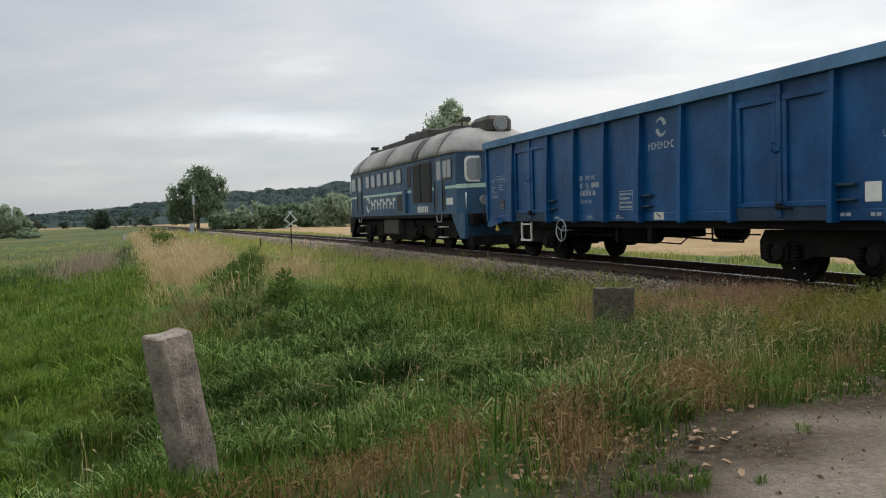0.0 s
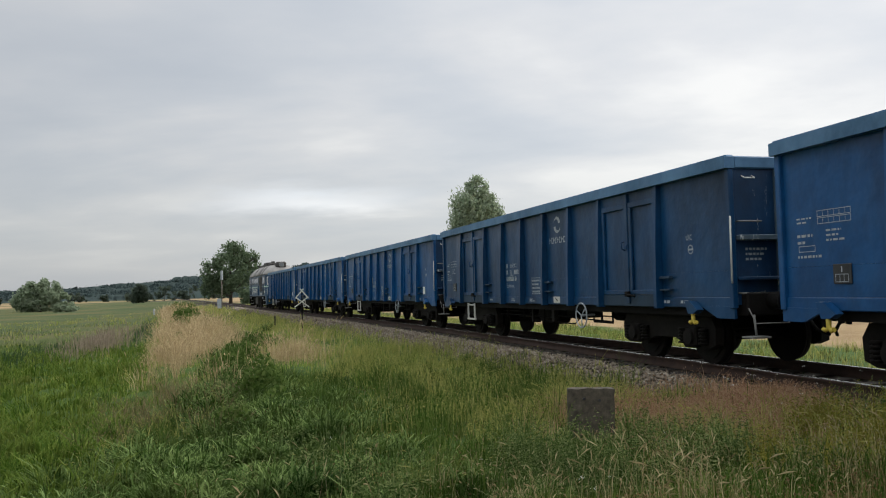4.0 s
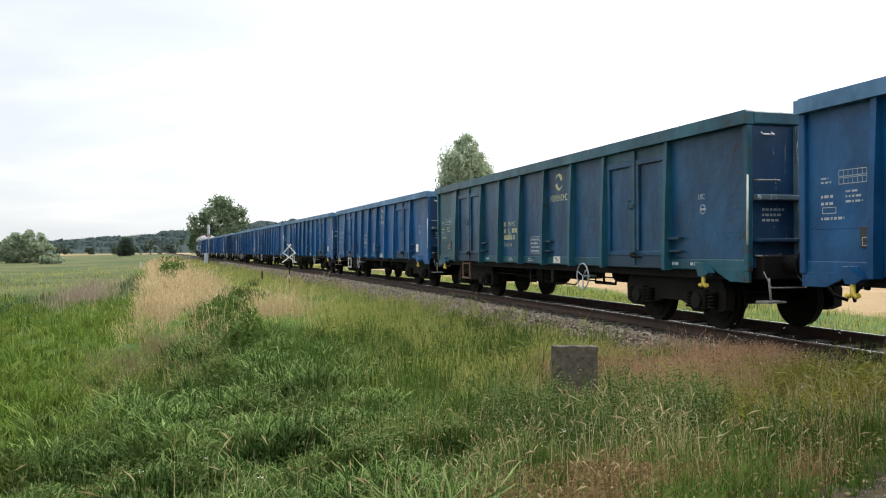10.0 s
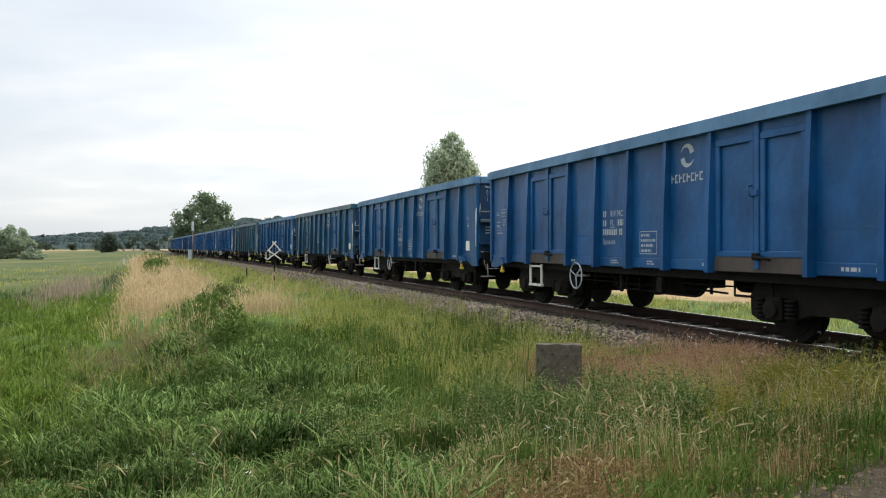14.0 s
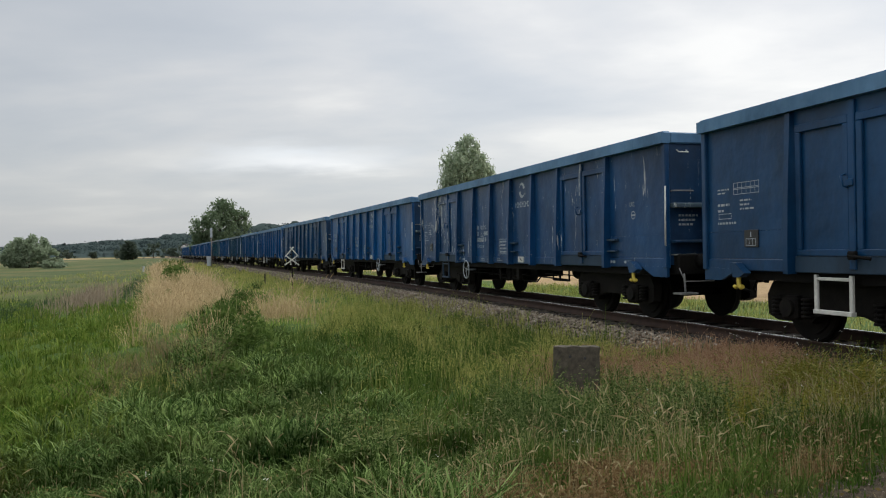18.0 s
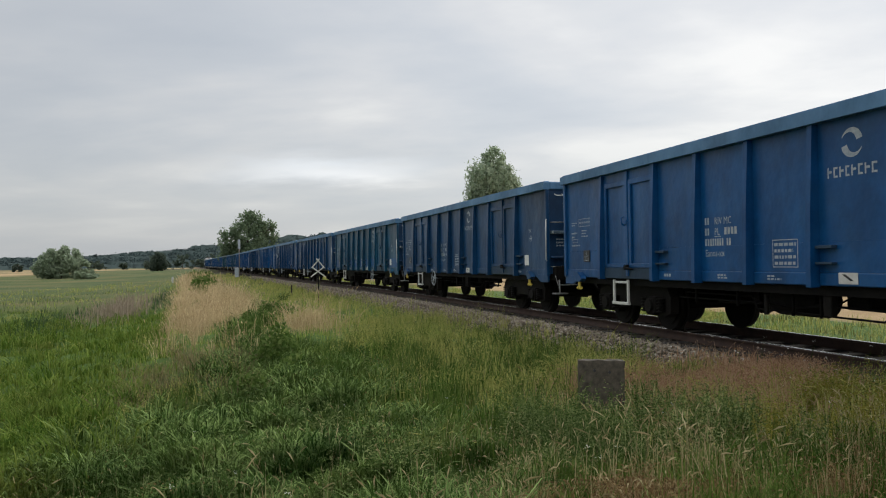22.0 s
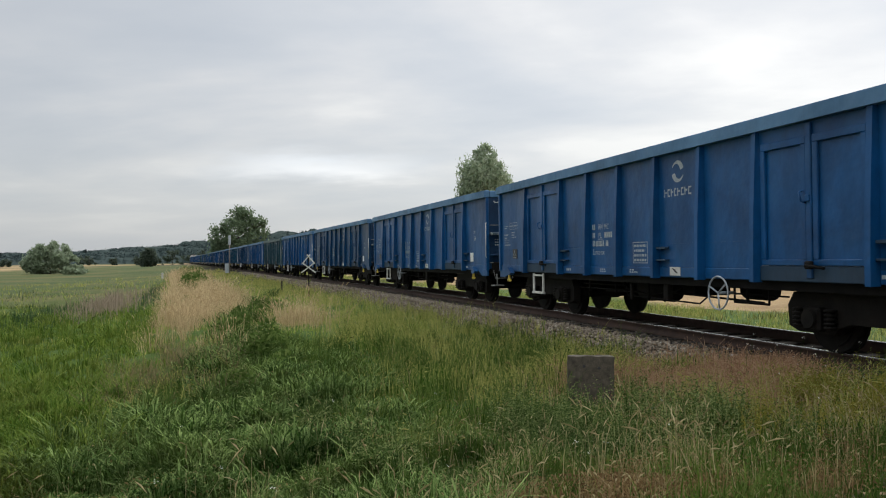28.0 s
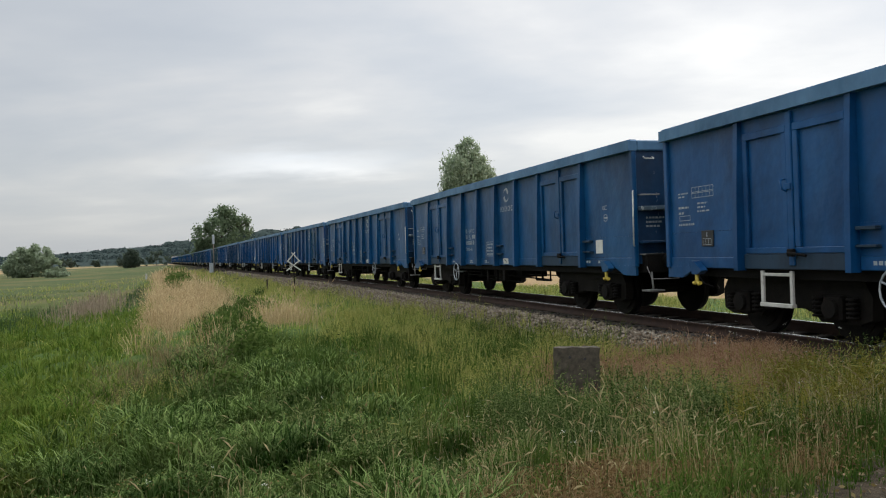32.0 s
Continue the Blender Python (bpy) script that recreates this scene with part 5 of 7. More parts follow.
    for y in (4.3, -4.3):
        bm = box(-0.9, 0.9, -2.9, 2.9, 0.4, 0.94, 0.03)
        bog = part("bogie", bm, M_BOGIE, w)
        bog.location.y = y
        for sx in (-1, 1):
            f = bmesh.new()
            add_prism(f, [(-3.1, 0.5), (-3.0, 0.98), (3.0, 0.98), (3.1, 0.5), (2.5, 0.34), (1.7, 0.45), (0.4, 0.32), (-0.4, 0.32), (-1.7, 0.45), (-2.5, 0.34)], *sorted((0.92 * sx, 1.12 * sx)))
            part("side_frame", fixed(f), M_BOGIE, bog)
            for yy in loco_wheels:
                a = box(1.0, 1.28, yy - 0.2, yy + 0.2, 0.36, 0.72, 0.03)
                add_disc(a, (1.3, yy, 0.53), (1, 0, 0), 0.13, 0.06, 14)
                for d in (-0.36, 0.36):
                    add_disc(a, (1.14, yy + d, 0.62), (0, 0, 1), 0.1, 0.4, 10)
                part("axle_box", mirror(a, -1 if sx > 0 else 1), M_BOGIE, bog)
        for yy in loco_wheels:
            q = bmesh.new()
            add_disc(q, (0, 0, 0), (1, 0, 0), 0.1, 2.0, 10)
            for sx in (-1, 1):
                add_disc(q, (0.76 * sx, 0, 0), (1, 0, 0), R_LOCO, 0.12, 28)
                add_disc(q, (0.69 * sx, 0, 0), (1, 0, 0), R_LOCO + 0.03, 0.03, 28)
            ws = part("wheelset", q, M_BOGIE, bog)
            ws.location = (0, yy, R_LOCO)
            loco_wheels[yy].append(ws)
    return w


loco = make_loco()
train.append((loco, -(32.25 - 22.85), 8.6))


# ---------------------------------------------------------------- trees, bushes and hills
def leaf_mat(name, c1, c2, c3, rough=0.85):
    m, nt, b = mat(name, rough, 0.0, 0.08)
    g = nt.nodes.new("ShaderNodeNewGeometry")
    col = ramp(nt, g.outputs["Random Per Island"], [(0.0, c1), (0.55, c2), (1.0, c3)])
    big = noise_tex(nt, 0.4, 3)
    col = blend(nt, ramp(nt, big, [(0.35, (0.0,) * 3), (0.7, (0.6,) * 3)]), col, c1)
    nt.links.new(col, b.inputs["Base Color"])
    tr = node(nt, "ShaderNodeBsdfTranslucent")
    nt.links.new(col, tr.inputs["Color"])
    mx = node(nt, "ShaderNodeMixShader", Fac=0.5)
    nt.links.new(b.outputs[0], mx.inputs[1])
    nt.links.new(tr.outputs[0], mx.inputs[2])
    nt.links.new(mx.outputs[0], nt.nodes["Material Output"].inputs["Surface"])
    return m


# Leaf colours are lifted pale and bluish to carry haze over the trees.
M_LEAF = leaf_mat("broadleaf_foliage", (0.115, 0.16, 0.098), (0.175, 0.235, 0.14), (0.25, 0.32, 0.195))
M_BIRCH = leaf_mat("birch_foliage", (0.25, 0.315, 0.215), (0.36, 0.43, 0.30), (0.47, 0.54, 0.40))
M_WILLOW = leaf_mat("willow_foliage", (0.20, 0.255, 0.17), (0.28, 0.34, 0.23), (0.37, 0.43, 0.30))
M_DARKLEAF = leaf_mat("dark_hazed_far_foliage", (0.058, 0.080, 0.062), (0.082, 0.108, 0.082), (0.11, 0.138, 0.10))
M_BARK = grained("grey_brown_bark", (0.05, 0.042, 0.034), (0.13, 0.11, 0.09), 3.0, 0.95, bump_d=0.02, stretch=(1, 1, 0.3))


def leaves(centres, size, rng, droop=0.0):
    """Small bent leaf sprays, two triangles each, at the given places."""
    n = len(centres)
    a = rng.normal(size=(n, 3)); a /= np.linalg.norm(a, axis=1, keepdims=True)
    b = np.cross(a, rng.normal(size=(n, 3))); b /= np.linalg.norm(b, axis=1, keepdims=True)
    a[:, 2] -= droop
    sz = size * rng.uniform(0.6, 1.5, (n, 1))
    v = np.stack([centres - a * sz, centres + b * sz * 0.55, centres + a * sz, centres - b * sz * 0.55 + a * sz * 0.1], 1).reshape(-1, 3)
    i = np.arange(n)[:, None] * 4
    return v, np.concatenate([i, i + 1, i + 2, i + 3], 1)


def make_tree(name, x, y, height, lobes, count, size, material, label, category, seed, trunk=0.25, base=None, droop=0.0, fill=0.6):
    """lobes: ellipsoids (dx, dy, z, rx, ry, rz) of the crown, in metres from the foot."""
    rng = np.random.RandomState(seed)
    z0 = float(ground_z(np.array([x]), np.array([y]))[0]) if base is None else base
    t = thing(name, pose(x, y, z0 - 0.05), label, category)
    bm = bmesh.new()
    top = height * 0.8
    pts = [(0, 0, -0.1), (0.03 * height * 0.3, 0, top * 0.3), (-0.02 * height * 0.3, 0.02 * height, top * 0.65), (0, 0, top)]
    add_tube(bm, pts, [trunk, trunk * 0.75, trunk * 0.5, trunk * 0.12], 8)
    part("trunk", bm, M_BARK, t)
    for k, (dx, dy, z, rx, ry, rz) in enumerate(lobes):
        bm = bmesh.new()
        s = Vector((0, 0, max(0.15, min(top * 0.75, z - rz * 0.9))))
        e = Vector((dx, dy, z))
        mid = (s + e) / 2 + Vector((0, 0, -0.08 * rz))
        add_tube(bm, [s, mid, e, e + Vector((dx, dy, rz)) * 0.3], [trunk * 0.45, trunk * 0.33, trunk * 0.2, trunk * 0.05], 6)
        part("limb", bm, M_BARK, t)
    vol = np.array([l[3] * l[4] * l[5] for l in lobes]) ** 0.67
    pts = []
    for l, m in zip(lobes, (vol / vol.sum() * count).astype(int)):
        clumps = max(8, m // 45)
        d = rng.normal(size=(clumps, 3)); d /= np.linalg.norm(d, axis=1, keepdims=True)
        r = rng.uniform(fill, 1.0, (clumps, 1)) ** 0.6
        c = d * r * np.array(l[3:6]) + np.array(l[:3])
        q = c[rng.randint(0, clumps, m)] + rng.normal(size=(m, 3)) * np.array(l[3:6]) * 0.17
        pts.append(q)
    pts = np.concatenate(pts)
    pts = pts[pts[:, 2] > 0.05]
    v, f = leaves(pts, size, rng, droop)
    part_mesh("crown", mesh_from("crown", v, f), material, t)
    return t


def bush_lobes(w, h, seed, n=7):
    r = random.Random(seed)
    out = []
    for k in range(n):
        out.append((r.uniform(-0.38, 0.38) * w, r.uniform(-0.3, 0.3) * w, h * (r.uniform(0.14, 0.3) if k % 2 else r.uniform(0.35, 0.62)), w * r.uniform(0.14, 0.26), w * r.uniform(0.14, 0.24), h * r.uniform(0.22, 0.36)))
    return out


# the broad tree beside the line
make_tree("broad_tree", -57.3, 190, 15.0, [(0, 0, 9.2, 4.2, 4, 4.2), (-4.0, 0, 7.2, 2.9, 3, 3.6), (3.6, 0.5, 8.6, 3.2, 3, 3.6), (0.8, 0, 12.0, 3.0, 2.8, 2.7), (-2.2, 1, 5.0, 3.6, 3, 2.6), (2.8, -1, 4.8, 3.4, 3, 2.6), (-5.0, 0, 4.2, 2.0, 2, 2.6), (5.0, 0, 10.2, 1.7, 1.7, 1.9)], 9500, 0.3, M_LEAF, "broad leafy tree with a gappy crown beside the line", "tree", 4, 0.45)
# the birch behind the train
make_tree("birch_tree", 0.6, 75, 12.4, [(0, 0, 6.2, 2.3, 2.3, 3.4), (-0.5, 0, 9.2, 1.75, 1.7, 2.3), (0.7, 0.2, 8.4, 1.7, 1.7, 2.2), (0.1, 0, 11.2, 0.95, 0.95, 1.2), (-1.7, 0, 6.6, 1.0, 1.1, 1.8), (1.9, 0, 6.0, 1.0, 1.1, 1.8), (0.9, 0, 10.3, 0.8, 0.8, 0.9)], 30000, 0.12, M_BIRCH, "grey-green birch tree standing behind the railway line", "tree", 8, 0.16, droop=0.5)
# the willow out on the meadow and the dark tree at the field's edge
make_tree("willow_bush", -113, 208, 8.6, [(-2.0, 0, 4.6, 3.2, 3, 3.0), (2.0, 0, 5.2, 3.0, 3, 3.1), (-5.0, 0, 3.2, 2.4, 2.5, 2.4), (5.0, 0, 3.2, 2.3, 2.4, 2.2), (0.5, 0, 6.6, 2.0, 2, 1.7), (0, 0, 2.0, 6.2, 3, 1.8)], 7000, 0.36, M_WILLOW, "rounded grey-green willow bush on the meadow", "bush", 14, 0.3)
make_tree("dark_tree", -167, 400, 9.8, [(0, 0, 5.0, 3.6, 3.4, 4.0), (-1.6, 0, 3.4, 2.8, 2.6, 2.8), (1.8, 0, 3.4, 2.8, 2.6, 2.8), (0.3, 0, 7.6, 2.2, 2.2, 2.0)], 3500, 0.5, M_DARKLEAF, "dark bushy tree at the edge of a far field", "tree", 21, 0.4)
make_tree("willow_bush", -100, 196, 2.6, bush_lobes(6.5, 2.4, 3), 1800, 0.3, M_WILLOW, "low grey-green willow scrub beside a larger bush", "bush", 15, 0.1)
# bushes along the far side of the line
for k, (px, d, w, h) in enumerate(((-44.0, 168, 7.5, 4.2), (-40.0, 172, 8.5, 5.6), (-32.5, 166, 9.5, 6.4), (-26.0, 170, 8.0, 5.8), (-21.0, 160, 10.5, 8.2), (-12.0, 165, 12.0, 8.6), (-3.0, 170, 11.0, 7.5), (-52.0, 205, 9.0, 5.0), (8.0, 172, 12.0, 7.0), (-36.0, 182, 9.0, 4.6), (-29.0, 188, 10.0, 6.0), (-17.0, 180, 11.0, 7.4), (-8.0, 186, 11.0, 7.8), (-47.0, 190, 8.0, 4.2))):
    make_tree("bush", px, d, h, bush_lobes(w, h, 30 + k, 10), 4200, 0.36, (M_LEAF, M_WILLOW, M_LEAF)[k % 3], "green broadleaf bush in a row behind the railway line", "bush", 40 + k, 0.12)
# small far trees along the field edge
for k in range(13):
    a = -0.60 + k * 0.026 + (k * 37 % 7) * 0.003
    d = 620 + (k * 53 % 9) * 40
    w = 9 + (k * 29 % 6) * 2.5
    make_tree("far_tree", a * d, d, w * 0.8, bush_lobes(w, w * 0.75, 70 + k, 5), 700, 0.9, M_DARKLEAF, "small dark tree at the far edge of the fields", "tree", 80 + k, 0.3)


def build_hills():
    """A wooded ridge along the horizon: bumpy crowns on a slope that climbs to the right."""
    rng = np.random.RandomState(5)
    bear = np.linspace(-0.95, 0.62, 420)
    up = np.interp(bear, [-0.95, -0.51, -0.42, -0.35, -0.28, -0.235, -0.17, -0.12, 0.0, 0.2, 0.62], [14, 19, 26, 34, 47, 52, 51, 63, 60, 48, 30]) / 1430
    rows = 16
    V = []
    for j in range(rows):
        q = j / (rows - 1)
        d = 1150 + 330 * q
        zr = -1.9 + (1.31 + up * 1480 + 1.9) * (q ** 0.8)
        jit = rng.normal(size=len(bear)) * 1.5 + 2.0 * np.sin(bear * 160 + j * 1.9) + 2.0 * np.sin(bear * 71 + j)
        z = zr + jit * (0.35 + 0.5 * q) if j else zr * 0 - 2.0
        V.append(np.stack([bear * d + rng.normal(size=len(bear)) * 2, d + rng.normal(size=len(bear)) * 5, z], 1))
    V = np.concatenate(V)
    n = len(bear)
    i = (np.arange(rows - 1)[:, None] * n + np.arange(n - 1)[None, :]).ravel()
    me = mesh_from("wooded_hill", V, np.stack([i, i + 1, i + n + 1, i + n], 1), True)
    m, nt, b = mat("hazed_forest_canopy", 0.95, 0.0, 0.1)
    # distance haze is mixed into these bluish canopy colours
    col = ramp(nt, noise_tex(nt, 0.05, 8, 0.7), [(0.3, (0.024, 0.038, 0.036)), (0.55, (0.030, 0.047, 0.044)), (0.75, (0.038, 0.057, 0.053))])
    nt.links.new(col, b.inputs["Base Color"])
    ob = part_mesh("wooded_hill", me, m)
    tagged(ob, "long wooded ridge of dark forest along the horizon", "hill", kind="structure")
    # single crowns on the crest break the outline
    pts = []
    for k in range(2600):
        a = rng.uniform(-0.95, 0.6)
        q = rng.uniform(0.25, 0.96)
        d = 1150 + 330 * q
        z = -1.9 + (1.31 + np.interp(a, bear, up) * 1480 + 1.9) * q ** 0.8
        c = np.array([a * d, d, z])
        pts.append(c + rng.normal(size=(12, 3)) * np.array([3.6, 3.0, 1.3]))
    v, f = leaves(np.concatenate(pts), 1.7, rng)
    # crown colours raised and blued for the haze in front of them
    ob = part_mesh("forest_crowns", mesh_from("forest_crowns", v, f), leaf_mat("haze_tinted_forest_crowns", (0.043, 0.063, 0.064), (0.047, 0.068, 0.068), (0.052, 0.074, 0.074)))
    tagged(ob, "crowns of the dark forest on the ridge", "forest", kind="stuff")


build_hills()


# ---------------------------------------------------------------- posts, crossing sign, signal
def concrete_post(x, y, z0, z1, w, d, lean, turn, label, holes=False):
    t = thing("concrete_post", pose(x, y, z0, lean[0], lean[1], turn), label, "post", "old concrete posts")
    bm = box(-w / 2, w / 2, -d / 2, d / 2, -0.25, z1 - z0, 0.007)
    bmesh.ops.subdivide_edges(bm, edges=bm.edges[:], cuts=9, use_grid_fill=True)
    for v in bm.verts:
        n = noise.noise(v.co * 9 + Vector((x, y, 0)))
        v.co += Vector((n, noise.noise(v.co * 11 + Vector((3, 1, y))), 0.6 * n)) * 0.008 + Vector((noise.noise(v.co * 31), noise.noise(v.co * 29 + Vector((5, 2, 1))), 0)) * 0.008
        if v.co.z > z1 - z0 - 0.03:
            v.co.z -= abs(noise.noise(v.co * 6)) * 0.035
    part("shaft", bm, M_CONCRETE_DARK if holes else M_CONCRETE_OLD, t)
    if holes:
        # black discs on the face give the dark inside of the two holes
        for hx in (-0.08, 0.09):
            h = bmesh.new()
            add_disc(h, (hx, -d / 2 - 0.006, z1 - z0 - 0.13 - hx * 0.1), (0, 1, 0), 0.016, 0.02, 10)
            part("bolt_hole", h, M_BLACK, t)
    return t


concrete_post(-2.07, 2.63, 0.02, 0.725, 0.155, 0.17, (0, -10), 50, "leaning weathered concrete post in the grass")
concrete_post(1.36, 9.45, -0.45, 0.18, 0.52, 0.16, (-2, 1), -3, "squat lichened concrete block post with two holes", True)


def crossing_sign():
    x, y = -7.98, 38.0
    z0 = float(ground_z(np.array([x]), np.array([y]))[0])
    t = thing("crossing_sign", pose(x, y, z0, 0, 0, 6), "white double X level crossing sign on a dark post", "sign")
    bm = bmesh.new()
    add_tube(bm, [(0, 0.03, -0.2), (0, 0.03, 1.52 - z0)], 0.026, 8)
    part("post", bm, M_FRAME, t)
    c = 1.13 - z0
    def blade(x0, za, x1, zb, yy):
        cx, cz, ang, l = (x0 + x1) / 2, (za + zb) / 2, math.atan2(zb - za, x1 - x0), math.hypot(x1 - x0, zb - za)
        b = box(-l / 2, l / 2, -0.012, 0.012, -0.027, 0.027, 0.004)
        for v in b.verts:
            px, pz = v.co.x, v.co.z
            v.co.x, v.co.z = cx + px * math.cos(ang) - pz * math.sin(ang), cz + px * math.sin(ang) + pz * math.cos(ang)
            v.co.y += yy
        part("blade", b, M_WHITE, t)
    for sx in (-1, 1):
        blade(-0.08 * sx, c + 0.43, 0.31 * sx, c - 0.02, 0.0 if sx < 0 else -0.028)
        blade(-0.27 * sx, c + 0.02, 0.34 * sx, c - 0.43, -0.056 if sx < 0 else -0.084)


def signal_mast():
    x, y = -31.2, 100.0
    z0 = float(ground_z(np.array([x]), np.array([y]))[0])
    t = thing("signal_mast", pose(x, y, z0), "slim grey railway signal mast with a relay box", "signal")
    bm = bmesh.new()
    add_tube(bm, [(0, 0, -0.2), (0, 0, 4.3 - z0)], 0.06, 8)
    part("mast", bm, M_CONCRETE, t)
    part("signal_head", box(-0.13, 0.13, -0.14, 0.1, 3.3 - z0, 4.45 - z0, 0.03), M_MARK, t, "pale signal head")
    part("relay_box", box(-0.55, -0.07, -0.2, 0.2, 0.3, 1.5, 0.03), M_MARK, t, "grey relay box at the foot")


crossing_sign()
signal_mast()
for k, (a, d) in enumerate(((-0.398, 118), (-0.375, 145))):
    x, y = a * d, d
    z0 = float(ground_z(np.array([x]), np.array([y]))[0])
    t = thing("marker_post", pose(x, y, z0), "small white marker post beside the line", "post")
    part("shaft", box(-0.12, 0.12, -0.1, 0.1, -0.1, 0.9, 0.02), M_MARK, t)
# distance post near the crossing sign
_x, _y = -11.0, 45.0
_z = float(ground_z(np.array([_x]), np.array([_y]))[0])
_t = thing("short_stake", pose(_x, _y, _z), "short dark wooden stake beside the track", "stake")
part("shaft", box(-0.035, 0.035, -0.035, 0.035, -0.1, 0.7, 0.006), M_SLEEPER, _t)


# ---------------------------------------------------------------- grass and weeds
def grass_mat(name, c1, c2, c3, tip, shade=0.75):
    m, nt, b = mat(name, 0.8, 0.0, 0.06)
    g = nt.nodes.new("ShaderNodeNewGeometry")
    col = ramp(nt, g.outputs["Random Per Island"], [(0.0, c1), (0.5, c2), (1.0, c3)])
    patch = noise_tex(nt, 0.9, 5, 0.65)
    col = blend(nt, ramp(nt, patch, [(0.4, (0.0,) * 3), (0.7, (0.6,) * 3)]), col, tip)
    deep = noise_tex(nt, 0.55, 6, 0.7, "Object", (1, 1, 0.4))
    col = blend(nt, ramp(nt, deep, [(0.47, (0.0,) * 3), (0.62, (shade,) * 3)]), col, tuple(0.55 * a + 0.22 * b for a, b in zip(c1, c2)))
    nt.links.new(col, b.inputs["Base Color"])
    tr = node(nt, "ShaderNodeBsdfTranslucent")
    nt.links.new(col, tr.inputs["Color"])
    mx = node(nt, "ShaderNodeMixShader", Fac=0.35)
    nt.links.new(b.outputs[0], mx.inputs[1])
    nt.links.new(tr.outputs[0], mx.inputs[2])
    nt.links.new(mx.outputs[0], nt.nodes["Material Output"].inputs["Surface"])
    return m


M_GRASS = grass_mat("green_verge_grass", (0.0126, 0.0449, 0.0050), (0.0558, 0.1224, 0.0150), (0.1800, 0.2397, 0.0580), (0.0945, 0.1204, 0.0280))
M_GRASS_MID = grass_mat("bright_bank_grass", (0.072, 0.145, 0.021), (0.21, 0.31, 0.06), (0.42, 0.47, 0.135), (0.34, 0.34, 0.105), 0.5)
M_PALE = grass_mat("pale_khaki_grass", (0.155, 0.205, 0.048), (0.33, 0.355, 0.098), (0.54, 0.50, 0.185), (0.40, 0.35, 0.12), 0.3)
M_LUSH = grass_mat("lush_meadow_grass", (0.0288, 0.0755, 0.0080), (0.0918, 0.1612, 0.0190), (0.2115, 0.2703, 0.0550), (0.1665, 0.1836, 0.0440), 0.6)
M_STRAW = grass_mat("dry_straw_grass", (0.26, 0.19, 0.10), (0.47, 0.36, 0.205), (0.66, 0.53, 0.325), (0.49, 0.355, 0.195), 0.15)
M_RED = grass_mat("reddish_dry_grass", (0.22, 0.125, 0.075), (0.40, 0.25, 0.155), (0.58, 0.41, 0.27), (0.42, 0.28, 0.17), 0.15)
# wide spread of blade tones puts highlights and dark gaps into the colour
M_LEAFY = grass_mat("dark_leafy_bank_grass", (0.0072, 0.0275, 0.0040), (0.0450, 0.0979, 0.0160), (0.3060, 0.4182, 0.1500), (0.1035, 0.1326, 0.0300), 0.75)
M_TUFT = grass_mat("fresh_tuft_grass", (0.0180, 0.0551, 0.0070), (0.0720, 0.1377, 0.0220), (0.1980, 0.2550, 0.0750), (0.1215, 0.1377, 0.0380), 0.5)
M_BEYOND = grass_mat("olive_field_edge_grass", (0.040, 0.062, 0.014), (0.105, 0.118, 0.032), (0.22, 0.20, 0.08), (0.16, 0.13, 0.055), 0.4)
M_BROWN = grass_mat("brown_tipped_grass", (0.10, 0.085, 0.040), (0.18, 0.15, 0.075), (0.30, 0.25, 0.13), (0.19, 0.15, 0.085), 0.3)
M_RUSTY = grass_mat("rust_brown_grass", (0.105, 0.064, 0.030), (0.22, 0.140, 0.066), (0.43, 0.315, 0.17), (0.22, 0.155, 0.07), 0.3)
M_STALK = grass_mat("tawny_stalks", (0.18, 0.145, 0.07), (0.36, 0.295, 0.155), (0.58, 0.50, 0.30), (0.33, 0.265, 0.135), 0.2)
M_SEDGE = grass_mat("dark_sedge", (0.010, 0.040, 0.016), (0.038, 0.082, 0.036), (0.085, 0.125, 0.060), (0.06, 0.085, 0.04), 0.4)
M_REED = grass_mat("brownish_reed", (0.19, 0.15, 0.115), (0.29, 0.23, 0.18), (0.38, 0.31, 0.24), (0.20, 0.18, 0.12), 0.3)
M_WEED = leaf_mat("nettle_and_bramble_leaf", (0.045, 0.085, 0.018), (0.10, 0.16, 0.035), (0.20, 0.26, 0.08))
# leaf tones range further than the plant's own, for light-dark contrast
M_HERB = leaf_mat("tansy_and_mugwort_leaf", (0.026, 0.058, 0.013), (0.115, 0.172, 0.046), (0.40, 0.45, 0.20))
M_YHERB = leaf_mat("yellowing_herb_leaf", (0.13, 0.13, 0.025), (0.27, 0.25, 0.045), (0.42, 0.37, 0.08))
M_WFLOWER = grained("white_yarrow_flower", (0.6, 0.6, 0.55), (0.8, 0.8, 0.76), 30.0, 0.8)


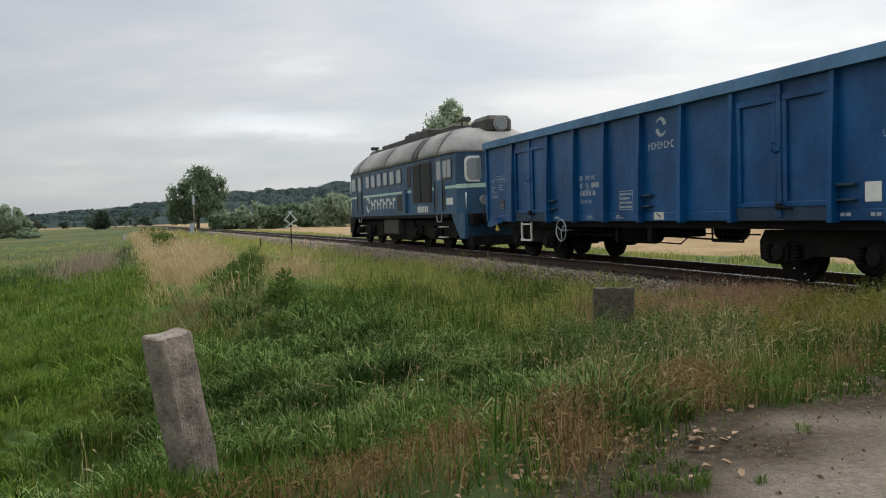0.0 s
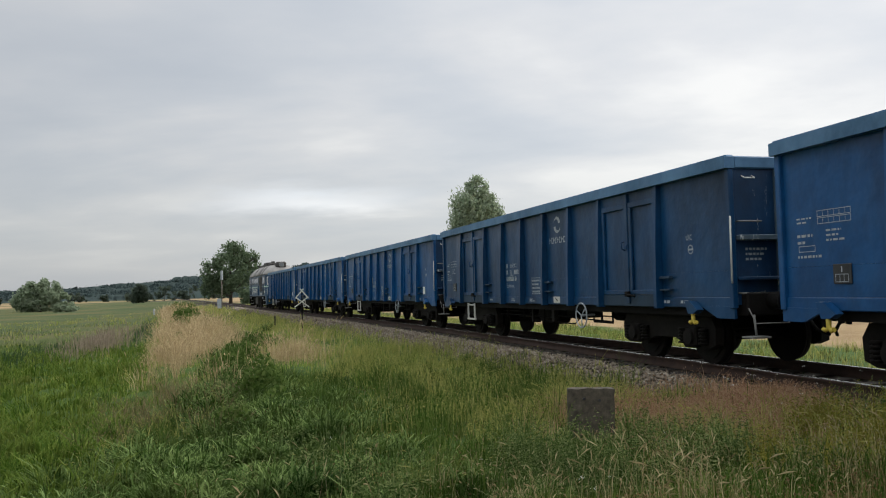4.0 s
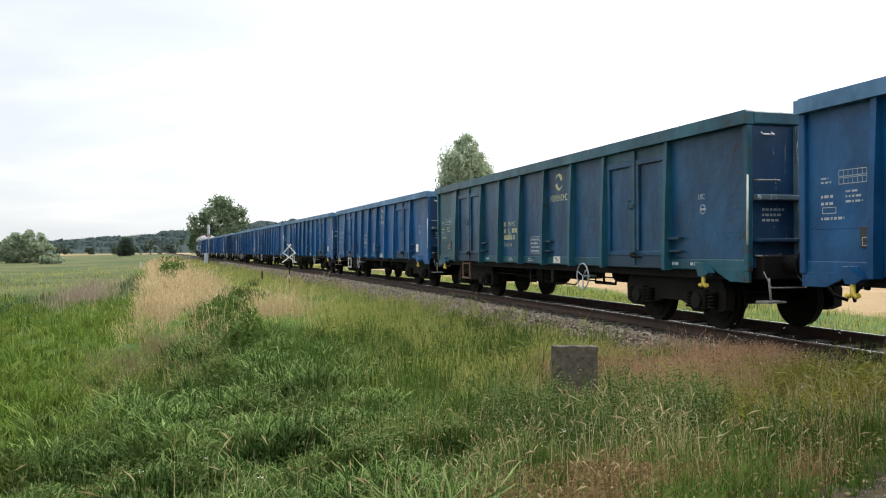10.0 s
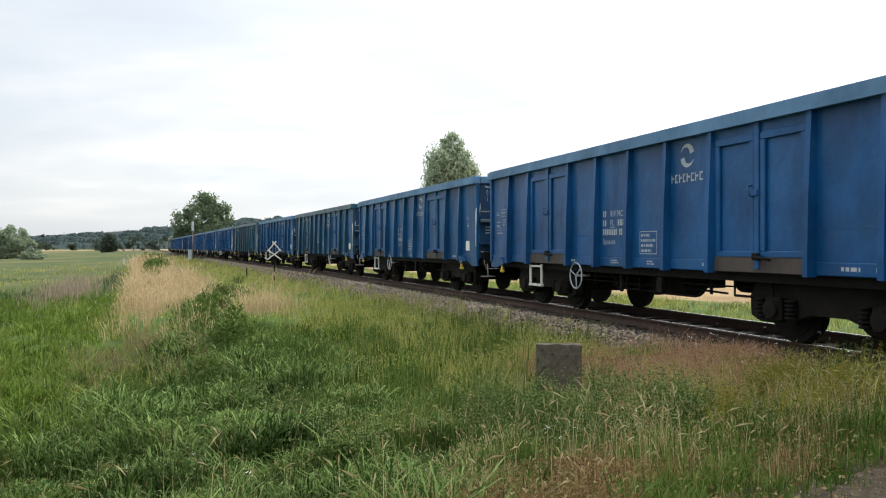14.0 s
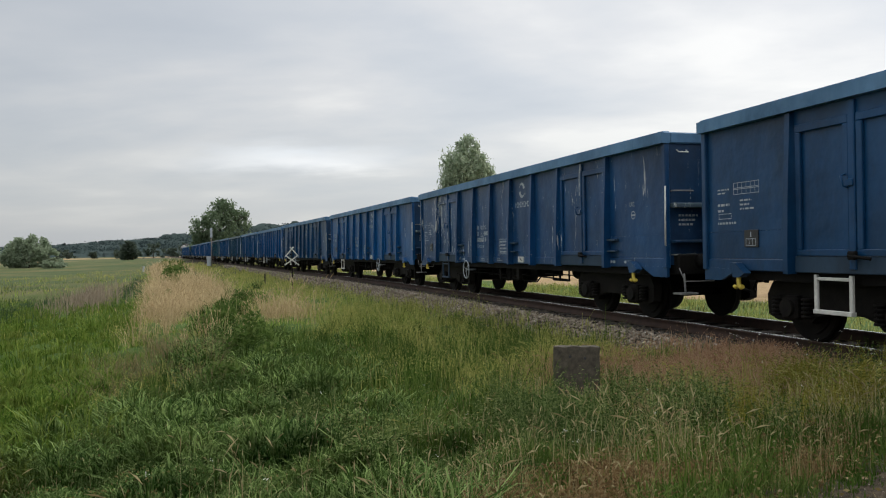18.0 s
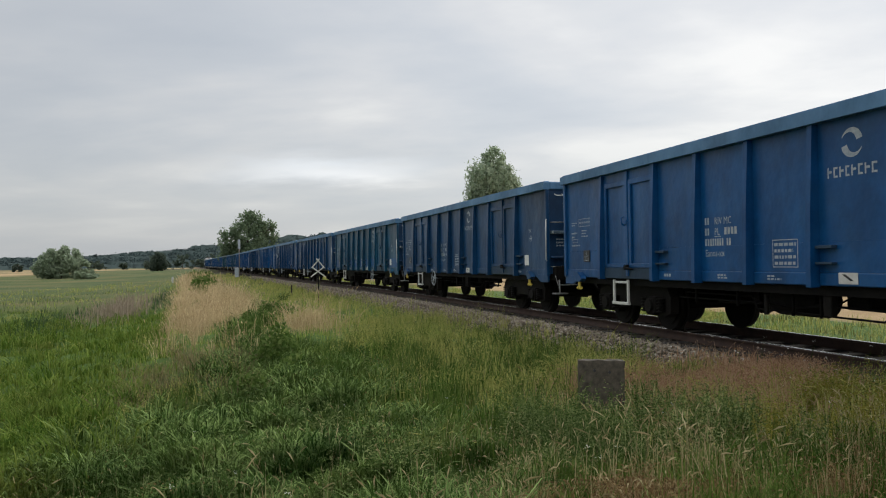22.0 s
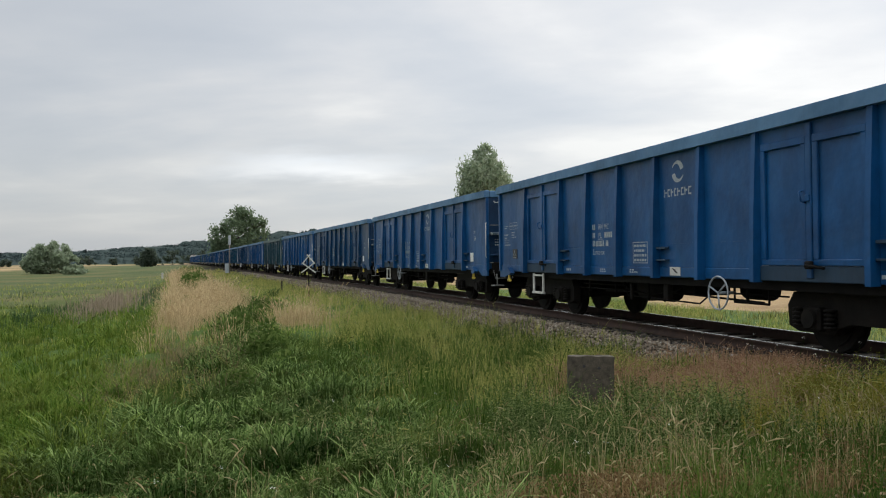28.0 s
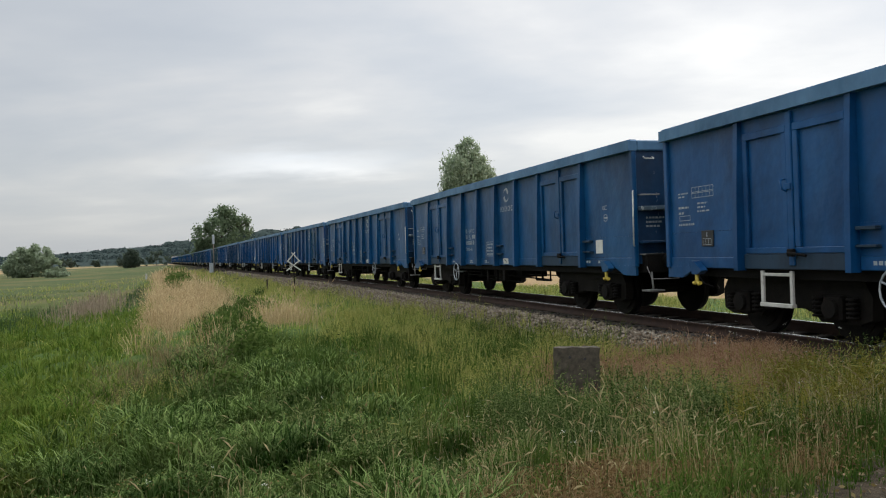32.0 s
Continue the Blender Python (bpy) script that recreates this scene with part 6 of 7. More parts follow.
def blades(x, y, h, w, rng, lean=0.35):
    """Bent grass blades: two segments, five corners, standing on the ground."""
    n = len(x)
    z = ground_z(x, y)
    a, b = rng.uniform(0, 6.2832, n), rng.uniform(0, 6.2832, n)
    l = np.abs(rng.normal(0, lean, n)) * h + 0.05 * h
    dx, dy = np.cos(a) * w / 2, np.sin(a) * w / 2
    lx, ly = np.cos(b) * l, np.sin(b) * l
    l = np.minimum(l, 1.1 * h)
    h2 = np.sqrt(np.maximum(h * h - 0.75 * l * l, 0.02 * h * h))
    P = np.empty((n, 5, 3), np.float32)
    P[:, 0] = np.stack([x - dx, y - dy, z - 0.03], 1)
    P[:, 1] = np.stack([x + dx, y + dy, z - 0.03], 1)
    P[:, 2] = np.stack([x + dx * 0.8 + lx * 0.35, y + dy * 0.8 + ly * 0.35, z + h2 * 0.62 + 0.12 * l], 1)
    P[:, 3] = np.stack([x - dx * 0.8 + lx * 0.35, y - dy * 0.8 + ly * 0.35, z + h2 * 0.62 + 0.12 * l], 1)
    P[:, 4] = np.stack([x + lx, y + ly, z + h2], 1)
    i = np.arange(n)[:, None] * 5
    tri = np.concatenate([np.concatenate([i, i + 1, i + 2], 1), np.concatenate([i, i + 2, i + 3], 1), np.concatenate([i + 3, i + 2, i + 4], 1)])
    return P.reshape(-1, 3), tri


def clumped(n, x0, x1, y0, y1, rng, size, per=14):
    """Places in small tufts over a rectangle."""
    c = max(1, n // per)
    cx, cy = rng.uniform(x0, x1, c), rng.uniform(y0, y1, c)
    k = rng.randint(0, c, n)
    return cx[k] + rng.normal(0, size, n), cy[k] + rng.normal(0, size, n)


def grass_field(name, spec, keep, material, label, seed, lean=0.35, heads=0.0, per=14):
    """spec: (count, x0, x1, y0, y1, height, width, tuft size) rectangles; keep(u, s, x, y) gives the chance of each blade."""
    rng = np.random.RandomState(seed)
    V, T, n = [], [], 0
    for count, x0, x1, y0, y1, h, w, tuft in spec:
        x, y = clumped(count, x0, x1, y0, y1, rng, tuft, per)
        u, s = track_uv(x, y)
        ok = rng.uniform(size=count) < keep(u, s, x, y)
        x, y = x[ok], y[ok]
        tall = 0.75 + 0.35 * bumps(x, y, 3.5, seed + 7) + 0.3 * bumps(x, y, 11, seed + 8) * (y > 45)
        hh = h * rng.uniform(0.45, 1.25, len(x)) * np.clip(tall, 0.35, 1.4) * (0.4 + 0.6 * smooth(0.1, -0.55, gravel_side(x, y)))
        v, t = blades(x, y, hh, w * rng.uniform(0.6, 1.4, len(x)), rng, lean)
        V.append(v)
        T.append(t + n)
        n += len(v)
        if heads:
            tips = v.reshape(-1, 5, 3)
            a, b = tips[:, 4], tips[:, 2]
            d = (a - b) * 0.5
            c = a + d * 0.15
            side = np.cross(d, rng.normal(size=d.shape))
            side = side / (np.linalg.norm(side, axis=1, keepdims=True) + 1e-9) * heads * rng.uniform(0.6, 1.3, (len(d), 1))
            hv = np.stack([c - d * 0.5, c + side, c + d * 0.55 - np.array([0, 0, 0.02]), c - side], 1).reshape(-1, 3)
            i = np.arange(len(c))[:, None] * 4
            V.append(hv)
            T.append(np.concatenate([np.concatenate([i, i + 1, i + 2], 1), np.concatenate([i, i + 2, i + 3], 1)]) + n)
            n += len(hv)
    me = mesh_from(name, np.concatenate(V), np.concatenate(T))
    return tagged(part_mesh(name, me, material), label, "grass", kind="stuff")


def arched(x, y, ax, ay, h, l, w, droop, rng):
    """Arching blades: three segments that rise, bend over along (ax, ay) and taper to a tip."""
    n = len(x)
    z = ground_z(x, y)
    t = np.arctan2(ay, ax) + 1.571 + rng.normal(0, 0.5, n)
    dx, dy = np.cos(t) * w / 2, np.sin(t) * w / 2
    P = np.empty((n, 7, 3), np.float32)
    for k, (f, fat) in enumerate(((0.0, 0.7), (0.4, 1.0), (0.75, 0.75), (1.0, 0.0))):
        run, up = l * f ** 1.7, h * 1.15 * ((1 + droop) * f - (0.2 + droop) * f * f)
        cx, cy, cz = x + ax * run, y + ay * run, z + up - (0.03 if k == 0 else 0.0)
        if fat:
            P[:, 2 * k] = np.stack([cx - dx * fat, cy - dy * fat, cz], 1)
            P[:, 2 * k + 1] = np.stack([cx + dx * fat, cy + dy * fat, cz], 1)
        else:
            P[:, 6] = np.stack([cx, cy, cz], 1)
    i = np.arange(n)[:, None] * 7
    tri = np.concatenate([np.concatenate([i + a, i + b, i + c], 1) for a, b, c in ((0, 1, 3), (0, 3, 2), (2, 3, 5), (2, 5, 4), (4, 5, 6))])
    return P.reshape(-1, 3), tri


def tussocks(name, spec, keep, material, label, seed, lump=2.0, category="grass"):
    """Tufts of arching blades that lean outwards, so that dark gaps open between them.
    spec rows: (tufts, blades in each, x0, x1, y0, y1, height, blade width, radius, lean, droop)."""
    rng = np.random.RandomState(seed)
    V, T, n = [], [], 0
    for tufts, per, x0, x1, y0, y1, h, w, rad, lean, droop in spec:
        cx, cy = rng.uniform(x0, x1, tufts), rng.uniform(y0, y1, tufts)
        u, s = track_uv(cx, cy)
        ok = rng.uniform(size=tufts) < keep(u, s, cx, cy)
        cx, cy = cx[ok], cy[ok]
        m = len(cx)
        big = np.clip(rng.lognormal(0, 0.32, m), 0.45, 1.7) * np.clip(0.85 + 0.4 * bumps(cx, cy, lump, seed + 3), 0.4, 1.4)
        big = big * (0.45 + 0.55 * smooth(0.15, -0.5, gravel_side(cx, cy)))
        k = np.repeat(np.arange(m), per)
        q = len(k)
        a, r = rng.uniform(0, 6.2832, q), np.sqrt(rng.uniform(0, 1, q))
        ox, oy = np.cos(a) * r * rad * big[k], np.sin(a) * r * rad * big[k]
        b = a + rng.normal(0, 0.7, q)
        hh = h * big[k] * rng.uniform(0.55, 1.15, q) * (1 - 0.25 * r)
        ll = hh * lean * (0.25 + 0.9 * r) * rng.uniform(0.5, 1.4, q)
        v, t = arched(cx[k] + ox, cy[k] + oy, np.cos(b), np.sin(b), hh, ll, w * rng.uniform(0.6, 1.35, q), droop * rng.uniform(0.5, 1.3, q), rng)
        V.append(v)
        T.append(t + n)
        n += len(v)
    me = mesh_from(name, np.concatenate(V), np.concatenate(T))
    return tagged(part_mesh(name, me, material), label, category, kind="stuff")


def off_road(x, y):
    return 1 - smooth(-0.15, 0.2, gravel_side(x, y) + 0.25 * bumps(x, y, 1.3, 11))


def straw_zone(u, s, x, y):
    """The ridge of tall dry grass along the embankment, with a clump of its own."""
    j = 0.7 * bumps(x, y, 5, 21) + 0.4 * bumps(x, y, 1.8, 22)
    right = np.interp(s, [27, 31, 35, 40, 50, 62, 120, 160], [-9.6, -8.7, -7.6, -7.1, -6.7, -6.4, -6.0, -5.6])
    ridge = smooth(-10.9, -9.9, u + 0.6 * j) * (1 - smooth(-0.5, 0.3, u + 0.6 * j - right)) * smooth(25, 29, s + 2 * j) * (1 - smooth(150, 170, s))
    clump = np.exp(-(((u + 6.3) / 0.75) ** 2 + ((s - 28.3) / 2.1) ** 2)) * (1.2 + 0.5 * j)
    foot = 0.22 * np.exp(-(((u + 9.0) / 1.1) ** 2 + ((s - 24) / 3.6) ** 2)) * (1 + j)
    return np.clip(ridge + clump + foot, 0, 1)


def pink_zone(u, s, x, y):
    return np.clip(np.exp(-(((x - 3.0) / 1.05) ** 2 + ((y - 10.2) / 1.25) ** 2)) * 1.6 * (1.0 + 0.4 * bumps(x, y, 2, 31)), 0, 1)


def rust_zone(u, s, x, y):
    """The band of rust-brown dry grass behind the edge of the road."""
    g = gravel_side(x, y)
    band = np.exp(-(((g + 0.78 + 0.15 * bumps(x, y, 1.1, 34)) / 0.52) ** 4)) * smooth(-0.7, -0.3, x) * (1 - 0.75 * smooth(1.2, 1.8, x)) * (1 - smooth(3.0, 4.0, x))
    return np.clip(band * (0.66 + 0.75 * bumps(x, y, 0.9, 33)) + 0.5 * np.exp(-(((g + 0.7) / 0.3) ** 2)) * (1 - smooth(-1.2, -0.6, x)), 0, 1)


def red_zone(u, s, x, y):
    return np.maximum(pink_zone(u, s, x, y), rust_zone(u, s, x, y))


def pale_zone(u, s, x, y):
    return np.clip(0.75 * smooth(1.8, 3.0, x) * smooth(6.2, 7.2, y) + smooth(-6.6, -4.8, u + 0.6 * bumps(x, y, 4, 35)) * np.where(u < 0, smooth(8, 15, s), 0.95) + 0.45 * np.clip(bumps(x, y, 5, 36), 0, 1), 0, 1)


def verge(u, s, x, y):
    """Green grass: off the ballast and the road, thinner where the straw and red grass stand."""
    edge = np.where(u < 0, 1 - smooth(-2.6, -1.95, u - 0.55 * (1 - smooth(8, 13, s)) + 0.4 * bumps(x, y, 1.7, 41)), smooth(2.9, 3.5, u) * (1 - smooth(8.5, 9.5, u)))
    return edge * off_road(x, y) * (1 - 0.75 * np.exp(-(((x - 1.3) / 0.42) ** 2 + ((y - 8.85) / 0.6) ** 4))) * (1 - 0.9 * straw_zone(u, s, x, y)) * (1 - 0.95 * red_zone(u, s, x, y))


def leafy(u, s, x, y):
    """The dark leafy growth that fills the slope below the verge and thins out along the bank."""
    right = np.interp(s, [6, 10, 18, 22, 30, 50], [-7.4, -7.0, -6.9, -7.3, -7.9, -5.6]) + 0.7 * bumps(x, y, 2.4, 51)
    left = np.interp(s, [6, 14, 17, 24, 30, 50], [-10.6, -10.0, -8.9, -8.7, -8.7, -7.0]) + 0.5 * bumps(x, y, 2.0, 58)
    return smooth(-0.5, 0.3, u - left) * (1 - smooth(-0.3, 0.5, u - right)) * (1 - smooth(44, 50, s)) * off_road(x, y)


def brown_patch(u, s, x, y):
    j = 0.5 * bumps(x, y, 1.9, 64)
    return np.clip(np.exp(-(((u + 9.6) / 0.9) ** 2 + ((s - 20.8) / 3.6) ** 2)) * (1.25 + j) + 0.8 * np.exp(-(((x + 2.3) / 0.28) ** 2 + ((y - 8.3) / 0.7) ** 2)), 0, 1)


def meadow(u, s, x, y):
    return smooth(-9.6, -10.8, u + 0.5 * bumps(x, y, 2.0, 58)) * (1 - straw_zone(u, s, x, y)) * (1 - 0.85 * brown_patch(u, s, x, y)) * (1 - 0.8 * np.exp(-(((u + 13.6) / 2.0) ** 2 + ((s - 53) / 13) ** 2)))


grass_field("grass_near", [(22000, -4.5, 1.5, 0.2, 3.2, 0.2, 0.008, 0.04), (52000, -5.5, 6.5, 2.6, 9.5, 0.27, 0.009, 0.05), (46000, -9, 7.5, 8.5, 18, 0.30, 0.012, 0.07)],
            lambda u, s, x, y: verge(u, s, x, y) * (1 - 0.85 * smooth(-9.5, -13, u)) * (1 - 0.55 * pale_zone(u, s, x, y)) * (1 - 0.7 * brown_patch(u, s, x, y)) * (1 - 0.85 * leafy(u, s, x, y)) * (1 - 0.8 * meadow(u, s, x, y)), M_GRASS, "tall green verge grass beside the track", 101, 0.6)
grass_field("grass_mid", [(60000, -26, 8, 17, 45, 0.28, 0.018, 0.15), (40000, -60, 6, 44, 120, 0.32, 0.05, 0.4)],
            lambda u, s, x, y: verge(u, s, x, y) * (1 - 0.9 * smooth(-10, -12, u)) * (1 - 0.6 * pale_zone(u, s, x, y)) * (1 - 0.7 * brown_patch(u, s, x, y)) * (1 - 0.85 * leafy(u, s, x, y)), M_GRASS_MID, "green grass along the embankment", 102, 0.6)
grass_field("pale_grass", [(30000, -3, 6, 5, 12, 0.34, 0.006, 0.07), (50000, -10, 6, 10, 26, 0.38, 0.009, 0.1), (50000, -28, 0, 24, 62, 0.40, 0.016, 0.2), (32000, -60, -8, 60, 140, 0.45, 0.045, 0.4), (30000, 2, 16, -4, 60, 0.34, 0.015, 0.15)],
            lambda u, s, x, y: verge(u, s, x, y) * pale_zone(u, s, x, y) * (1 - 0.8 * leafy(u, s, x, y)), M_PALE, "pale half-dry grass along the track", 108, 0.5, 0.0028)
grass_field("grass_beyond", [(26000, 3, 16, -6, 60, 0.28, 0.016, 0.15)], lambda u, s, x, y: verge(u, s, x, y) * (u > 0) * np.clip(0.6 + 0.6 * bumps(x, y, 3.0, 82), 0, 1), M_BEYOND, "olive grass strip on the field side of the track", 122, 0.6)
# the meadow below the bank: soft lumps of drooping blades, flatter further out
tussocks("meadow_tussocks", [(1200, 24, -8, -2.5, 4.0, 8, 0.17, 0.009, 0.11, 1.1, 1.0), (3600, 22, -14, -3.5, 7.5, 17, 0.25, 0.012, 0.17, 1.15, 1.05), (2600, 20, -26, -6, 15, 40, 0.36, 0.024, 0.34, 1.1, 1.0)],
         meadow, M_LUSH, "lush yellow-green meadow grass below the embankment", 103, 2.6)
grass_field("meadow_grass", [(14000, -14, -2, 5, 20, 0.22, 0.010, 0.12), (34000, -34, -8, 20, 52, 0.24, 0.024, 0.5)],
            meadow, M_LUSH, "short bright grass of the wet meadow", 115, 0.7, 0.0, 40)
tussocks("dry_grass", [(2600, 26, -20, 0, 20, 50, 0.85, 0.011, 0.30, 0.75, 0.55), (2300, 20, -60, -8, 48, 160, 0.95, 0.032, 0.7, 0.7, 0.5)],
         straw_zone, M_STRAW, "tall pale dry grass on the bank", 104, 3.0)
grass_field("dry_heads", [(26000, -20, 0, 20, 50, 0.98, 0.007, 0.25), (16000, -60, -8, 48, 150, 1.0, 0.022, 0.6)],
            straw_zone, M_STRAW, "feathery heads over the dry grass on the bank", 117, 0.35, 0.014)
tussocks("brown_grass", [(2400, 26, -10, -1.5, 7, 28, 0.40, 0.007, 0.16, 0.8, 0.7)],
         brown_patch, M_BROWN, "thin brown-tipped grass at the foot of the bank", 118)
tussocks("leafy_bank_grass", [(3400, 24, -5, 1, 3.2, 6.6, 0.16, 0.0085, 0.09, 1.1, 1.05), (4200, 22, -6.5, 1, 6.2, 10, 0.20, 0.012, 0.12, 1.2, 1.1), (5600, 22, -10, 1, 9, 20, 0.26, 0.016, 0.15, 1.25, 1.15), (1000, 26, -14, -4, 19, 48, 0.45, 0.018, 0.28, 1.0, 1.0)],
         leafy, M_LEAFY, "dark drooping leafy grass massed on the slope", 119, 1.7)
tussocks("verge_tussocks", [(1900, 26, -4, 3.2, 1.8, 8, 0.18, 0.0055, 0.08, 0.8, 0.7), (1500, 30, -6, 4, 8, 20, 0.40, 0.007, 0.13, 0.45, 0.35)],
         lambda u, s, x, y: verge(u, s, x, y) * (1 - leafy(u, s, x, y)) * np.clip(0.55 + 0.9 * bumps(x, y, 2.3, 65), 0, 1) * smooth(-11, -9.5, u) * (1 - 0.9 * smooth(-3.0, -2.4, u)), M_TUFT, "fresh green grass tufts in the verge", 120, 1.5)
grass_field("dry_stalks", [(60000, -4, 6, 3, 9, 0.44, 0.0034, 0.06), (8000, -8, 7, 8, 24, 0.55, 0.006, 0.1)],
            lambda u, s, x, y: verge(u, s, x, y) * np.clip(0.01 + 0.05 * bumps(x, y, 2.2, 61) + 0.55 * np.exp(-(((x - 0.1) / 0.5) ** 2 + ((y - 6.0) / 0.7) ** 2)) + 1.2 * rust_zone(u, s, x, y) * smooth(-0.6, 0.1, x), 0.002, 1), M_STALK, "dry flowering grass stalks among the green", 105, 0.3, 0.0036)
grass_field("pink_grass", [(90000, 0.5, 6, 6.5, 13, 0.34, 0.010, 0.06)],
            lambda u, s, x, y: pink_zone(u, s, x, y) * np.where(u > -1.7, 0, 1), M_RED, "pinkish dry grass near the track", 106, 0.6, 0.0025)
grass_field("rust_grass", [(70000, -0.9, 2.2, 2.2, 5.8, 0.24, 0.0055, 0.05), (14000, -3.0, -0.8, 1.2, 3.4, 0.2, 0.0045, 0.05), (14000, 2.2, 4.0, 4.2, 6.8, 0.24, 0.0045, 0.05)],
            lambda u, s, x, y: rust_zone(u, s, x, y) * off_road(x, y), M_RUSTY, "rust-brown dry grass behind the road edge", 123, 0.45, 0.003)
grass_field("dark_sedge", [(80000, -44, -8, 32, 100, 0.55, 0.022, 0.45)],
            lambda u, s, x, y: np.clip(np.exp(-(((u + 16.6) / 2.0) ** 2 + ((s - 48) / 9) ** 2)) + 0.9 * np.exp(-(((u + 11.5) / 0.7) ** 2 + ((s - 62) / 20) ** 2)) + 0.25 * np.clip(bumps(x, y, 9, 67), 0, 1) * smooth(-13, -16, u), 0, 1), M_SEDGE, "dark blue-green sedge round the reeds", 126)
grass_field("brown_reeds", [(40000, -44, -12, 36, 80, 1.15, 0.03, 0.5)],
            lambda u, s, x, y: np.exp(-(((u + 13.7) / 1.3) ** 2 + ((s - 53) / 11) ** 2)), M_REED, "patch of brownish reeds in the meadow", 107)
# a tuft round the leaning post
grass_field("post_tuft", [(2600, -2.4, -1.65, 1.95, 2.6, 0.3, 0.008, 0.06), (900, 1.0, 1.8, 8.9, 9.3, 0.17, 0.008, 0.06)], lambda u, s, x, y: 1 + 0 * u, M_GRASS, "green tufts at the feet of the old posts", 110, 0.4)
# a few tufts that root in the ballast
grass_field("ballast_tufts", [(26000, -12, 5, 6, 50, 0.2, 0.009, 0.05)],
            lambda u, s, x, y: smooth(-2.9, -2.3, u) * (1 - smooth(-1.6, -1.3, u)) * np.clip(bumps(x, y, 2.4, 47) - 0.1, 0, 1), M_PALE, "thin tufts rooting in the ballast", 109, 0.7)


def herbs(name, spec, keep, material, label, seed):
    """Leafy stems: narrow leaves set round each upright stem; spec rows are (count, x0, x1, y0, y1, height, leaf length, leaves)."""
    rng = np.random.RandomState(seed)
    V, T, n = [], [], 0
    for count, x0, x1, y0, y1, h, size, per in spec:
        x, y = clumped(count, x0, x1, y0, y1, rng, 0.12)
        u, s = track_uv(x, y)
        ok = rng.uniform(size=count) < keep(u, s, x, y)
        x, y = x[ok], y[ok]
        m = len(x)
        hh = h * rng.uniform(0.55, 1.2, m) * np.clip(0.8 + 0.4 * bumps(x, y, 2.1, seed), 0.4, 1.4)
        lx, ly = rng.normal(0, 0.18, m) * hh, rng.normal(0, 0.18, m) * hh
        z = ground_z(x, y)
        f = rng.uniform(0.12, 1.0, (m, per)) ** 0.8
        a = rng.uniform(0, 6.2832, (m, per))
        up = rng.uniform(0.1, 1.15, (m, per)) + 0.2 * f
        L = size * (1.15 - 0.55 * f) * rng.uniform(0.6, 1.3, (m, per))
        B = np.stack([x[:, None] + lx[:, None] * f, y[:, None] + ly[:, None] * f, z[:, None] + hh[:, None] * f], 2).reshape(-1, 3)
        D = np.stack([np.cos(a) * np.cos(up), np.sin(a) * np.cos(up), np.sin(up)], 2).reshape(-1, 3) * L.reshape(-1, 1)
        S = np.stack([-np.sin(a), np.cos(a), 0 * a], 2).reshape(-1, 3) * np.minimum(L.reshape(-1, 1) * 0.11, 0.0035 + 0.016 * L.reshape(-1, 1))
        drop = np.zeros_like(D)
        drop[:, 2] = -0.4 * L.ravel()
        v = np.stack([B, B + D * 0.5 + S, B + D + drop, B + D * 0.5 - S], 1).reshape(-1, 3)
        i = np.arange(len(B))[:, None] * 4 + n
        V.append(v)
        T.append(np.concatenate([np.concatenate([i, i + 1, i + 2], 1), np.concatenate([i, i + 2, i + 3], 1)]))
        n += len(v)
        sv, st = blades(x, y, hh, np.full(m, 0.006), rng, 0.1)
        V.append(sv)
        T.append(st + n)
        n += len(sv)
    me = mesh_from(name, np.concatenate(V), np.concatenate(T))
    return tagged(part_mesh(name, me, material), label, "weeds", kind="stuff")


herbs("bank_herbs", [(2000, -7, 0.5, 4.6, 9, 0.30, 0.07, 16), (3000, -9, 0.5, 8, 22, 0.42, 0.11, 15)], lambda u, s, x, y: leafy(u, s, x, y) * (bumps(x, y, 1.9, 57) > 0.1), M_HERB, "leafy green herbs among the drooping grass", 211)
herbs("tansy_tufts", [(2000, 0.3, 2.4, 6.0, 8.9, 0.50, 0.05, 28), (420, -1.6, 0.3, 5.6, 7.6, 0.36, 0.055, 24), (260, 2.2, 5.2, 6.0, 9.0, 0.34, 0.045, 22), (400, 1.2, 4.2, 4.2, 6.4, 0.14, 0.03, 22)],
      lambda u, s, x, y: off_road(x, y) * (1 - 0.8 * red_zone(u, s, x, y)) * np.clip(0.9 * np.exp(-(((x - 1.3) / 0.8) ** 2 + ((y - 7.3) / 0.7) ** 2)) + 0.3 + 0.9 * bumps(x, y, 1.6, 53), 0, 1) * (u < -2.6) * (1 - 0.9 * np.exp(-(((x - 1.3) / 0.4) ** 2 + ((y - 8.9) / 0.55) ** 4))), M_HERB, "tufts of leafy green tansy in the verge", 212)
herbs("rail_weeds", [(1500, 2.8, 7.2, 6.5, 13, 0.40, 0.05, 20)],
      lambda u, s, x, y: smooth(-3.1, -2.5, u) * (1 - smooth(-1.75, -1.5, u)) * smooth(4.5, 6, s) * (1 - smooth(11.0, 12.4, s)), M_HERB, "grey-green weeds growing up beside the rail", 215)
herbs("yellow_weeds", [(520, 3.2, 4.3, 6.9, 8.4, 0.62, 0.05, 34), (520, 2.2, 5.0, 6.2, 9.2, 0.42, 0.045, 26)],
      lambda u, s, x, y: off_road(x, y) * np.clip(0.4 + 0.9 * bumps(x, y, 1.1, 54), 0, 1) * (u < -1.9), M_YHERB, "yellowing bushy weeds near the road", 213)


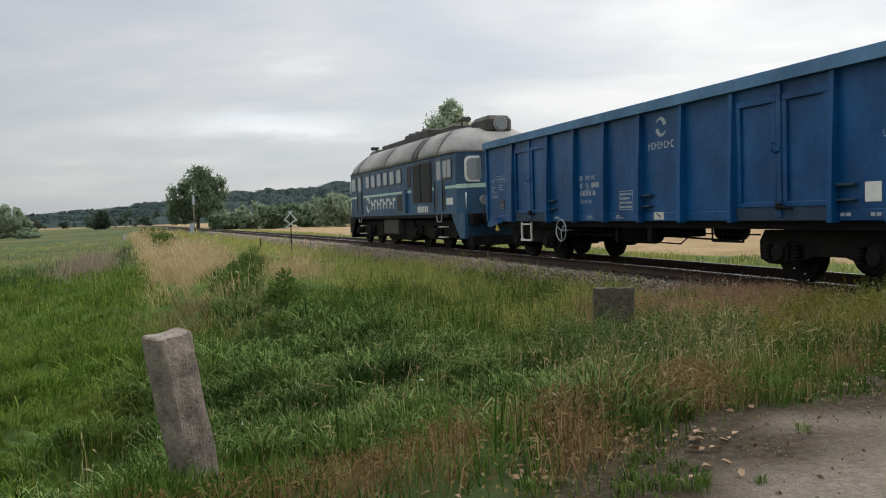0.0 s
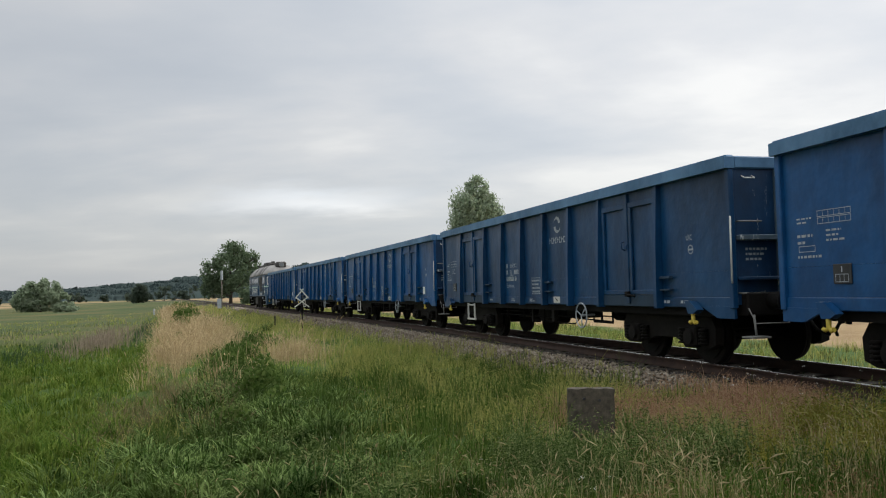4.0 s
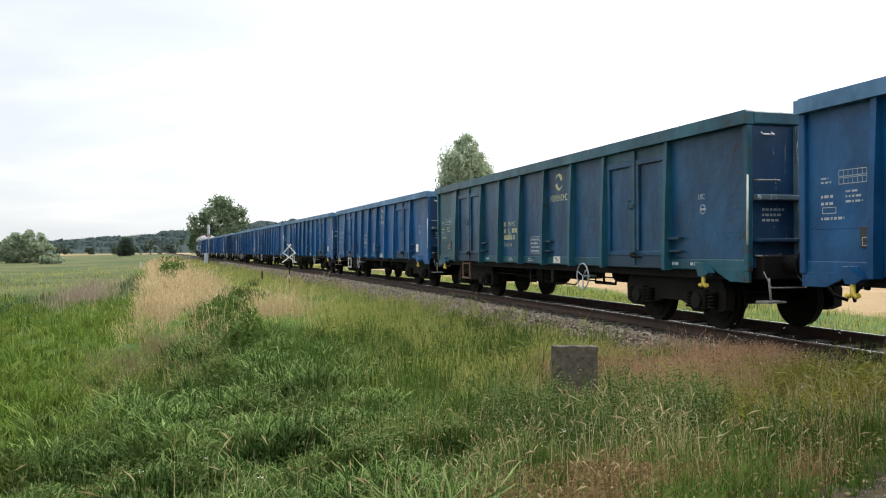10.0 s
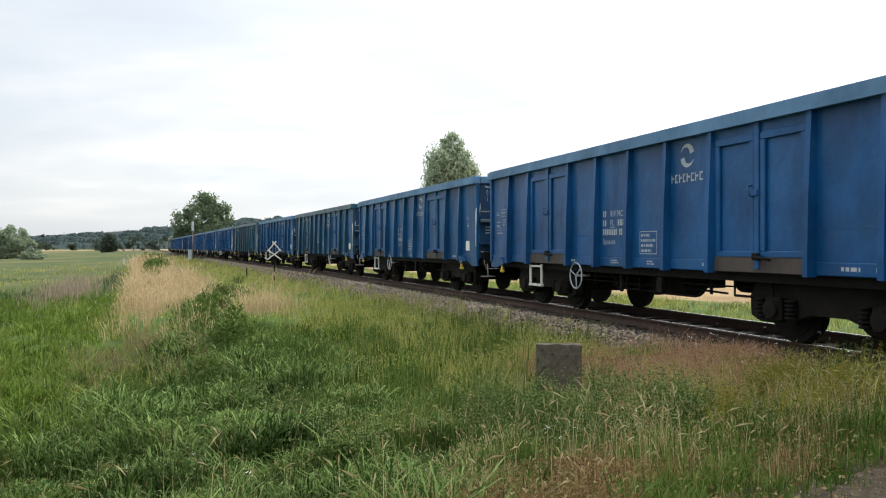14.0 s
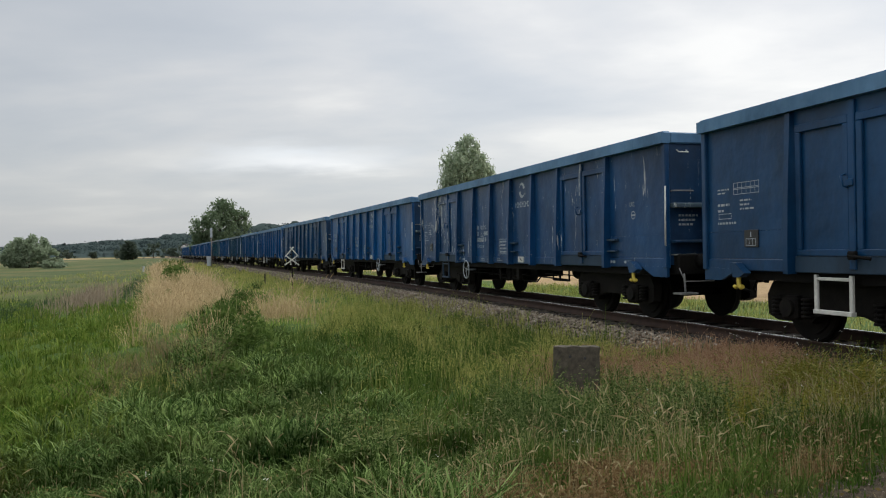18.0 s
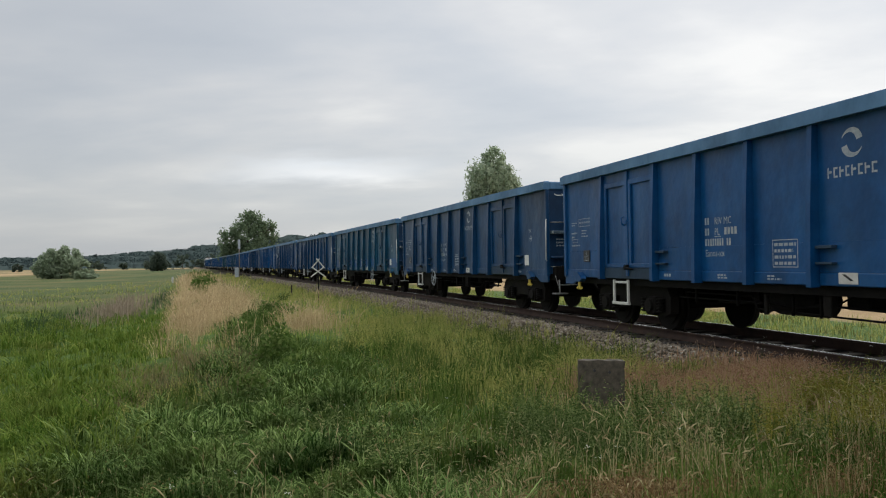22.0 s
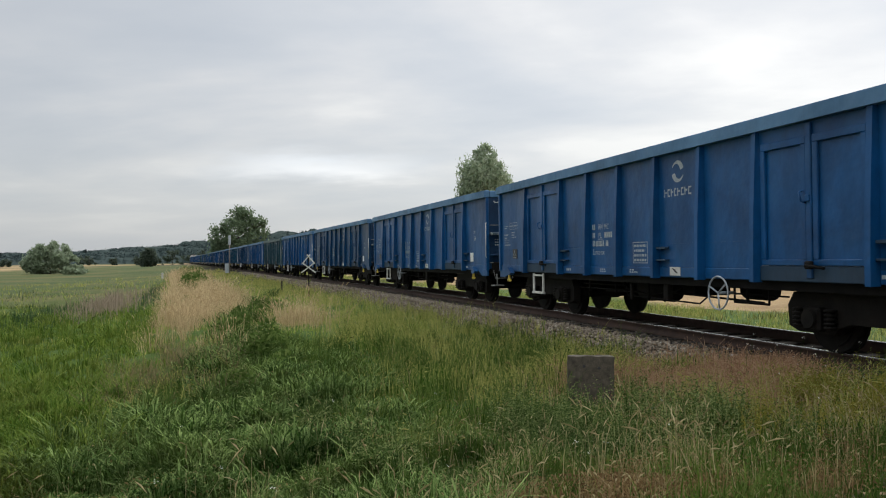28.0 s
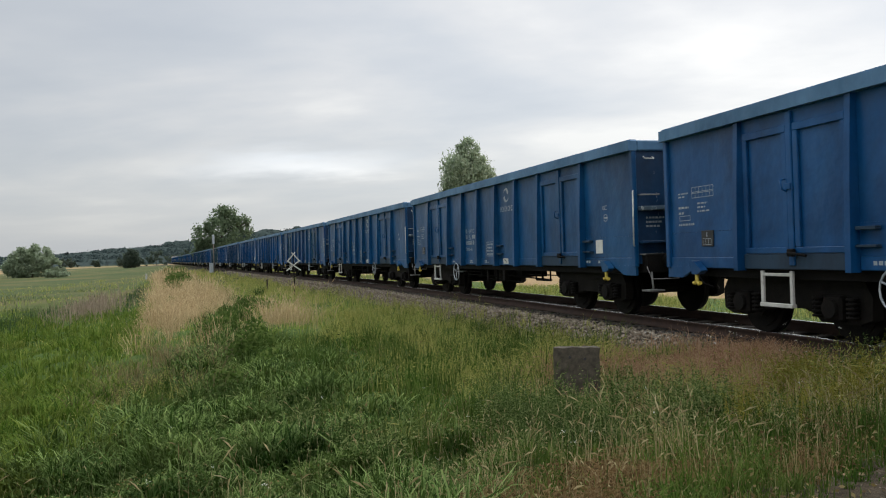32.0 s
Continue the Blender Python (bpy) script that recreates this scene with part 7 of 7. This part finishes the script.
def weed_patch(name, spots, material, label, seed, size=0.05):
    """Leafy plants: stems with many small leaves; spots are (x, y, radius, height, count)."""
    rng = np.random.RandomState(seed)
    P = []
    for x, y, r, h, n in spots:
        q = rng.normal(size=(n, 2)) * r * 0.5
        z = ground_z(x + q[:, 0], y + q[:, 1])
        k = np.clip(1 - (np.hypot(q[:, 0], q[:, 1]) / (r * 1.3)) ** 2, 0.15, 1)
        P.append(np.stack([x + q[:, 0], y + q[:, 1], z + h * k * rng.uniform(0.1, 1.0, n) ** 0.7], 1))
    v, f = leaves(np.concatenate(P), size, rng)
    return tagged(part_mesh(name, mesh_from(name, v, f), material), label, "weeds", kind="stuff")


def bramble_spots():
    r = random.Random(77)
    out = []
    for k in range(30):
        s = r.uniform(27.0, 38.5)
        u = float(np.interp(s, [25, 28, 31, 36, 39], [-8.9, -8.3, -7.6, -6.6, -6.2])) + r.gauss(0, 0.2)
        x, y, hx, hy = track_at(s, u)
        out.append((x, y, r.uniform(0.3, 0.5), r.uniform(0.38, 0.62), 240))
    for u, s, h in ((-7.75, 20.4, 0.88), (-7.5, 20.9, 0.74), (-7.95, 20.0, 0.72), (-7.6, 18.6, 0.42), (-8.4, 16.2, 0.4), (-9.6, 47, 0.6), (-8.8, 60, 0.7)):
        x, y, hx, hy = track_at(s, u)
        out.append((x, y, 0.42, h, 420))
    return out


weed_patch("brambles", bramble_spots(), M_WEED, "dark green brambles and nettles on the bank", 201, 0.05)


def crest_spots():
    r = random.Random(78)
    out = []
    for k in range(26):
        s = r.uniform(66, 170)
        x, y, hx, hy = track_at(s, r.uniform(-9.4, -6.2) + 0.012 * (s - 66))
        out.append((x, y, r.uniform(0.4, 1.1), r.uniform(0.7, 1.35), 130))
    return out


weed_patch("crest_scrub", crest_spots(), M_WEED, "low green scrub along the crest of the bank", 204, 0.16)


def litter():
    """Dead blades and small leaves lying between the stems."""
    rng = np.random.RandomState(71)
    m = leaf_mat("dry_litter", (0.10, 0.075, 0.028), (0.20, 0.155, 0.06), (0.34, 0.28, 0.13))
    x = np.concatenate([rng.uniform(-5, 6.5, 60000), rng.uniform(-8, 7, 30000)])
    y = np.concatenate([rng.uniform(0.5, 9, 60000), rng.uniform(9, 18, 30000)])
    u, s = track_uv(x, y)
    ok = rng.uniform(size=len(x)) < verge(u, s, x, y) * np.clip(0.5 + 0.7 * bumps(x, y, 1.8, 91) + red_zone(u, s, x, y), 0.08, 1)
    x, y = x[ok], y[ok]
    P = np.stack([x, y, ground_z(x, y) + rng.uniform(0.01, 0.16, len(x))], 1)
    v, f = leaves(P, 0.012, rng)
    tagged(part_mesh("grass_litter", mesh_from("grass_litter", v, f), m), "dry dead blades between the grass stems", "grass", kind="stuff")


litter()


def road_litter():
    """Crumbs of dead leaves and short turf on the bare soil beside the road."""
    rng = np.random.RandomState(73)
    m = leaf_mat("leaf_crumbs", (0.06, 0.042, 0.022), (0.16, 0.115, 0.062), (0.38, 0.29, 0.18))
    x, y = rng.uniform(-2.5, 5, 9000), rng.uniform(0.8, 7, 9000)
    g = gravel_side(x, y)
    ok = rng.uniform(size=len(x)) < np.exp(-(((g - 0.15) / 0.5) ** 2)) * np.clip(0.5 + 0.8 * bumps(x, y, 1.1, 75), 0.05, 1)
    x, y = x[ok], y[ok]
    v, f = leaves(np.stack([x, y, ground_z(x, y) + rng.uniform(0.004, 0.02, len(x))], 1), 0.014, rng)
    tagged(part_mesh("leaf_crumbs", mesh_from("leaf_crumbs", v, f), m), "crumbs of dead leaves on the bare soil", "leaf litter", kind="stuff")


road_litter()
tussocks("road_edge_grass", [(1100, 22, 0.9, 4.6, 3.6, 7.6, 0.17, 0.0055, 0.09, 0.8, 0.7), (1500, 24, -2.4, 1.0, 1.0, 4.0, 0.15, 0.0055, 0.08, 0.9, 0.8)],
         lambda u, s, x, y: np.exp(-(((gravel_side(x, y) + 0.35) / np.where(x < 1.0, 0.55, 0.36)) ** 2)) * np.clip(0.5 + 0.9 * bumps(x, y, 1.4, 79), 0, 1) * (1 - 0.85 * rust_zone(u, s, x, y)), M_TUFT, "fresh green grass along the edge of the road", 121, 1.2)
grass_field("shoulder_turf", [(42000, 1.2, 4.6, 3.6, 7.5, 0.10, 0.006, 0.07)],
            lambda u, s, x, y: smooth(-0.9, -0.55, gravel_side(x, y)) * (1 - smooth(-0.02, 0.22, gravel_side(x, y) + 0.3 * bumps(x, y, 0.9, 78))) * smooth(1.2, 1.7, x) * np.clip(0.75 + 0.6 * bumps(x, y, 0.7, 79), 0, 1), M_GRASS, "short trodden turf on the shoulder of the road", 124, 0.8)
grass_field("shoulder_straw", [(16000, 1.0, 4.6, 3.6, 7.5, 0.15, 0.0045, 0.06)],
            lambda u, s, x, y: smooth(-1.0, -0.6, gravel_side(x, y)) * (1 - smooth(-0.1, 0.2, gravel_side(x, y) + 0.3 * bumps(x, y, 0.9, 78))) * smooth(1.0, 1.5, x) * np.clip(0.2 + 1.1 * bumps(x, y, 0.8, 80), 0, 1), M_RUSTY, "dry brown grass scattered along the road shoulder", 125, 0.8)
grass_field("road_turf", [(16000, -2.5, 4.5, 0.8, 6.5, 0.07, 0.005, 0.07)],
            lambda u, s, x, y: np.exp(-(((gravel_side(x, y) - 0.25) / 0.45) ** 2)) * np.clip(bumps(x, y, 1.3, 77) * 1.6 - 0.4, 0, 1), M_GRASS, "short turf on the bare soil beside the road", 111, 0.8)


def yarrow():
    """Thin stems with small white heads beside the rail and in the verge."""
    rng = np.random.RandomState(31)
    n = 110
    s = rng.uniform(3.0, 12.5, n)
    u = -2.3 + rng.normal(0, 0.35, n)
    xy = np.array([track_at(a, b)[:2] for a, b in zip(s, u)])
    extra = np.stack([rng.uniform(-3.5, 3.5, 26), rng.uniform(3.5, 9, 26)], 1)
    extra = extra[off_road(extra[:, 0], extra[:, 1]) > 0.8]
    xy = np.concatenate([xy, extra])
    h = rng.uniform(0.3, 0.62, len(xy)) * np.where(np.arange(len(xy)) < n, 1.0, 0.75)
    V, T = blades(xy[:, 0], xy[:, 1], h, np.full(len(xy), 0.006), rng, 0.1)
    tips = V.reshape(-1, 5, 3)[:, 4]
    tagged(part_mesh("yarrow_stems", mesh_from("yarrow_stems", V, T), M_GRASS), "thin stems of white-flowering weeds", "weeds", kind="stuff")
    P = np.repeat(tips, 6, 0) + rng.normal(size=(len(tips) * 6, 3)) * np.array([0.011, 0.011, 0.006])
    v, f = leaves(P, 0.0055, rng)
    tagged(part_mesh("yarrow_heads", mesh_from("yarrow_heads", v, f), M_WFLOWER), "small white flower heads beside the track", "flowers", kind="stuff")


yarrow()


def dead_leaves():
    """Curled brown leaves along the edge of the dirt road."""
    rng = np.random.RandomState(52)
    m = grained("curled_dead_leaf", (0.20, 0.125, 0.065), (0.50, 0.37, 0.24), 12.0, 0.8, per_object=0.3)
    spots = [(-0.39, 2.93), (-0.08, 3.08), (0.19, 3.13), (0.37, 3.03), (1.45, 4.29), (1.5, 4.9), (-0.25, 3.3), (1.13, 3.9), (1.25, 3.85), (0.28, 2.9), (-0.38, 2.7), (-0.2, 2.75), (0.1, 2.85), (0.4, 2.95), (0.85, 3.6), (-0.6, 2.4), (-0.45, 2.35), (1.5, 4.05), (0.05, 2.35), (2.2, 4.75), (1.75, 4.3), (-0.9, 2.1), (0.3, 2.5)]
    for x, y in spots:
        for k in range(5):
            bm = bmesh.new()
            a, s = rng.uniform(0, 6.28), rng.uniform(0.018, 0.038)
            ring = [(1.0, 0.0), (0.45, 0.42), (-0.35, 0.5), (-0.9, 0.08), (-0.45, -0.45), (0.4, -0.5)]
            top = [bm.verts.new((p * s, q * s, 0.02 + 0.35 * s * (q * q * 3 + 0.4 * p))) for p, q in ring]
            c = bm.verts.new((0, 0, 0.012))
            for i in range(6):
                bm.faces.new((c, top[i], top[(i + 1) % 6]))
            px, py = x + rng.normal(0, 0.09), y + rng.normal(0, 0.06)
            z = float(ground_z(np.array([px]), np.array([py]))[0])
            ob = part("dead_leaf", bm, m)
            ob.matrix_basis = pose(px, py, z, rng.uniform(-25, 25), rng.uniform(-25, 25), math.degrees(a))
            tagged(ob, "curled brown dead leaf on the road edge", "leaf", "dead leaves on the road edge")


dead_leaves()


# ---------------------------------------------------------------- ballast, sleepers and road stones
def stones(name, x, y, z, size, rng, material, label, category="stones"):
    """Angular little stones: squashed, jittered octahedra."""
    n = len(x)
    base = np.array([(1, 0, 0), (-1, 0, 0), (0, 1, 0), (0, -1, 0), (0, 0, 1), (0, 0, -1)], np.float32)
    tri = np.array([(0, 2, 4), (2, 1, 4), (1, 3, 4), (3, 0, 4), (2, 0, 5), (1, 2, 5), (3, 1, 5), (0, 3, 5)], np.int32)
    V = base[None] * rng.uniform(0.6, 1.25, (n, 6, 1)) + rng.normal(0, 0.22, (n, 6, 3))
    a = rng.uniform(0, 6.2832, n)
    c, s = np.cos(a)[:, None], np.sin(a)[:, None]
    t = rng.uniform(-0.7, 0.7, n)
    ct, st = np.cos(t)[:, None], np.sin(t)[:, None]
    X, Y, Z = V[:, :, 0], V[:, :, 1], V[:, :, 2] * 0.75
    Y, Z = Y * ct - Z * st, Y * st + Z * ct
    V = np.stack([X * c - Y * s, X * s + Y * c, Z], 2) * size[:, None, None] + np.stack([x, y, z], 1)[:, None]
    T = (np.arange(n)[:, None, None] * 6 + tri[None]).reshape(-1, 3)
    return tagged(part_mesh(name, mesh_from(name, V.reshape(-1, 3), T), material), label, category, kind="stuff")


def ballast():
    rng = np.random.RandomState(12)
    n = 46000
    s = np.concatenate([rng.uniform(-6, 40, n * 2 // 3), rng.uniform(40, 110, n // 3)])
    u = np.where(rng.uniform(size=len(s)) < 0.86, -rng.uniform(0.85, 2.5, len(s)), rng.uniform(-0.7, 2.9, len(s)))
    thin = np.where(u < -2.2, 0.55, 1.0)
    ok = rng.uniform(size=len(s)) < thin
    s, u = s[ok], u[ok]
    y = np.interp(s, LINE_S, LINE_Y)
    k = np.interp(y, LINE_Y, LINE_SLOPE)
    m = np.hypot(1, k)
    X, Y = np.interp(y, LINE_Y, LINE_X) + u / m, y - u * k / m
    size = rng.uniform(0.018, 0.042, len(s)) * np.where(s > 40, 1.5, 1.0)
    z = ground_z(X, Y) + size * 0.35
    # stones between the rails get the shade-darkened colour
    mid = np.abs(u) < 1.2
    for k, name, m, label in ((~mid, "ballast", M_STONE, "grey-brown crushed stone ballast along the rails"), (mid, "stained_ballast", M_STONE_DARK, "ballast between the rails, coloured dark for shade under the train")):
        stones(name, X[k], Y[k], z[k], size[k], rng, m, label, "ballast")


def road_stones():
    rng = np.random.RandomState(13)
    x, y = rng.uniform(-3, 8, 26000), rng.uniform(-2, 9, 26000)
    u, s = track_uv(x, y)
    ok = (gravel_side(x, y) > -0.15 + rng.normal(0, 0.12, len(x))) & (u < -2.4)
    x, y = x[ok], y[ok]
    size = rng.uniform(0.002, 0.007, len(x)) * np.where(rng.uniform(size=len(x)) < 0.02, 2.0, 1.0)
    stones("road_gravel", x, y, ground_z(x, y) + size * 0.3, size, rng, M_GRIT, "small stones on the dirt road", "gravel")


ballast()
road_stones()


def sleepers():
    bm = box(-1.3, 1.3, -0.125, 0.125, -0.36, -0.165, 0.012)
    me = bpy.data.meshes.new("sleeper")
    bm.to_mesh(me)
    bm.free()
    me.materials.append(M_SLEEPER)
    for k in range(300):
        s = -16 + k * 0.62
        x, y, hx, hy = track_at(s)
        o = new("sleeper", me)
        o.parent = track
        o.matrix_basis = Matrix.LocRotScale((x, y, 0), Euler((0, 0, heading(hx, hy))), None)
    V, F = [], []
    for k in range(900):
        s = 170.0 + k * 0.62
        x, y, hx, hy = track_at(s)
        b = len(V)
        for a, c, z in ((-1.3, -0.12, -0.165), (1.3, -0.12, -0.165), (1.3, 0.12, -0.165), (-1.3, 0.12, -0.165)):
            V.append((x + a * hy + c * hx, y - a * hx + c * hy, z))
        F.append((b, b + 1, b + 2, b + 3))
    tagged(part_mesh("far_sleepers", mesh_from("far_sleepers", V, F), M_SLEEPER, track), kind="stuff")


sleepers()


# ---------------------------------------------------------------- motion of the train
def roll_rows(y, z, radius):
    """Rows for a rolling wheelset at y, z on its bogie: one for each thirtieth of a second."""
    rows, start = [], run_at(0)
    for k in range(int(SECONDS * 30) + 1):
        t = k / 30
        rows.append((t, pose(0, y, z, -math.degrees((run_at(t) - start) / radius), 0, 0)))
    return rows


def share_roll(wheels, y, z, radius):
    """Key the first wheelset; the others at the same place of their bogies turn alike."""
    first = wheels[0]
    walk(first, roll_rows(y, z, radius))
    ad = first.animation_data
    for o in wheels[1:]:
        o.rotation_mode = "QUATERNION"
        o.animation_data_create()
        o.animation_data.action = ad.action
        o.animation_data.action_slot = ad.action_slot


def motions():
    for ob, back, base in train:
        rows = []
        for k in range(0, 65):
            t = k * 0.5
            s = run_at(t) - back
            rows.append((t, on_track(s + base / 2, s - base / 2)))
        walk(ob, rows)
    share_roll(wheel_groups["a"], -0.9, R_WHEEL, R_WHEEL)
    share_roll(wheel_groups["b"], 0.9, R_WHEEL, R_WHEEL)
    for y, wheels in loco_wheels.items():
        share_roll(wheels, y, R_LOCO, R_LOCO)


motions()
